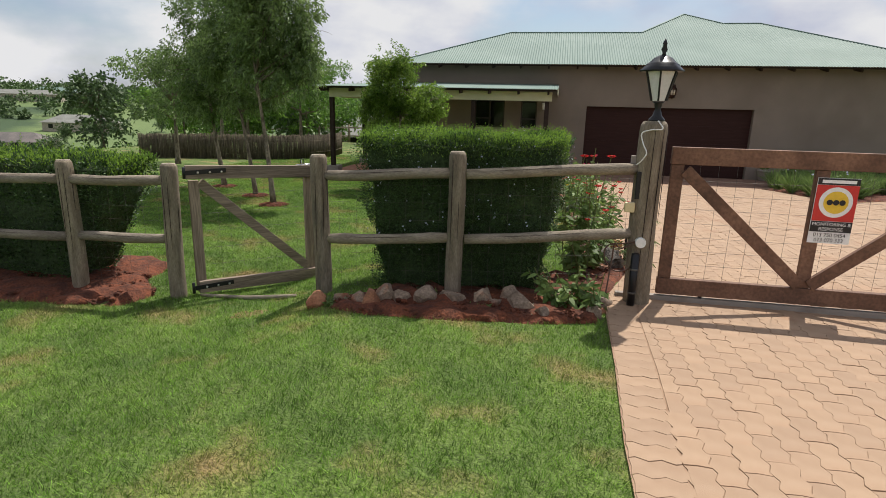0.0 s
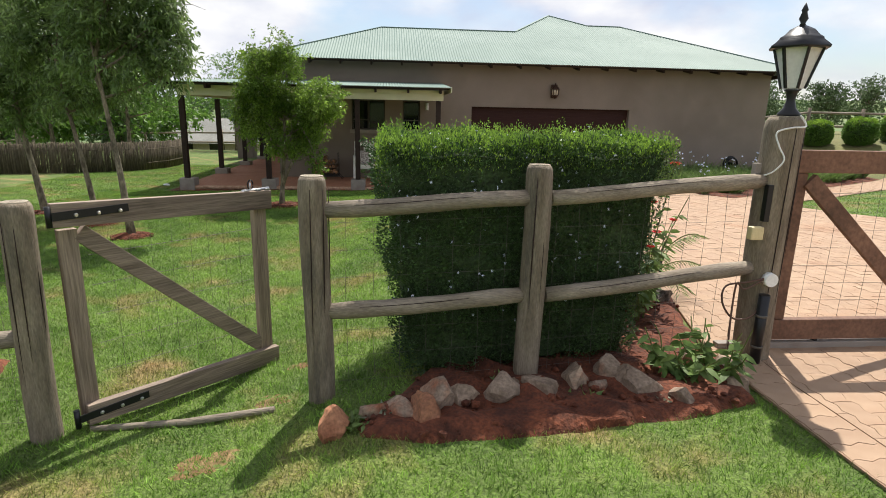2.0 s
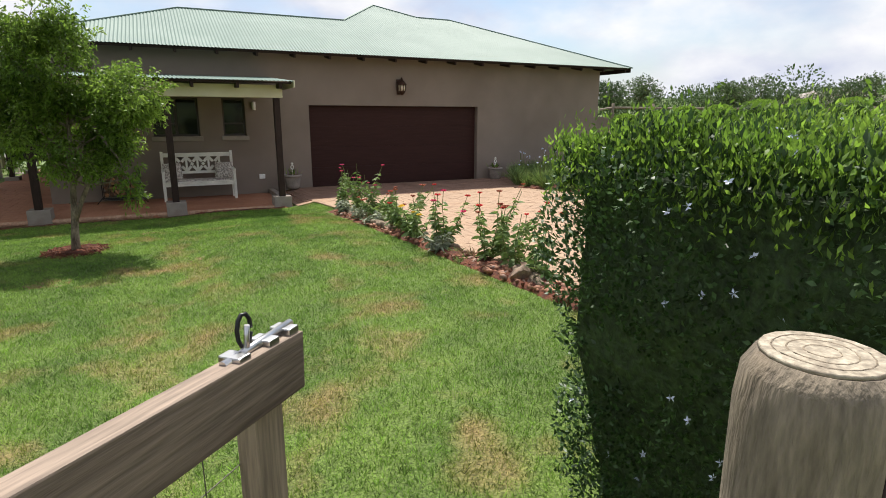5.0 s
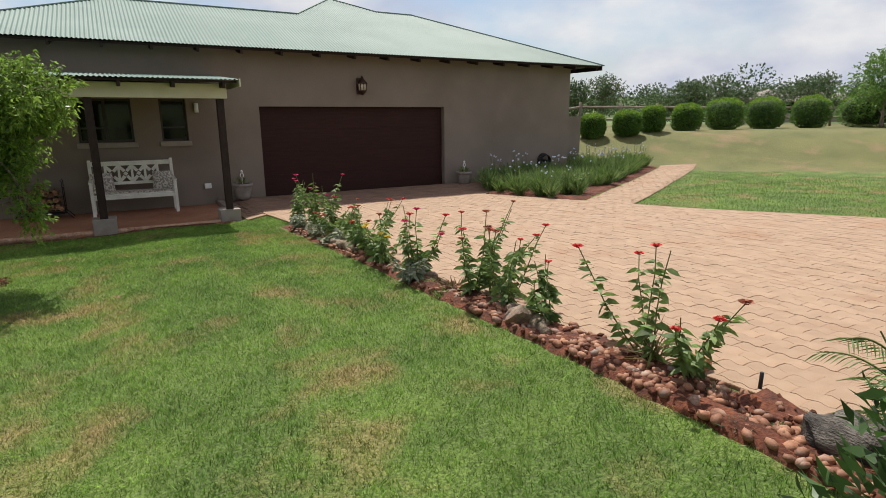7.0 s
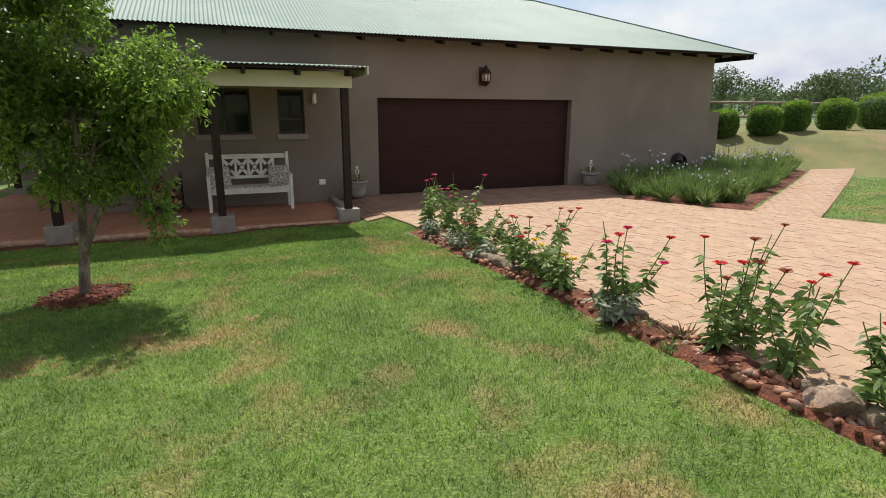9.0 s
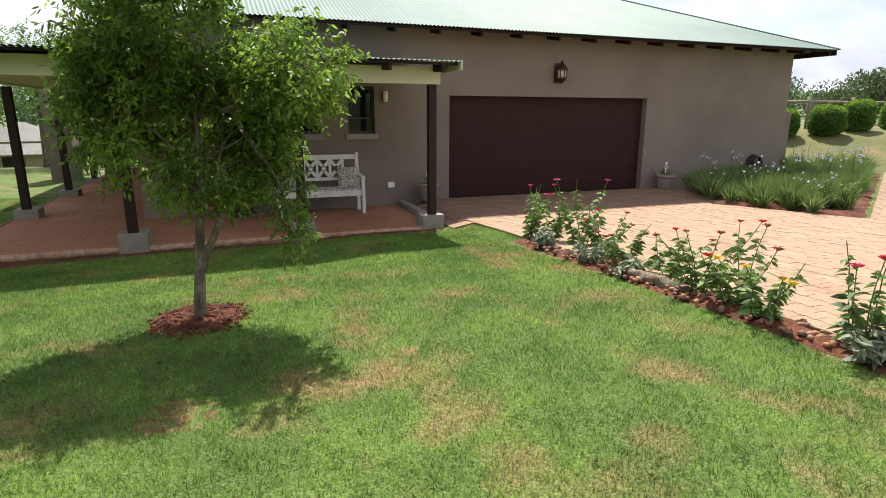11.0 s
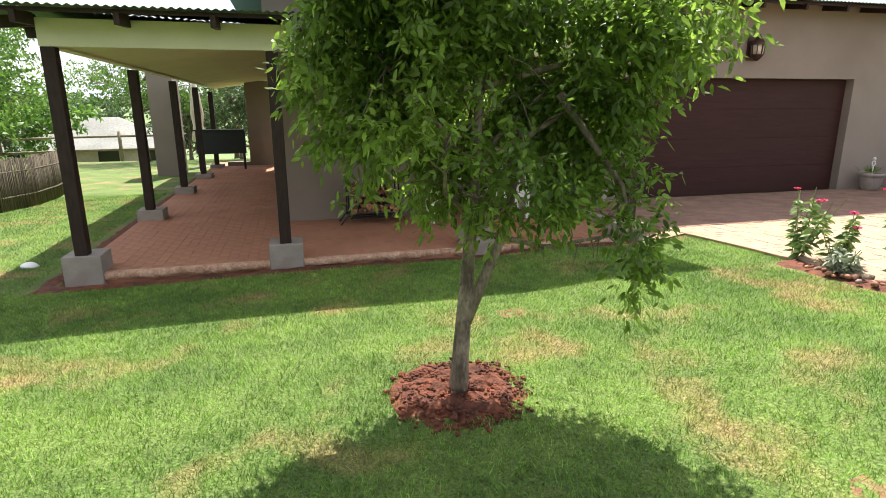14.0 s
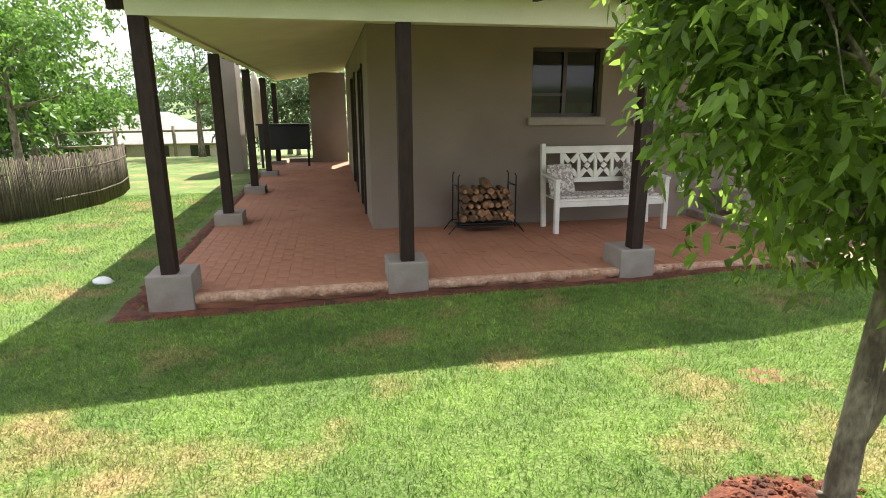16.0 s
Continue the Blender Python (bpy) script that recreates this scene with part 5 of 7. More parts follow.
def bench():
    x0, x1, yb, yf = -2.35, -0.8, 19.05, 18.62
    t = thing("garden_bench", ((x0 + x1) / 2, 18.85, PF), "white painted wooden garden bench with a fretwork back", "bench")
    seat_z = PF + 0.43
    for x in (x0, x1 - 0.06):
        b = bmesh.new()
        beam(b, (x + 0.03, yb - 0.02, PF), (x + 0.03, yb + 0.1, PF + 1.08), 0.06, 0.055, bevel=0.006)
        part("back_leg", b, M_IVORY, t)
        b = bmesh.new()
        beam(b, (x + 0.03, yf - 0.03, PF), (x + 0.03, yf, seat_z + 0.22), 0.06, 0.06, bevel=0.006)
        part("front_leg", b, M_IVORY, t)
        b = bmesh.new()
        beam(b, (x + 0.03, yf - 0.05, seat_z + 0.235), (x + 0.03, yb + 0.05, seat_z + 0.265), 0.075, 0.035, bevel=0.01)
        part("armrest", b, M_IVORY, t)
    for k in range(5):
        y = yf - 0.005 + k * 0.088
        part("seat_slat", boxed(x0 + 0.06, y, seat_z - 0.03, x1 - 0.06, y + 0.076, seat_z, bevel=0.006), M_IVORY, t)
    part("seat_rail", boxed(x0 + 0.06, yf - 0.02, seat_z - 0.1, x1 - 0.06, yf + 0.015, seat_z - 0.032, bevel=0.004), M_IVORY, t)

    def yz(z):
        return yb + 0.02 + (z - PF) * 0.085

    for z, h in ((PF + 1.0, 0.09), (PF + 0.6, 0.06)):
        part("back_rail", boxed(x0 + 0.06, yz(z) - 0.018, z - h / 2, x1 - 0.06, yz(z) + 0.018, z + h / 2, bevel=0.005), M_IVORY, t)
    w = (x1 - x0 - 0.12)
    for k in range(1, 6):
        x = x0 + 0.06 + w * k / 6
        b = bmesh.new()
        beam(b, (x, yz(PF + 0.63), PF + 0.63), (x, yz(PF + 0.955), PF + 0.955), 0.045, 0.03, bevel=0.003)
        part("splat", b, M_IVORY, t)
    for k in (1, 2, 3, 4):
        cx, cz = x0 + 0.06 + w * (k + 0.5) / 6, PF + 0.79
        y = yz(cz)
        b = bmesh.new()
        for sx, sz in ((1, 1), (1, -1), (-1, 1), (-1, -1)):
            beam(b, (cx + sx * 0.11, y, cz + sz * 0.15), (cx + sx * 0.02, y, cz + sz * 0.05), 0.025, 0.06)
        if k in (2, 3):
            tube(b, [(cx, y - 0.012, cz), (cx, y + 0.012, cz)], 0.045, 4)
        part("fretwork", b, M_IVORY, t)
    for x, turn in ((-2.12, 0.25), (-1.02, -0.2)):
        q = thing("cushion", (x, 18.95, seat_z), "square printed scatter cushion leaning on the bench", "cushion", "bench cushions")
        b = bmesh.new()
        bmesh.ops.create_grid(b, x_segments=10, y_segments=10, size=0.2)
        top = list(b.verts)
        me = bpy.data.meshes.new("tmp")
        for v in top:
            k = (1 - (v.co.x / 0.2) ** 4) * (1 - (v.co.y / 0.2) ** 4)
            v.co.z = 0.075 * k
        b.to_mesh(me)
        bmesh.ops.scale(b, vec=(1, 1, -1), verts=b.verts)
        b.from_mesh(me)
        bmesh.ops.transform(b, matrix=pose(x, 18.98, seat_z + 0.2, 72, 0, math.degrees(turn)), verts=b.verts)
        part("cover", b, M_CUSHION, q, smooth=True)
    q = thing("bench_cushion", (-1.57, 18.8, seat_z), "thin printed seat pad on the bench", "cushion")
    part("pad", boxed(-2.25, 18.63, seat_z + 0.001, -0.9, 19.02, seat_z + 0.035, bevel=0.015), M_CUSHION, q)


bench()


def log_rack():
    x0, x1, y0, y1 = -3.62, -2.72, 18.78, 19.1
    t = thing("log_rack", (-3.17, 18.94, PF), "black wrought iron firewood rack standing against the wall", "log rack")
    for x in (x0 + 0.08, x1 - 0.08):
        for y in (y0, y1):
            part("upright", tube(bmesh.new(), [(x, y, PF + 0.1), (x, y, PF + 0.72), (x + (0.02 if x < -3 else -0.02), y, PF + 0.75)], 0.009, 8), M_BLACK, t)
            part("leg", tube(bmesh.new(), [(x, y, PF + 0.14), (x + (-0.04 if x < -3.1 else 0.04), y, PF + 0.1), (x + (-0.12 if x < -3.1 else 0.12), y + (0.0), PF + 0.004)], 0.009, 8), M_BLACK, t)
        part("side_bar", tube(bmesh.new(), [(x, y0, PF + 0.6), (x, y1, PF + 0.6)], 0.008, 8), M_BLACK, t)
    for y in (y0, y1):
        part("base_bar", tube(bmesh.new(), [(x0 + 0.08, y, PF + 0.13), (x1 - 0.08, y, PF + 0.13)], 0.009, 8), M_BLACK, t)
    part("ash_tray", boxed(x0 + 0.1, y0 + 0.02, PF + 0.085, x1 - 0.1, y1 - 0.02, PF + 0.105), M_BLACK, t)
    g = random.Random(5)
    for row in range(6):
        z = PF + 0.19 + row * 0.085
        n = 8 if row < 4 else (7 if row == 4 else 4)
        for k in range(n):
            x = x0 + 0.15 + (k + (0.5 if row % 2 else 0)) * 0.087 + g.uniform(-0.022, 0.022)
            if x > x1 - 0.13 or (row == 5 and x < -3.2):
                continue
            r = g.uniform(0.026, 0.058)
            z += g.uniform(-0.012, 0.012)
            q = thing("firewood_log", (x, 18.94, z), "split firewood log stacked in the rack", "log", "stacked firewood")
            f = y0 - 0.02 + g.uniform(-0.03, 0.04)
            m = g.choice((3, 4, 5, 5, 8))
            part("bark", tube(bmesh.new(), [(x, f, z), (x + g.uniform(-0.03, 0.03), y1 - 0.02, z + g.uniform(-0.01, 0.02))], r, m), M_LOGBARK, q)
            part("cut_end", tube(bmesh.new(), [(x, f - 0.003, z), (x, f - 0.0005, z)], r * 0.93, m), M_LOGEND, q, "pale sawn end")


log_rack()


def planter(x, y, seed):
    z = FLOOR + 0.02 if x > 2 else -0.34
    t = thing("flower_pot", (x, y, z), "round grey pot with a small spiky plant and a white ornament", "pot", "garage pots")
    part("pot", lathe(bmesh.new(), [(0.13, 0.0), (0.17, 0.1), (0.19, 0.26), (0.205, 0.3), (0.22, 0.305), (0.222, 0.36), (0.2, 0.362), (0.19, 0.34)], (x, y, z), 24), M_POT, t)
    part("soil", lathe(bmesh.new(), [(0.186, 0.3), (0.186, 0.345)], (x, y, z), 20), M_SOIL, t)
    G = np.random.default_rng(seed)
    n = 26
    at = np.array([[x, y, z + 0.345]]) + G.normal(size=(n, 3)) * [[0.06, 0.06, 0.0]]
    leaves("spiky_leaves", at, G.normal(size=(n, 3)) * [[0.6, 0.6, 0.2]] + [[0, 0, 0.9]], 0.2, 0.02, M_LEAF_TREE, t)
    o = thing("pot_ornament", (x, y, z + 0.34), "small white ring-shaped ornament on a stick in the pot", "ornament", "pot ornaments")
    part("stick", tube(bmesh.new(), [(x, y, z + 0.3), (x, y, z + 0.5)], 0.012, 6), M_IVORY, o)
    ring = [(x + 0.035 * math.cos(a), y, z + 0.54 + 0.045 * math.sin(a)) for a in np.linspace(0, 2 * math.pi, 17)]
    part("ring", tube(bmesh.new(), ring, 0.013, 6), M_IVORY, o)
    part("knob", lathe(bmesh.new(), [(0.005, 0), (0.03, 0.02), (0.03, 0.05), (0.005, 0.07)], (x, y, z + 0.59), 10), M_IVORY, o)


planter(0.58, 19.02, 1)
planter(6.5, 19.05, 2)

t = thing("wall_socket", (-0.1, 19.34, 0.0), "white outdoor socket box low on the wall", "socket")
part("case", boxed(-0.18, 19.3, -0.08, -0.04, 19.349, 0.03, bevel=0.008), M_WHITE, t)
part("cover", boxed(-0.17, 19.292, -0.06, -0.05, 19.299, 0.02, bevel=0.003), M_WHITE, t)
t = thing("wall_spotlight", (-0.2, 19.34, 1.7), "small white cylindrical wall light under the porch", "lamp")
part("shade", tube(bmesh.new(), [(-0.2, 19.28, 1.58), (-0.2, 19.28, 1.78)], 0.045, 14), M_WHITE, t)
part("bracket", boxed(-0.22, 19.32, 1.64, -0.18, 19.349, 1.72), M_WHITE, t)
t = thing("hose_reel", (9.5, 19.2, 0.15), "dark garden hose coiled on a wall reel", "hose reel")
for k in range(5):
    ring = [(9.5 + (0.22 - 0.012 * k) * math.cos(a), 19.3 - 0.035 * k, 0.14 + (0.22 - 0.012 * k) * math.sin(a)) for a in np.linspace(0, 2 * math.pi, 25)]
    part("coil", tube(bmesh.new(), ring, 0.016, 6), M_BLACK, t)
part("bracket", boxed(9.46, 19.1, 0.1, 9.54, 19.349, 0.18), M_BLACK, t)

# far end of the porch: dark counter, closed umbrella
t = thing("outdoor_counter", (-6.25, 27.6, -0.4), "black slatted counter front at the end of the porch", "counter")
part("front", boxed(-6.85, 27.5, 0.0, -5.56, 27.6, 0.62, bevel=0.01), M_BLACK, t)
part("top", boxed(-6.9, 27.46, 0.622, -5.56, 27.88, 0.66, bevel=0.006), M_BLACK, t)
for x in (-6.8, -5.62):
    part("leg", boxed(x - 0.03, 27.52, -0.47, x + 0.03, 27.58, -0.001), M_BLACK, t)
M_CANVAS = surface("beige_canvas", (0.42, 0.36, 0.29), (0.52, 0.46, 0.38), 4, 0.9, 0.4, 60, stretch=(6, 6, 0.5))
t = thing("garden_umbrella", (-7.15, 30.2, -0.6), "closed beige garden umbrella on a pole", "umbrella")
part("pole", tube(bmesh.new(), [(-7.15, 30.2, -0.6), (-7.15, 30.2, 2.3)], 0.025, 8), M_IVORY, t)
part("canopy", lathe(bmesh.new(), [(0.2, 0.0), (0.23, 0.1), (0.15, 0.5), (0.2, 0.9), (0.13, 1.5), (0.03, 2.0)], (-7.15, 30.2, 0.2), 9), M_CANVAS, t)
part("base", lathe(bmesh.new(), [(0.25, 0.0), (0.24, 0.06), (0.05, 0.09)], (-7.15, 30.2, -0.64), 16), M_CONC, t)
t = thing("pale_stone", (-7.35, 18.0, ground_z(-7.35, 18.0)), "flat pale stone lying in the lawn", "stone")
part("stone", rock(bmesh.new(), (-7.35, 18.0, ground_z(-7.35, 18.0) + 0.01), 0.12, 3, 0.3), M_WHITE, t, smooth=True)

# ---- stones and plants of the front bed and the flower border ----
M_STONE = surface("pale_rock", (0.17, 0.12, 0.085), (0.3, 0.225, 0.165), 7, 0.9, 0.8, 60, vary=0.15, c=(0.27, 0.11, 0.06), c_scale=6, fine_amount=0.3, dist=0.012, lumps=18)
M_REDSTONE = surface("red_rock", (0.24, 0.09, 0.045), (0.36, 0.17, 0.09), 7, 0.9, 0.8, 60, vary=0.2, fine_amount=0.3, dist=0.012, lumps=18)
M_PEBBLE = surface("red_brown_pebble", (0.19, 0.075, 0.04), (0.34, 0.165, 0.095), 14, 0.7, 0.3, 120, island=0.3, c=(0.3, 0.24, 0.2), c_scale=9, fine_amount=0.15)
M_LOG = surface("weathered_driftwood", (0.17, 0.125, 0.085), (0.31, 0.24, 0.165), 5, 0.9, 1.0, 50, stretch=(1, 5, 5), dist=0.012, fine_amount=0.35)
M_CHAR = surface("charred_wood", (0.035, 0.028, 0.024), (0.16, 0.14, 0.12), 6, 0.9, 1.0, 40, stretch=(3, 1, 3), dist=0.015, fine_amount=0.4)
M_STEM = surface("green_stem", (0.1, 0.13, 0.03), (0.16, 0.18, 0.05), 10, 0.7, 0.1, 40)
M_ZLEAF = surface("flower_leaf", (0.1, 0.175, 0.04), (0.19, 0.275, 0.08), 5, 0.6, 0.0, 30, island=0.35, trans=0.35)
M_SILVER = surface("silvery_leaf", (0.2, 0.24, 0.15), (0.32, 0.35, 0.25), 5, 0.7, 0.0, 30, island=0.3, trans=0.25)
M_DRY = surface("dry_stalk", (0.2, 0.14, 0.07), (0.32, 0.24, 0.13), 10, 0.9, 0.0, 40, island=0.3, trans=0.2)
M_PETAL_RED = surface("red_petal", (0.55, 0.02, 0.025), (0.68, 0.05, 0.05), 20, 0.6, 0.0, 50, island=0.15, trans=0.25)
M_PETAL_PINK = surface("pink_petal", (0.6, 0.03, 0.14), (0.7, 0.06, 0.2), 20, 0.6, 0.0, 50, island=0.15, trans=0.25)
M_PETAL_RUST = surface("faded_petal", (0.32, 0.09, 0.05), (0.4, 0.14, 0.08), 20, 0.7, 0.0, 50, island=0.2, trans=0.2)
M_PETAL_YELLOW = surface("yellow_petal", (0.75, 0.5, 0.04), (0.85, 0.62, 0.08), 20, 0.6, 0.0, 50, island=0.15, trans=0.25)


def stone(x, y, size, seed, material, label, flat=0.75, lift=0.35):
    z = ground_z(x, y) + size * lift
    t = thing("bed_stone", (x, y, z - size * 0.3), label, "stone", "bed stones")
    b = slab_rock(bmesh.new(), (x, y, z), size * 1.05, seed, flat)
    part("stone", b, material, t)


for i, (x, y, s, red) in enumerate(((-1.52, 4.56, 0.09, 1), (-1.36, 4.66, 0.07, 0), (-1.22, 4.68, 0.08, 0), (-1.02, 4.78, 0.12, 0), (-0.87, 4.8, 0.09, 0), (-1.07, 4.6, 0.11, 1),
                                     (-0.66, 4.82, 0.12, 0), (-0.42, 4.83, 0.1, 0), (-0.22, 4.95, 0.12, 0), (-0.02, 5.0, 0.12, 0), (0.12, 4.84, 0.13, 0), (0.3, 4.72, 0.08, 0),
                                     (0.42, 5.12, 0.09, 0), (0.55, 5.05, 0.09, 1), (0.7, 4.85, 0.07, 0), (0.62, 5.2, 0.08, 0), (-0.1, 4.88, 0.07, 0), (0.76, 5.12, 0.08, 0), (0.5, 4.92, 0.06, 1), (-0.55, 4.92, 0.06, 0), (0.74, 4.95, 0.05, 1))):
    stone(x, y, s, i + 2, M_REDSTONE if red else M_STONE, "rusty red rough stone edging the bed" if red else "pale rough stone edging the bed")
for i, (x, y, s) in enumerate(((0.78, 9.02, 0.17), (0.8, 10.6, 0.1), (0.7, 12.3, 0.1), (0.66, 14.0, 0.09), (0.62, 14.7, 0.08), (0.95, 8.2, 0.09))):
    stone(x, y, s, i + 40, M_STONE, "pale rough stone in the flower border", 0.5, 0.25)


def clods(name, poly, bound, n, seed, label):
    """Loose crumbs of dug soil over a bed."""
    G = random.Random(seed)
    bm = bmesh.new()
    made = 0
    while made < n:
        x, y = G.uniform(bound[0], bound[1]), G.uniform(bound[2], bound[3])
        if inside(poly, x, y):
            s = 0.008 + 0.03 * G.random() ** 3
            rock(bm, (x, y, ground_z(x, y) + 0.035 + s * 0.3), s, made, 0.7, 1)
            made += 1
    tagged(part(name, bm, M_SOIL), label, "soil", kind="stuff")


clods("soil_clods", LEFT_BED, (-5.2, -3.2, 4.3, 5.3), 420, 3, "loose red soil clods under the long hedge")
clods("soil_clods", FRONT_BED, (-1.4, 0.8, 4.4, 5.4), 420, 4, "loose red soil clods among the bed stones")
clods("soil_clods", BORDER, (0.4, 1.2, 6.2, 10.5), 320, 5, "loose red soil clods in the flower border")


def pebbles():
    G = random.Random(9)
    bm = bmesh.new()
    n = 0
    while n < 620:
        y = G.uniform(6.3, 14.9) if n % 3 else G.uniform(6.3, 9.5)
        x = G.uniform(0.45, 1.2)
        if not inside(BORDER, x - 0.02, y):
            continue
        edge = float(np.interp(y, [6, 7, 9, 11, 15], [0.5, 0.58, 0.58, 0.5, 0.42]))
        if x > edge + 0.32 and G.random() < 0.75:
            continue
        s = G.uniform(0.014, 0.043)
        made = bmesh.ops.create_icosphere(bm, subdivisions=1, radius=1.0)
        turn = Euler((G.uniform(-0.4, 0.4), G.uniform(-0.4, 0.4), G.random() * 6.3)).to_matrix()
        c = Vector((x, y, ground_z(x, y) + 0.03 + s * 0.4))
        k = G.uniform(0.65, 0.9)
        for v in made["verts"]:
            v.co = turn @ Vector((v.co.x * s * 1.2, v.co.y * s * k, v.co.z * s * 0.7)) + c
        n += 1
    tagged(part("river_pebbles", bm, M_PEBBLE, smooth=True), "loose red-brown river pebbles edging the flower border", "pebbles", kind="stuff")


pebbles()


def driftwood(a, b, r, seed, label, material=None):
    t = thing("driftwood_log", a, label, "log", "border logs")
    g = random.Random(seed)
    a, b = Vector(a), Vector(b)
    pts = [a.lerp(b, k / 8) + Vector((g.uniform(-1, 1), g.uniform(-1, 1), g.uniform(-0.3, 0.6))) * r * 0.3 for k in range(9)]
    bm = tube(bmesh.new(), pts, [r * (0.55 + 0.5 * math.sin(0.5 + k * 0.32)) * g.uniform(0.8, 1.15) for k in range(9)], 11)
    bmesh.ops.subdivide_edges(bm, edges=bm.edges[:], cuts=1, use_grid_fill=True)
    for v in bm.verts:
        v.co += v.normal * 0 + Vector((noise.noise(v.co * 14), noise.noise(v.co * 14 + Vector((5, 0, 0))), noise.noise(v.co * 14 + Vector((0, 5, 0))))) * r * 0.42
    part("wood", bm, material or M_LOG, t)


def gz(x, y, d):
    return (x, y, ground_z(x, y) + d)


driftwood(gz(0.84, 9.2, 0.06), gz(0.74, 8.65, 0.05), 0.075, 1, "split weathered driftwood log in the flower border")
driftwood(gz(0.56, 12.95, 0.07), gz(0.66, 12.2, 0.04), 0.06, 2, "small grey driftwood piece in the flower border")
driftwood(gz(0.62, 14.75, 0.05), gz(0.66, 14.3, 0.04), 0.05, 5, "pale driftwood piece between the border plants")
driftwood(gz(0.86, 6.95, 0.07), gz(1.02, 6.4, 0.06), 0.11, 3, "dark charred stump piece in the flower border", M_CHAR)
t = thing("broken_brick", gz(1.12, 7.75, 0), "half orange brick lying at the driveway edge", "brick")
part("brick", boxed(1.02, 7.68, ground_z(1.1, 7.7) + 0.0, 1.2, 7.78, ground_z(1.1, 7.7) + 0.1, bevel=0.008), M_REDSTONE, t)
t = thing("marker_stake", gz(1.2, 7.38, 0), "short dark metal stake at the driveway edge", "stake")
part("rod", tube(bmesh.new(), [gz(1.2, 7.38, -0.05), gz(1.205, 7.38, 0.12)], 0.011, 8), M_BLACK, t)


def flower_head(c, r, material, parent, n=13):
    c = np.array(c)
    G = np.random.default_rng(int(abs(c[0] * 1000 + c[1] * 77)) + n)
    a = np.arange(n * 2) * 2 * math.pi / n + G.normal(size=n * 2) * 0.1
    lift = np.where(np.arange(n * 2) < n, 0.12, 0.5)
    d = np.stack([np.cos(a), np.sin(a), lift], 1)
    k = np.where(np.arange(n * 2) < n, 1.0, 0.7) * r
    ob = leaves("flower", np.repeat(c[None], n * 2, 0), d, k, k * 0.5, material, parent, fold=0.05)
    b = lathe(bmesh.new(), [(r * 0.3, -r * 0.25), (r * 0.32, 0.0), (r * 0.18, r * 0.28)], c, 8)
    part("centre", b, M_PETAL_RUST if material is not M_PETAL_YELLOW else M_PETAL_YELLOW, ob)


def zinnia(x, y, h, stems, seed, heads, label, leaf_mat=None, leafy=44, spread=0.26):
    """Upright flowering plant: bent stems, paired leaves, a head on most stems."""
    g = random.Random(seed)
    G = np.random.default_rng(seed)
    t = thing("flowering_plant", gz(x, y, 0), label, "flowers", "border flowers")
    at, dirs, size = [], [], []
    for k in range(stems):
        a = g.random() * 6.28
        top = h * 1.28 * g.uniform(0.6, 1.05)
        lean = spread * g.uniform(0.3, 1.75)
        pts = [Vector((x + math.cos(a) * (0.03 + lean * f) + 0.02 * math.sin(6 * f + k), y + math.sin(a) * (0.03 + lean * f), ground_z(x, y) + 0.02 + top * f)) for f in (0, 0.25, 0.5, 0.75, 1.0)]
        part("stem", tube(bmesh.new(), pts, [0.006, 0.005, 0.0045, 0.004, 0.0035], 5, False), M_STEM, t)
        for j in range(leafy):
            f = g.uniform(0.08, 0.86)
            i = min(3, int(f * 4))
            p = pts[i].lerp(pts[i + 1], f * 4 - i)
            b = g.random() * 6.28
            at.append(tuple(p))
            dirs.append((math.cos(b), math.sin(b), g.uniform(-0.2, 0.6)))
            size.append(g.uniform(0.065, 0.135) * (1.15 - 0.5 * f))
        m = heads[k % len(heads)]
        if m:
            flower_head(pts[-1], g.uniform(0.032, 0.05), m, t)
    leaves("foliage", np.array(at), np.array(dirs), np.array(size), np.array(size) * 0.4, leaf_mat or M_ZLEAF, t, fold=0.2, droop=0.4, oval=True)


R1, PK, RU, YE = M_PETAL_RED, M_PETAL_PINK, M_PETAL_RUST, M_PETAL_YELLOW
RED_LABEL = "tall green border plant with small red zinnia flowers"
PINK_LABEL = "tall border plant with pink zinnia flowers"
for i, (x, y, h, n, heads, lab) in enumerate((
        (0.95, 7.97, 0.6, 4, (R1, None, R1), RED_LABEL), (1.03, 7.75, 0.5, 4, (R1, RU, None), RED_LABEL), (0.86, 8.8, 0.42, 4, (R1, None, None, None), RED_LABEL),
        (0.9, 9.4, 0.66, 4, (R1, None, None), RED_LABEL), (0.9, 9.9, 0.66, 6, (RU, R1, RU, None, R1), RED_LABEL), (1.04, 9.82, 0.58, 4, (R1, RU), RED_LABEL),
        (0.74, 10.75, 0.56, 6, (PK, R1, PK, None), "bushy border plant with pink and red flowers"), (0.68, 11.45, 0.34, 6, (YE, YE, None), "low border plant with yellow flowers"),
        (0.76, 11.75, 0.52, 5, (R1, RU, None), RED_LABEL), (0.78, 12.15, 0.52, 6, (R1, None, RU), RED_LABEL), (0.78, 12.6, 0.42, 4, (RU, None), RED_LABEL),
        (0.82, 13.1, 0.36, 3, (RU,), "thin border plant with faded flower heads"), (0.85, 13.3, 0.34, 3, (RU, None), "thin border plant with faded flower heads"),
        (0.86, 14.12, 0.68, 8, (PK, None, PK, None), PINK_LABEL), (1.0, 13.92, 0.44, 6, (PK, None, RU), PINK_LABEL),
        (0.86, 14.85, 0.44, 5, (PK, None), PINK_LABEL), (0.68, 15.15, 0.6, 7, (None, PK, None), PINK_LABEL))):
    zinnia(x, y, h, n, 100 + i, heads, lab)
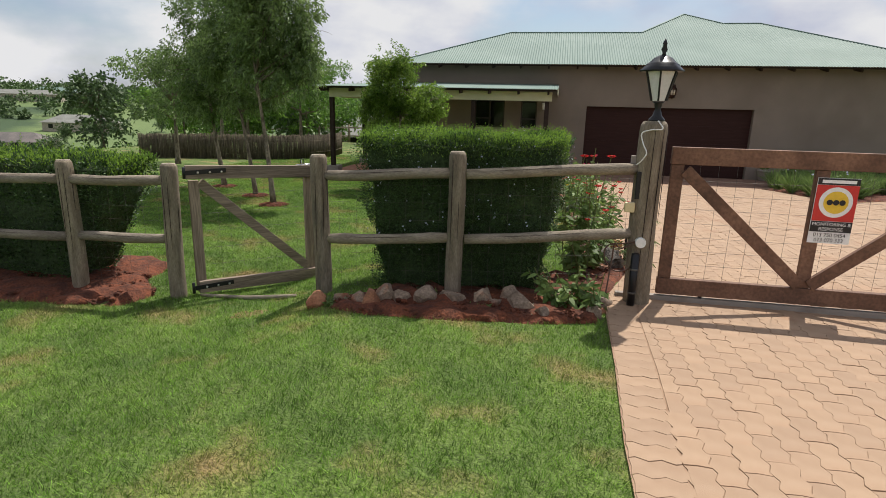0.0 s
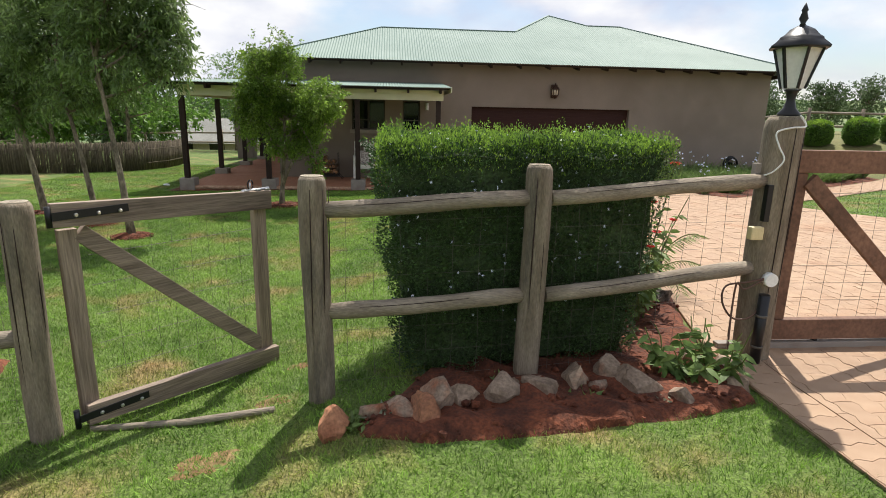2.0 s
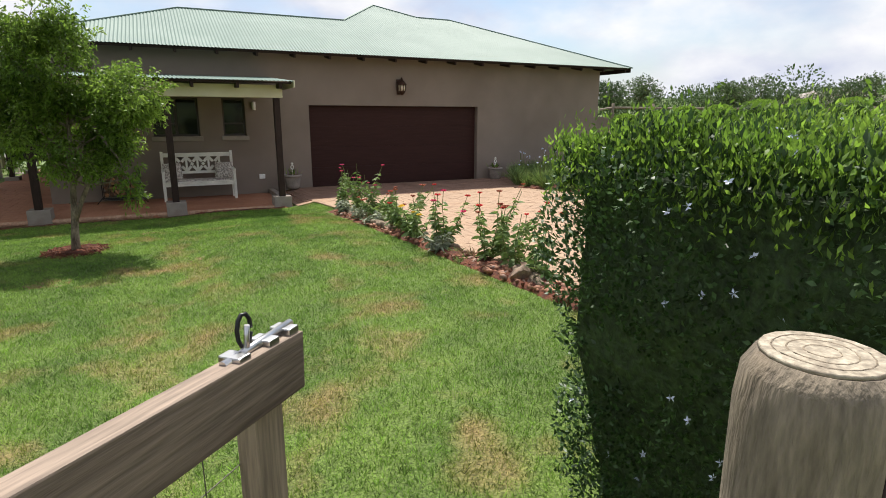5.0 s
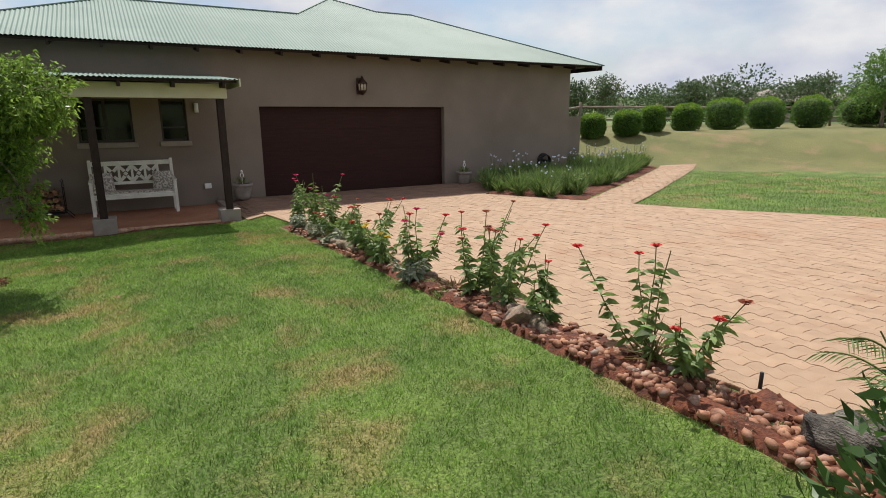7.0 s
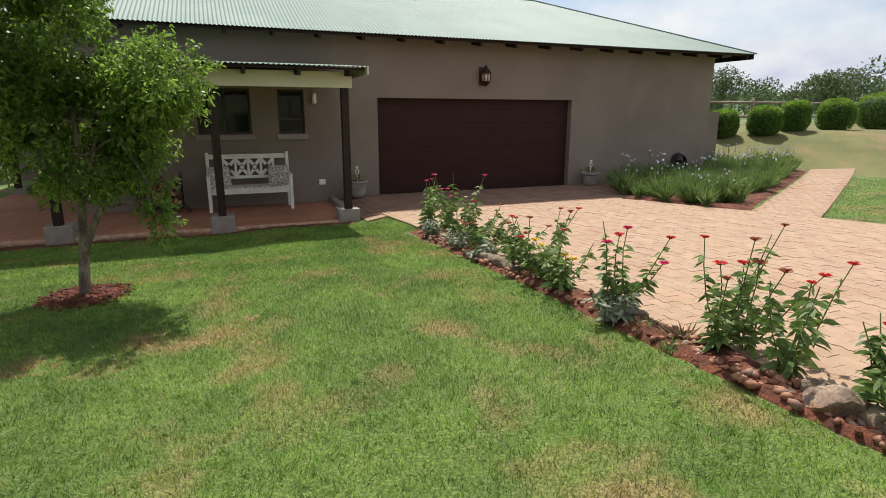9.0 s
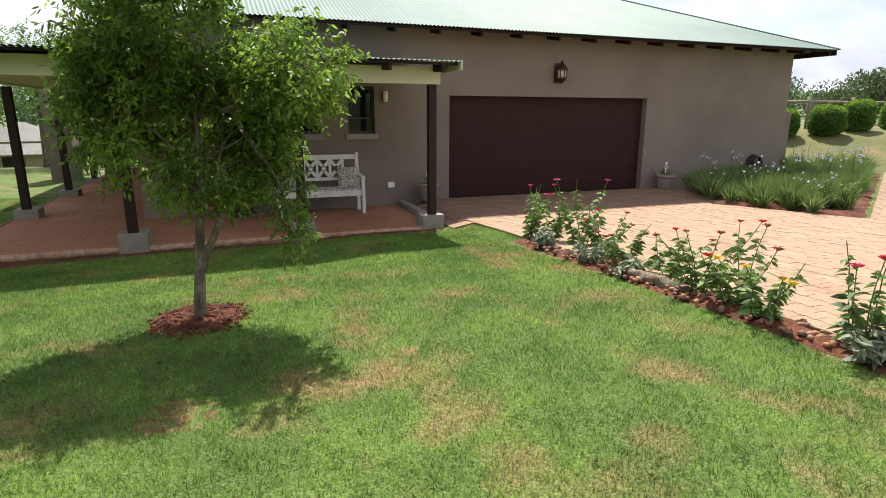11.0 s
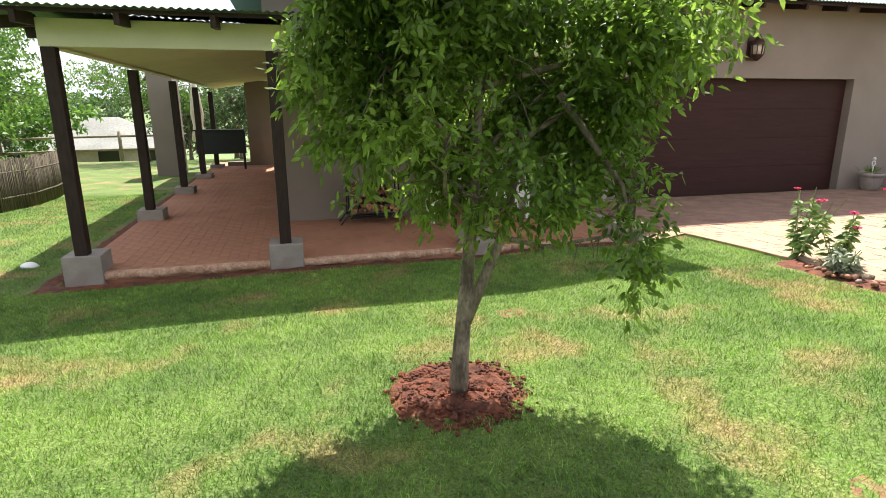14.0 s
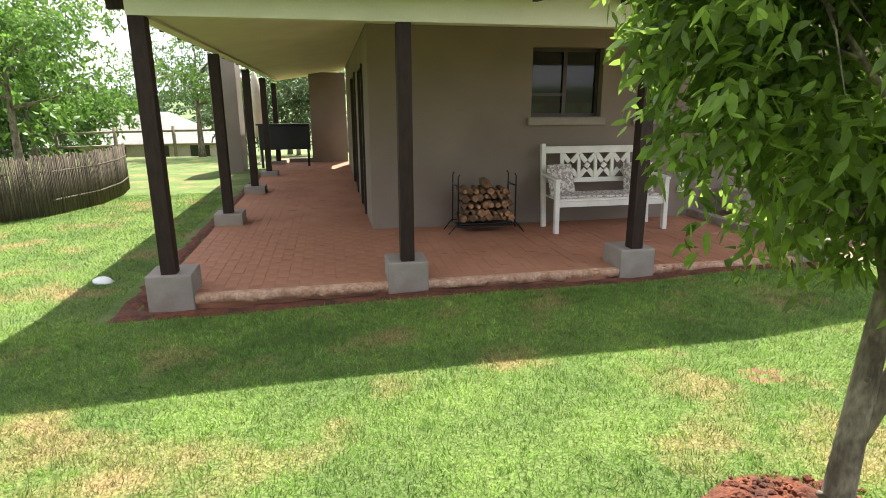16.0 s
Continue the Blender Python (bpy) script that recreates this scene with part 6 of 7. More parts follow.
for i, (x, y, h) in enumerate(((0.62, 13.6, 0.2), (0.58, 12.95, 0.16), (0.62, 14.55, 0.22), (0.62, 10.6, 0.22))):
    zinnia(x, y, h, 9, 200 + i, (None,), "low silvery-leaved border plant", M_SILVER, 26, 0.13)


def tuft(x, y, h, n, seed, material, label, name="grass_tuft", cat="plant", wide=0.012, spread=0.6, group="border tufts", z=None):
    G = np.random.default_rng(seed)
    base = np.array([[x, y, (ground_z(x, y) if z is None else z) + 0.01]])
    t = thing(name, tuple(base[0]), label, cat, group)
    at = base + G.normal(size=(n, 3)) * [[0.035, 0.035, 0]]
    d = unit(G.normal(size=(n, 3)) * [[spread, spread, 0]] + [[0, 0, 1]])
    L = G.uniform(0.5, 1.0, n) * h
    leaves("foliage", at, d, L, wide, material, t, fold=0.1, droop=0.35)
    return t


for i, (x, y, h, m) in enumerate(((0.8, 10.12, 0.26, M_DRY), (0.72, 10.35, 0.2, M_ZLEAF), (0.7, 13.25, 0.36, M_DRY), (0.72, 14.7, 0.3, M_DRY), (0.68, 13.42, 0.14, M_LEAF_BRIGHT), (0.7, 7.2, 0.14, M_SILVER), (0.82, 7.0, 0.12, M_ZLEAF), (0.95, 7.5, 0.12, M_SILVER), (0.62, 10.0, 0.15, M_ZLEAF), (1.0, 7.95, 0.55, M_DRY))):
    tuft(x, y, h, 60, 300 + i, m, "dry grassy tuft in the flower border" if m is M_DRY else "small green tuft in the flower border")


def fern(x, y, h, seed):
    g = random.Random(seed)
    t = thing("young_palm", gz(x, y, 0), "young feathery palm with arching fronds in the border", "plant")
    part("stem", tube(bmesh.new(), [gz(x, y, 0), gz(x - 0.01, y, h * 0.55)], [0.018, 0.01], 8), M_DARKWOOD, t)
    for k in range(11):
        a, up = k * 2.4, 0.25 + 0.07 * k
        s = Vector(gz(x - 0.008, y, h * (0.18 + 0.037 * k)))
        pts = [s + Vector((math.cos(a) * f * 0.33, math.sin(a) * f * 0.33, up * f * 0.5 - 0.24 * f * f)) for f in np.linspace(0, 1, 9)]
        frond = part("frond", tube(bmesh.new(), pts, [0.005] * 8 + [0.002], 4, False), M_STEM, t)
        at, d = [], []
        for j in range(1, 9):
            for w in np.linspace(0, 1, 3):
                for sd in (1, -1):
                    at.append(pts[j - 1].lerp(pts[j], w))
                    d.append(Vector((math.cos(a) * 0.7 - sd * math.sin(a), math.sin(a) * 0.7 + sd * math.cos(a), -0.2)))
        leaves("leaflet_fringe", np.array(at), np.array(d), 0.1, 0.009, M_ZLEAF, frond, droop=0.3)


fern(1.12, 6.7, 0.72, 3)
# leafy plants at the end of the front bed and behind the hedge
zinnia(0.62, 4.98, 0.27, 7, 401, (None,), "low leafy green plant at the end of the stone bed", M_ZLEAF, 16, 0.14)
zinnia(0.42, 5.0, 0.25, 7, 402, (None,), "low leafy green plant at the end of the stone bed", M_ZLEAF, 20, 0.18)
for i, (x, y, h) in enumerate(((0.62, 6.0, 0.95), (0.72, 6.3, 0.75), (0.5, 6.2, 0.9))):
    zinnia(x, y, h, 9, 410 + i, (None, None, M_PETAL_RED), "tall leafy plant beside the clipped hedge", M_ZLEAF, 30, 0.2)
for i, (x, y) in enumerate(((-1.45, 4.6), (-1.28, 4.66), (-0.62, 4.98), (0.2, 4.78), (-0.25, 4.78))):
    tuft(x, y, 0.12, 50, 420 + i, M_SILVER if i % 2 else M_ZLEAF, "small rosette plant among the bed stones", group="bed rosettes", wide=0.02, spread=0.9)

# planting beside the house wall
G2 = random.Random(12)
count = 0
while count < 230:
    x, y = G2.uniform(5.9, 14.8), G2.uniform(14.7, 20.6)
    if not inside(SIDE_BED, x, y) or (y > 19.1 and x < 10.7) or not inside(SIDE_BED, x + 0.15, y - 0.2):
        continue
    far = x > 9.5
    hh = G2.uniform(0.65, 1.1)
    plant = tuft(x, y, hh, 120, 500 + count, M_ZLEAF if count % 4 else M_LEAF_GUM, "strappy green garden plant with pale flowers beside the wall" if count % 5 == 0 else "strappy green garden plant in the bed by the wall", "strap_leaf_plant", wide=0.02, spread=0.3, group="bed plants")
    if count % 5 == 0:
        for k in range(3):
            fx, fy, fz = x + G2.uniform(-0.16, 0.16), y + G2.uniform(-0.16, 0.16), hh * G2.uniform(0.7, 0.9)
            part("flower_stalk", tube(bmesh.new(), [gz(x, y, 0.02), gz((x + fx) / 2, (y + fy) / 2, fz * 0.55), gz(fx, fy, fz)], [0.006, 0.005, 0.004], 5, False), M_STEM, plant)
            Gf = np.random.default_rng(count * 7 + k)
            leaves("flower", np.repeat(np.array([gz(fx, fy, fz)]), 16, 0), Gf.normal(size=(16, 3)) + [[0, 0, 0.4]], 0.03, 0.016, M_BLOSSOM, plant)
    count += 1
zinnia(7.2, 15.6, 0.5, 16, 600, (None,), "rounded pale green shrub at the bed's corner", M_ZLEAF, 40, 0.35)
zinnia(13.6, 19.6, 0.6, 14, 601, (None,), "dark green shrub at the end of the bed", M_LEAF_TREE, 40, 0.4)

# ---- reed fence, far trees and houses ----
M_REED = surface("weathered_reed", (0.075, 0.06, 0.04), (0.145, 0.118, 0.082), 5, 0.95, 0.5, 40, island=0.3, stretch=(4, 4, 0.6))


def reed_fence():
    line = [Vector(v) for v in ((-15.6, 19.9, 0), (-13, 20.3, 0), (-10.9, 20.9, 0), (-10.0, 21.45, 0), (-9.45, 22.0, 0), (-9.1, 23.0, 0), (-9.1, 24.0, 0), (-9.3, 25.1, 0))]
    t = thing("reed_fence", (-12, 21, -0.6), "weathered reed screen fence curving along the lawn", "fence")
    g = random.Random(2)
    bm = bmesh.new()
    for a, b in zip(line, line[1:]):
        n = int((b - a).length / 0.0115)
        for k in range(n):
            p = a.lerp(b, k / n)
            z = ground_z(p.x, p.y)
            r = g.uniform(0.008, 0.014)
            h = 0.92 + g.uniform(-0.05, 0.05)
            p = p + Vector((0, 0.02 * (k % 3), 0))
            tube(bm, [(p.x, p.y + g.uniform(-0.015, 0.015), z - 0.03), (p.x + g.uniform(-0.012, 0.012), p.y, z + h)], [r, r * 0.8], 5)
    tagged(part("reeds", bm, M_REED, t), kind="stuff")
    for z in (0.25, 0.7):
        pts = [Vector((p.x, p.y + 0.035, ground_z(p.x, p.y) + z)) for p in line]
        part("tie_rail", tube(bmesh.new(), pts, 0.022, 6), M_REED, t)


reed_fence()


def far_house(name, x, y, w, d, wall_h, roof_h, roof_mat, yaw, label):
    z = ground_z(x, y)
    t = thing(name, (x, y, z), label, "house", "distant houses")
    m = pose(x, y, z, 0, 0, yaw)

    def put(n, b, mat):
        bmesh.ops.transform(b, matrix=m, verts=b.verts)
        return part(n, b, mat, t)

    put("wall", boxed(-w / 2, -d / 2, -1.0, w / 2, d / 2, wall_h), M_HOUSEWALL)
    b = bmesh.new()
    e = 0.6
    c = [(-w / 2 - e, -d / 2 - e, wall_h), (w / 2 + e, -d / 2 - e, wall_h), (w / 2 + e, d / 2 + e, wall_h), (-w / 2 - e, d / 2 + e, wall_h), (-w / 2 + d * 0.4, 0, wall_h + roof_h), (w / 2 - d * 0.4, 0, wall_h + roof_h)]
    v = [b.verts.new(p) for p in c]
    for q in ((0, 1, 5, 4), (2, 3, 4, 5), (1, 2, 5), (3, 0, 4), (3, 2, 1, 0)):
        b.faces.new([v[i] for i in q])
    put("roof", b, roof_mat)
    for k in range(4):
        xx = -w / 2 + w * (k + 0.5) / 4
        put("window", boxed(xx - 0.6, -d / 2 - 0.03, 0.9, xx + 0.6, -d / 2 + 0.02, 2.1), M_GLASS)


M_HOUSEWALL = surface("far_wall", (0.35, 0.3, 0.25), (0.42, 0.36, 0.3), 1, 0.9, 0.2, 20)
M_ROOFGREY = surface("far_grey_roof", (0.085, 0.092, 0.085), (0.12, 0.128, 0.12), 0.5, 0.85, 0.1, 10, spec=0.15)
M_ROOFPALE = surface("far_pale_roof", (0.17, 0.17, 0.153), (0.22, 0.22, 0.2), 0.5, 0.8, 0.1, 10, spec=0.2)
M_ROOFDARK = surface("far_dark_roof", (0.09, 0.08, 0.075), (0.14, 0.12, 0.11), 0.5, 0.8, 0.1, 10)
M_ROOFTAN = surface("far_tan_roof", (0.24, 0.21, 0.18), (0.3, 0.265, 0.225), 0.5, 0.8, 0.1, 10)
far_house("distant_house", -18, 56, 10, 8, 1.9, 2.0, M_ROOFPALE, 10, "pale-roofed neighbouring house beyond the lawn")
far_house("distant_house", -137, 146, 18, 9, 2.5, 2.2, M_ROOFPALE, 20, "pale grey roofed house across the valley")
far_house("distant_house", -240, 226, 28, 9, 3.0, 2.0, M_ROOFPALE, 30, "long pale roofed house across the valley")
far_house("distant_house", -254, 256, 22, 9, 3.0, 2.5, M_ROOF, 15, "green-roofed house on the far hillside")
far_house("distant_house", -111, 100, 14, 8, 2.2, 1.8, M_ROOFDARK, 25, "brown-roofed house down in the valley")
far_house("distant_house", 59, 40, 11, 8, 2.0, 1.3, M_ROOFTAN, -40, "tan-roofed neighbouring house behind the shrubs")


def paddock_fence(name, a, b, n, label):
    for k in range(n + 1):
        x, y = a[0] + (b[0] - a[0]) * k / n, a[1] + (b[1] - a[1]) * k / n
        t = thing(name, gz(x, y, 0), label, "fence", name + "s")
        part("post", tube(bmesh.new(), [gz(x, y, -0.1), gz(x, y, 1.25)], 0.07, 8), M_POLE, t)
        if k < n:
            x2, y2 = a[0] + (b[0] - a[0]) * (k + 1) / n, a[1] + (b[1] - a[1]) * (k + 1) / n
            for h in (0.5, 1.05):
                part("rail", tube(bmesh.new(), [gz(x, y, h), gz(x2, y2, h)], 0.05, 6), M_RAIL, t)


paddock_fence("pole_fence", (-30, 40), (-2, 36), 12, "weathered pole fence at the lawn's far edge")
paddock_fence("boundary_fence", (14, 25.2), (44, 23.2), 13, "pole fence behind the row of shrubs")


def broad_tree(x, y, h, w, seed, material=None, label="broad green tree in the distance", n=500, leaf=0.3, clear=0.3, group="distant trees", flat=1.0, lift=0.0):
    g = random.Random(seed)
    blobs = []
    for k in range(8):
        a = g.random() * 6.28
        r = w * 0.32 * math.sqrt(g.random())
        zz = h * g.uniform(clear + 0.12, 0.88)
        blobs.append((math.cos(a) * r, math.sin(a) * r, zz, w * g.uniform(0.22, 0.34), w * g.uniform(0.22, 0.34), h * g.uniform(0.12, 0.2) * flat))
    blobs.append((0, 0, h * 0.82, w * 0.25, w * 0.25, h * 0.16))
    tree("distant_tree" if group == "distant trees" else "shade_tree", gz(x, y, 0), h, max(0.08, h * 0.022), h * clear, blobs, n, 9, leaf, label, material or M_LEAF_FAR, seed, droop=0.2, spread_r=leaf * 2.2, group=group, narrow=0.45, gaps=0.1)


# feathery trees beside the reed fence
for i, (x, y, h, w) in enumerate(((-11.5, 25.6, 4.6, 5.0), (-9.6, 34.0, 5.2, 6.0), (-12.7, 18.2, 4.0, 3.5), (-16.5, 27.0, 5.2, 6.0), (-6.8, 38, 5.0, 5.0))):
    broad_tree(x, y, h, w, 700 + i, M_LEAF_BRIGHT if i != 2 else M_LEAF_GUM, "spreading tree with feathery bright green foliage", 2100 if i != 2 else 1500, 0.1, 0.3, "feathery trees", 0.5)
g5 = random.Random(77)
for i in range(40):
    if i < 16:
        x, y, h = 13 + i * 3.0 + g5.uniform(-1, 1), 31 + g5.uniform(-2, 5), g5.uniform(2.7, 4.0)
    elif i < 30:
        a = radians(g5.uniform(100, 172))
        d = g5.uniform(70, 200)
        x, y, h = d * math.cos(a), d * math.sin(a), g5.uniform(3, 5.5)
    else:
        x, y, h = g5.uniform(-34, -13), g5.uniform(28, 48), g5.uniform(3.5, 5.5)
    broad_tree(x, y, h, h * g5.uniform(0.8, 1.2), 800 + i, M_LEAF_BRIGHT if i >= 30 and i % 3 else None, n=750 if i < 16 else 420, leaf=0.14 if i < 16 else 0.34, clear=0.1)
for x, y, h, w in ((-6.2, 33.5, 2.8, 3.2), (-8.3, 35.5, 2.6, 3.0), (-5.2, 40, 4.2, 5.0)):
    broad_tree(x, y, h, w, 880 + int(y), M_LEAF_FAR, "dense green shrub tree behind the porch", 700, 0.14, 0.05)
broad_tree(30.5, 19.4, 3.8, 4.2, 870, M_LEAF_BRIGHT, "full light green tree at the end of the shrub row", 1500, 0.13, 0.08)


def wood_line(name, a0, a1, d0, d1, n, seed, label, per=120, leaf=1.6, tall=(6, 12)):
    """A far belt of trees, too many to count."""
    G = np.random.default_rng(seed)
    g = random.Random(seed)
    at, dr = [], []
    for k in range(n):
        a, d = radians(g.uniform(a0, a1)), g.uniform(d0, d1)
        x, y, h = d * math.cos(a), d * math.sin(a), g.uniform(*tall)
        z = ground_z(x, y)
        m = per
        u = unit(G.normal(size=(m, 3)))
        at.append(np.array([[x, y, z + h * 0.5]]) + u * G.random((m, 1)) ** 0.4 * [[h * 0.55, h * 0.55, h * 0.5]])
        dr.append(u)
    at, dr = np.concatenate(at), np.concatenate(dr)
    ob = leaves(name, at, dr + G.normal(size=dr.shape) * 0.6, leaf, leaf * 0.7, M_LEAF_FAR, None, simple=True)
    tagged(ob, label, "woodland", kind="stuff")


wood_line("far_woodland", 85, 165, 230, 420, 460, 1, "dark far woodland on the hillside", 90, 1.3, (3, 6))
wood_line("far_woodland", 5, 85, 90, 220, 85, 2, "dark far woodland behind the garden", 600, 0.45, (4.5, 8))
wood_line("far_woodland", 108, 140, 75, 130, 60, 4, "dark bushes down in the valley", 260, 0.55, (2.0, 4.0))
wood_line("far_woodland", 60, 175, 480, 900, 420, 3, "hazy wooded ridge on the horizon", 70, 2.6, (7, 13))

# worn places in the lawn
for i, (x, y, r) in enumerate(((-1.93, 5.06, 0.16), (-2.12, 4.5, 0.2), (-1.85, 5.5, 0.12), (-3.5, 11.75, 0.3), (-2.0, 12.1, 0.18), (-2.6, 14.7, 0.2))):
    ring = [(x + r * (0.85 + 0.2 * noise.noise((k, i, 0.5))) * math.cos(k * 0.5236), y + r * (0.75 + 0.2 * noise.noise((k, i, 3.5))) * math.sin(k * 0.5236)) for k in range(12)]
    sheet("bare_patch", ring, 0.002, M_WORN, "small worn patch of thin grass and bare soil", "soil", 0.06, 0.004)

# ---- grass blades ----
def in_poly(poly, x, y):
    hit = np.zeros(len(x), bool)
    for (ax, ay), (bx, by) in zip(poly, poly[1:] + poly[:1]):
        if ay == by:
            continue
        c = ((ay > y) != (by > y)) & (x < (bx - ax) * (y - ay) / (by - ay) + ax)
        hit ^= c
    return hit


GX, GY = np.arange(-12, 18.01, 0.25), np.arange(-2, 30.01, 0.25)
GZ2 = np.array([[ground_z(x, y) for x in GX] for y in GY])


def land(x, y):
    fx, fy = (x - GX[0]) / 0.25, (y - GY[0]) / 0.25
    i, j = fx.astype(int), fy.astype(int)
    u, v = fx - i, fy - j
    return GZ2[j, i] * (1 - u) * (1 - v) + GZ2[j, i + 1] * u * (1 - v) + GZ2[j + 1, i] * (1 - u) * v + GZ2[j + 1, i + 1] * u * v


def grass(name, x0, x1, y0, y1, per_m2, height, width, seed, label, ragged=False):
    G = np.random.default_rng(seed)
    n = int((x1 - x0) * (y1 - y0) * per_m2)
    x, y = G.uniform(x0, x1, n), G.uniform(y0, y1, n)
    keep = np.ones(n, bool)
    jx, jy = x + G.normal(size=n) * 0.025, y + G.normal(size=n) * 0.025
    for poly in (OUTER_DRIVE, INNER_DRIVE, BORDER, FRONT_BED, LEFT_BED, SIDE_BED, PORCH_FLOOR):
        keep &= ~in_poly(poly, jx, jy)
    if ragged:
        far = np.minimum(x1 - x, y1 - y)
        keep &= (G.random(n) < np.clip(far / 5.0, 0, 1)) & (0.75 * x + 0.66 * y < 23.4)
    keep &= ~((x > -7.0) & (x < 10.6) & (y > 16.75))
    for cx, cy, r in ((-3.42, 13.43, 0.32), (-4.98, 10.4, 0.24), (-5.95, 11.46, 0.24), (-7.4, 12.6, 0.24)):
        keep &= np.hypot(x - cx, y - cy) > r
    x, y = x[keep], y[keep]
    n = len(x)
    z = land(x, y)
    cell = 0.045
    nx, ny = int((x1 - x0) / cell) + 2, int((y1 - y0) / cell) + 2
    tufts = np.array([[noise.noise((a * 0.55, b * 0.55, q)) for a in range(nx) for b in range(ny)] for q in (1.7, 9.1, 17.3)]).reshape(3, nx, ny)
    clump, drift_x, drift_y = tufts[:, ((x - x0) / cell).astype(int), ((y - y0) / cell).astype(int)]
    h = height * G.uniform(0.5, 1.15, n) * (1 + 0.5 * clump)
    a = G.random(n) * 2 * math.pi
    lean = G.normal(size=(n, 2)) * 0.55 + np.stack([drift_x, drift_y], 1) * 1.3
    w = width * G.uniform(0.7, 1.3, n)
    b0 = np.stack([x - np.cos(a) * w, y - np.sin(a) * w, z - 0.004], 1)
    b1 = np.stack([x + np.cos(a) * w, y + np.sin(a) * w, z - 0.004], 1)
    tip = np.stack([x + lean[:, 0] * h, y + lean[:, 1] * h, z + h], 1)
    ob = from_arrays(name, np.stack([b0, b1, tip], 1).reshape(-1, 3), np.arange(3 * n).reshape(-1, 3), M_BLADE)
    return tagged(ob, label, "grass", kind="stuff")


grass("lawn_grass", -6.5, 1.3, 1.5, 6.5, 7600, 0.03, 0.0025, 1, "short green lawn grass with dry stalks")
grass("lawn_grass", -8.2, 1.2, 6.5, 16.8, 6800, 0.029, 0.0026, 2, "short green lawn grass with dry stalks")
grass("lawn_grass", -9.5, -6.5, 1.5, 6.5, 1100, 0.034, 0.005, 3, "short green lawn grass with dry stalks")
grass("lawn_grass", -11.0, -8.2, 6.5, 16.8, 1400, 0.032, 0.0045, 5, "short green lawn grass with dry stalks")
grass("lawn_grass", -11.0, -6.6, 16.8, 24, 2400, 0.03, 0.004, 6, "short green lawn grass with dry stalks")
grass("lawn_grass", 6.0, 17.8, 6, 20, 800, 0.03, 0.0055, 4, "short green lawn grass with dry stalks", True)


# ---- pavers, last ----
def paver_outline(L, D, amp):
    """A wavy-edged interlocking paver round its own middle."""
    xs = [-0.5, -0.375, -0.125, 0.125, 0.375, 0.5]
    of = [0.0, amp, -amp, amp, -amp, 0.0]
    gap = 0.0011
    low = [(x * (L - gap * 2), -D / 2 + gap + o) for x, o in zip(xs, of)]
    high = [(x * (L - gap * 2), D / 2 - gap + o) for x, o in zip(xs, of)]
    return low + [(L / 2 - gap + amp * 0.5, 0.0)] + high[::-1] + [(-L / 2 + gap + amp * 0.5, 0.0)]


def paver_mesh(L, D, amp, material):
    out = paver_outline(L, D, amp)
    bm = bmesh.new()
    top = [bm.verts.new((x * 0.988, y * 0.982, 0.0)) for x, y in out]
    mid = [bm.verts.new((x, y, -0.003)) for x, y in out]
    low = [bm.verts.new((x, y, -0.03)) for x, y in out]
    bm.faces.new(top)
    n = len(out)
    for i in range(n):
        j = (i + 1) % n
        bm.faces.new((mid[i], mid[j], top[j], top[i]))
        bm.faces.new((low[i], low[j], mid[j], mid[i]))
    me = bpy.data.meshes.new("paver")
    bm.to_mesh(me)
    bm.free()
    me.materials.append(material)
    return me


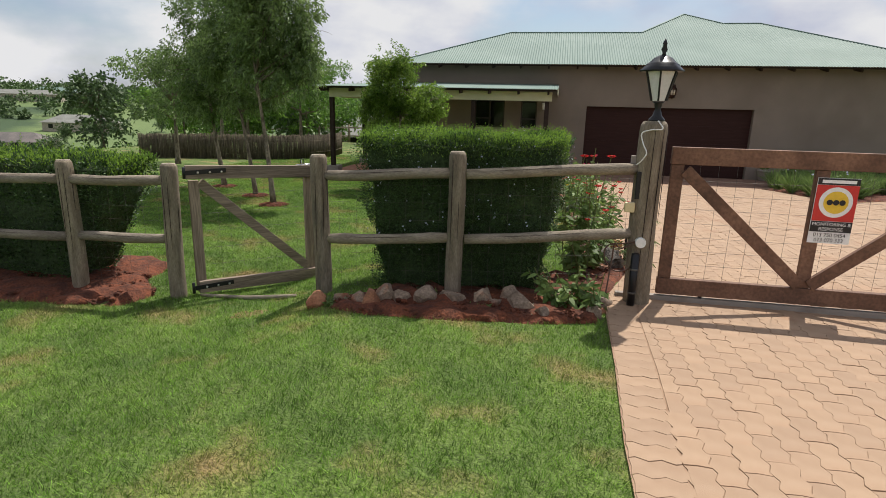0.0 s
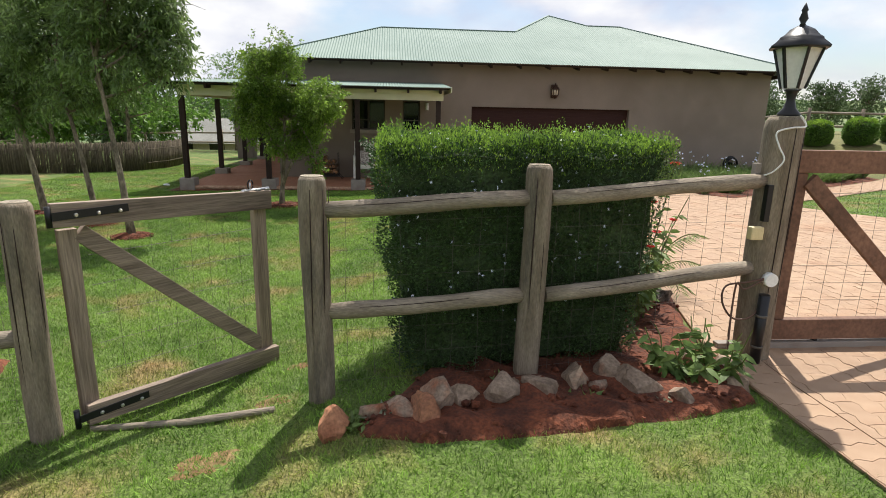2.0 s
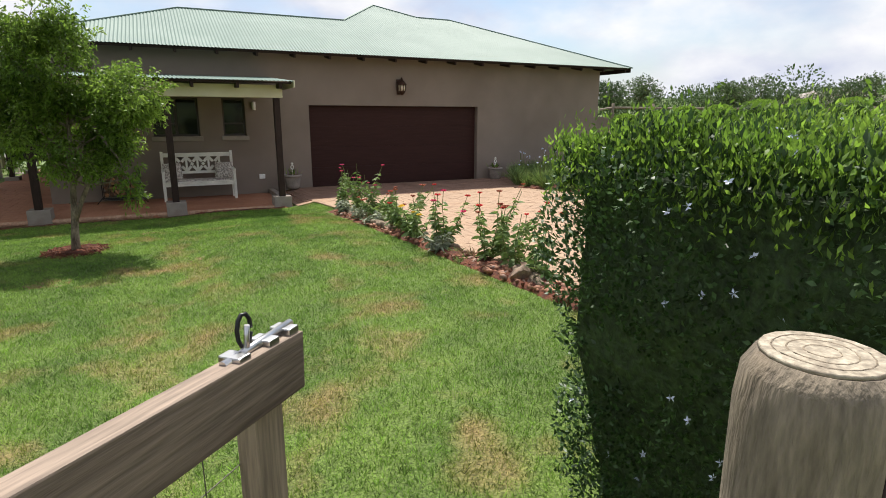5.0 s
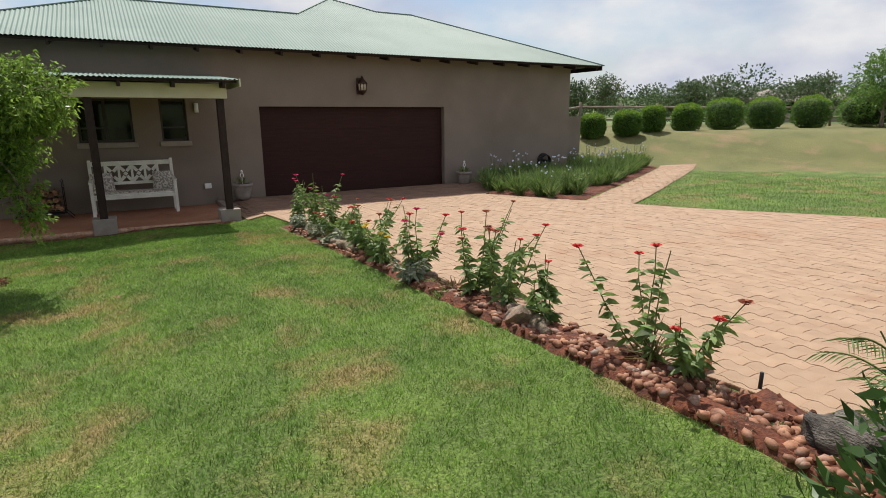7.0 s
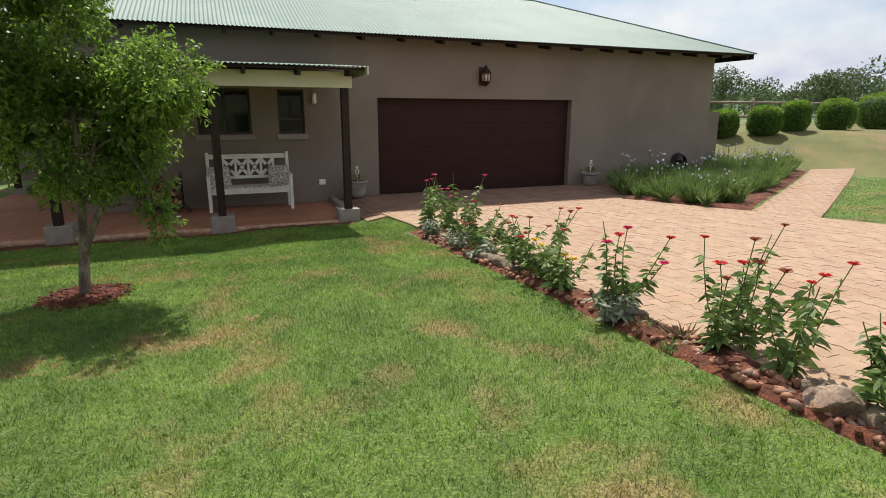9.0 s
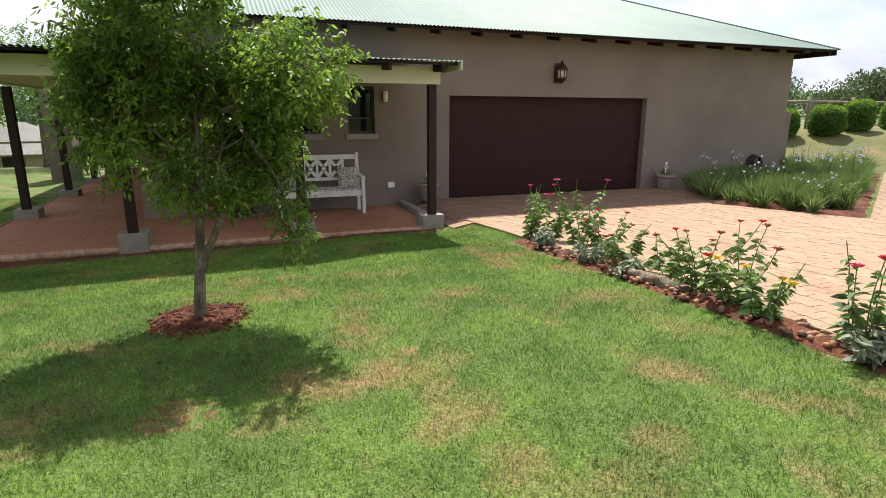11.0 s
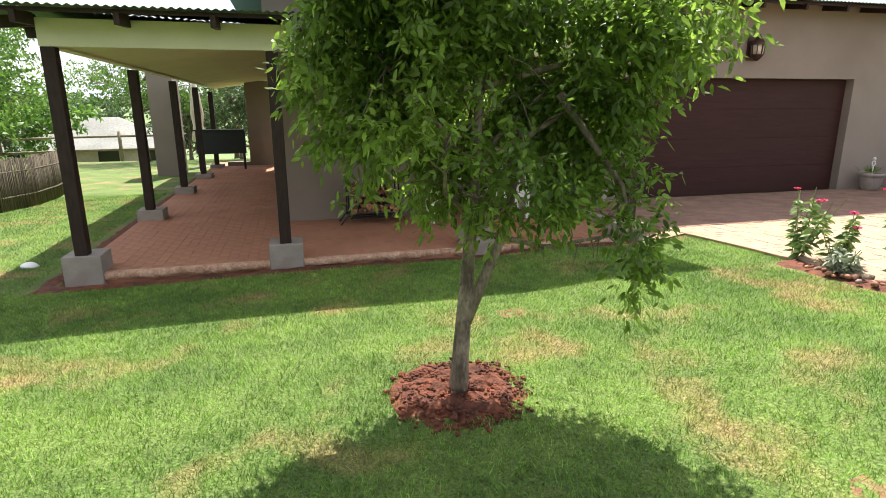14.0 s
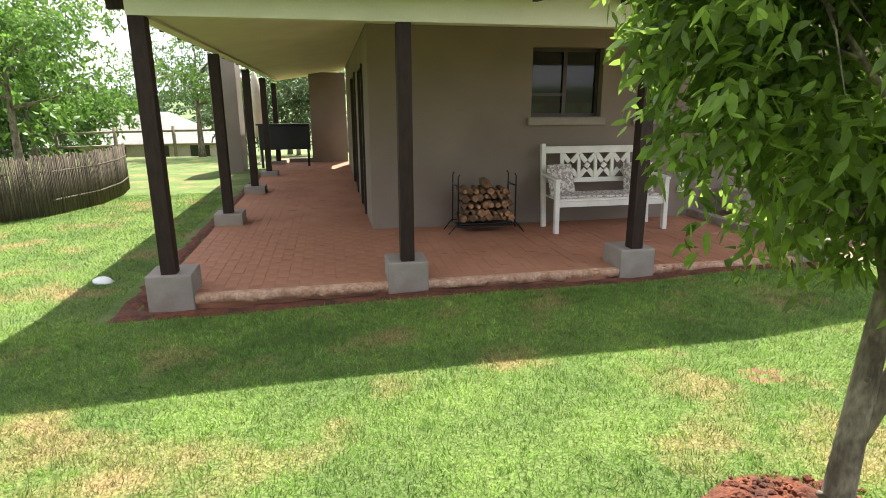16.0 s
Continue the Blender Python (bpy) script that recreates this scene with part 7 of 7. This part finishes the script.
def lay(poly, L, D, amp, lift, one, joined, parent, near, seed, bound, name, flat=None, left=None, edging=False, across=False):
    """Courses of pavers, long side away from the gate unless across: the ones in the near stretch as pieces, the rest joined."""
    g = random.Random(seed)
    along = paver_mesh(L, D, amp, one)
    me = along.copy() if not across else along
    if not across:
        for v in me.vertices:
            v.co = (-v.co.y, v.co.x, v.co.z)
    base = np.array([v.co for v in me.vertices])
    edge_base = np.array([v.co for v in along.vertices])
    polys = [tuple(p.vertices) for p in me.polygons]
    rest_v = []
    pieces = 0
    x0, x1, y0, y1 = bound
    height = (lambda a, b: flat) if flat is not None else ground_z

    def seat(x, y, mesh, shape):
        nonlocal pieces
        z = height(x, y) + lift + g.uniform(-0.0025, 0.0025)
        sx = (height(x + 0.1, y) - height(x - 0.1, y)) / 0.2 + g.uniform(-0.004, 0.004)
        sy = (height(x, y + 0.1) - height(x, y - 0.1)) / 0.2 + g.uniform(-0.004, 0.004)
        if near(x, y) and pieces < 300:
            piece("paver", mesh, parent, pose(x, y, z, math.degrees(math.atan(sy)), -math.degrees(math.atan(sx)), g.uniform(-0.6, 0.6)))
            pieces += 1
            return
        v = shape.copy()
        v[:, 2] += z + v[:, 0] * sx + v[:, 1] * sy
        v[:, 0] += x
        v[:, 1] += y
        rest_v.append(v)

    margin = 0.0
    if edging:
        # one course lying across, along the free edge
        margin = L + 0.014
        y = y0 + D / 2
        while y < y1:
            x = float(np.interp(y, *left)) + L / 2 + 0.004
            if inside(poly, x, y):
                seat(x, y, along, edge_base)
            y += D
    wide, deep = (L, D) if across else (D, L)
    cols = int((x1 - x0) / wide) + 1
    rows = int((y1 - y0) / deep) + 2
    for i in range(cols):
        for j in range(rows):
            x, y = x0 + i * wide, y0 + j * deep
            if across:
                x += L / 2 if j % 2 else 0
            else:
                y += L / 2 if i % 2 else 0
            low = float(np.interp(y, *left)) + margin if left is not None else -1e9
            if all(inside(poly, x + a * wide * 0.42, y + b * deep * 0.42) for a, b in ((-1, -1), (1, -1), (1, 1), (-1, 1))) and x - wide * 0.5 > low - 0.02:
                seat(x, y, me, base)
            elif left is not None and abs(x - low) < wide * 0.62 and inside(poly, x + wide * 0.6 + margin, y):
                v = base.copy()
                v[:, 0] = np.maximum(v[:, 0] + x, np.interp(y + v[:, 1], *left) + margin + 0.004)
                v[:, 1] += y
                v[:, 2] += np.array([ground_z(a, b) for a, b in v[:, :2]]) + lift
                rest_v.append(v)
    verts = np.concatenate(rest_v)
    mesh = bpy.data.meshes.new(name)
    faces = [tuple(i * len(base) + q for q in p) for i in range(len(rest_v)) for p in polys]
    mesh.from_pydata(verts.tolist(), [], faces)
    mesh.materials.append(joined)
    ob = new(name, mesh)
    settle(ob, parent)
    tagged(ob, kind="stuff")


lay(OUTER_DRIVE, 0.235, 0.125, 0.012, 0.024, M_PAVER, M_PAVERS, pavement_out, lambda x, y: x < 2.9 and 2.4 < y < 5.0, 1, (0.65, 6.6, -3.0, 5.6), "paver_field",
    left=([-12, 3.0, 3.9, 4.85, 5.5], [0.76, 0.72, 0.76, 0.78, 0.86]), edging=True)
lay(INNER_DRIVE, 0.235, 0.125, 0.012, 0.024, M_PAVER, M_PAVERS, pavement_in, lambda x, y: x < 2.6 and 6.2 < y < 9.0, 2, (0.1, 16.4, 5.5, 19.4), "paver_field",
    left=([5.5, 6.4, 7.2, 8.8, 11, 13, 15.2, 16.7], [0.86, 1.12, 1.14, 0.98, 0.88, 0.77, 0.66, 0.56]))
lay([(-6.66, 17.02), (0.02, 17.02), (0.02, 19.34), (-4.57, 19.34), (-4.57, 28.6), (-6.66, 28.6)], 0.215, 0.11, 0.0, -0.0, M_PORCH, M_PORCHES, porch,
    lambda x, y: x < -4.2 and y < 19.6, 3, (-6.66, 0.1, 17.07, 28.6), "paver_field", flat=-0.44)
# darker pavers over the eave's shadow area, with that shade in their colour
lay([(0.24, 17.04), (6.3, 17.04), (7.2, 19.3), (0.24, 19.3)], 0.215, 0.11, 0.0, 0.03, M_APRON_SHADE, M_APRON_SHADE, pavement_in, lambda x, y: False, 4, (0.3, 7.2, 17.09, 19.3), "clay_paver_field", across=True)
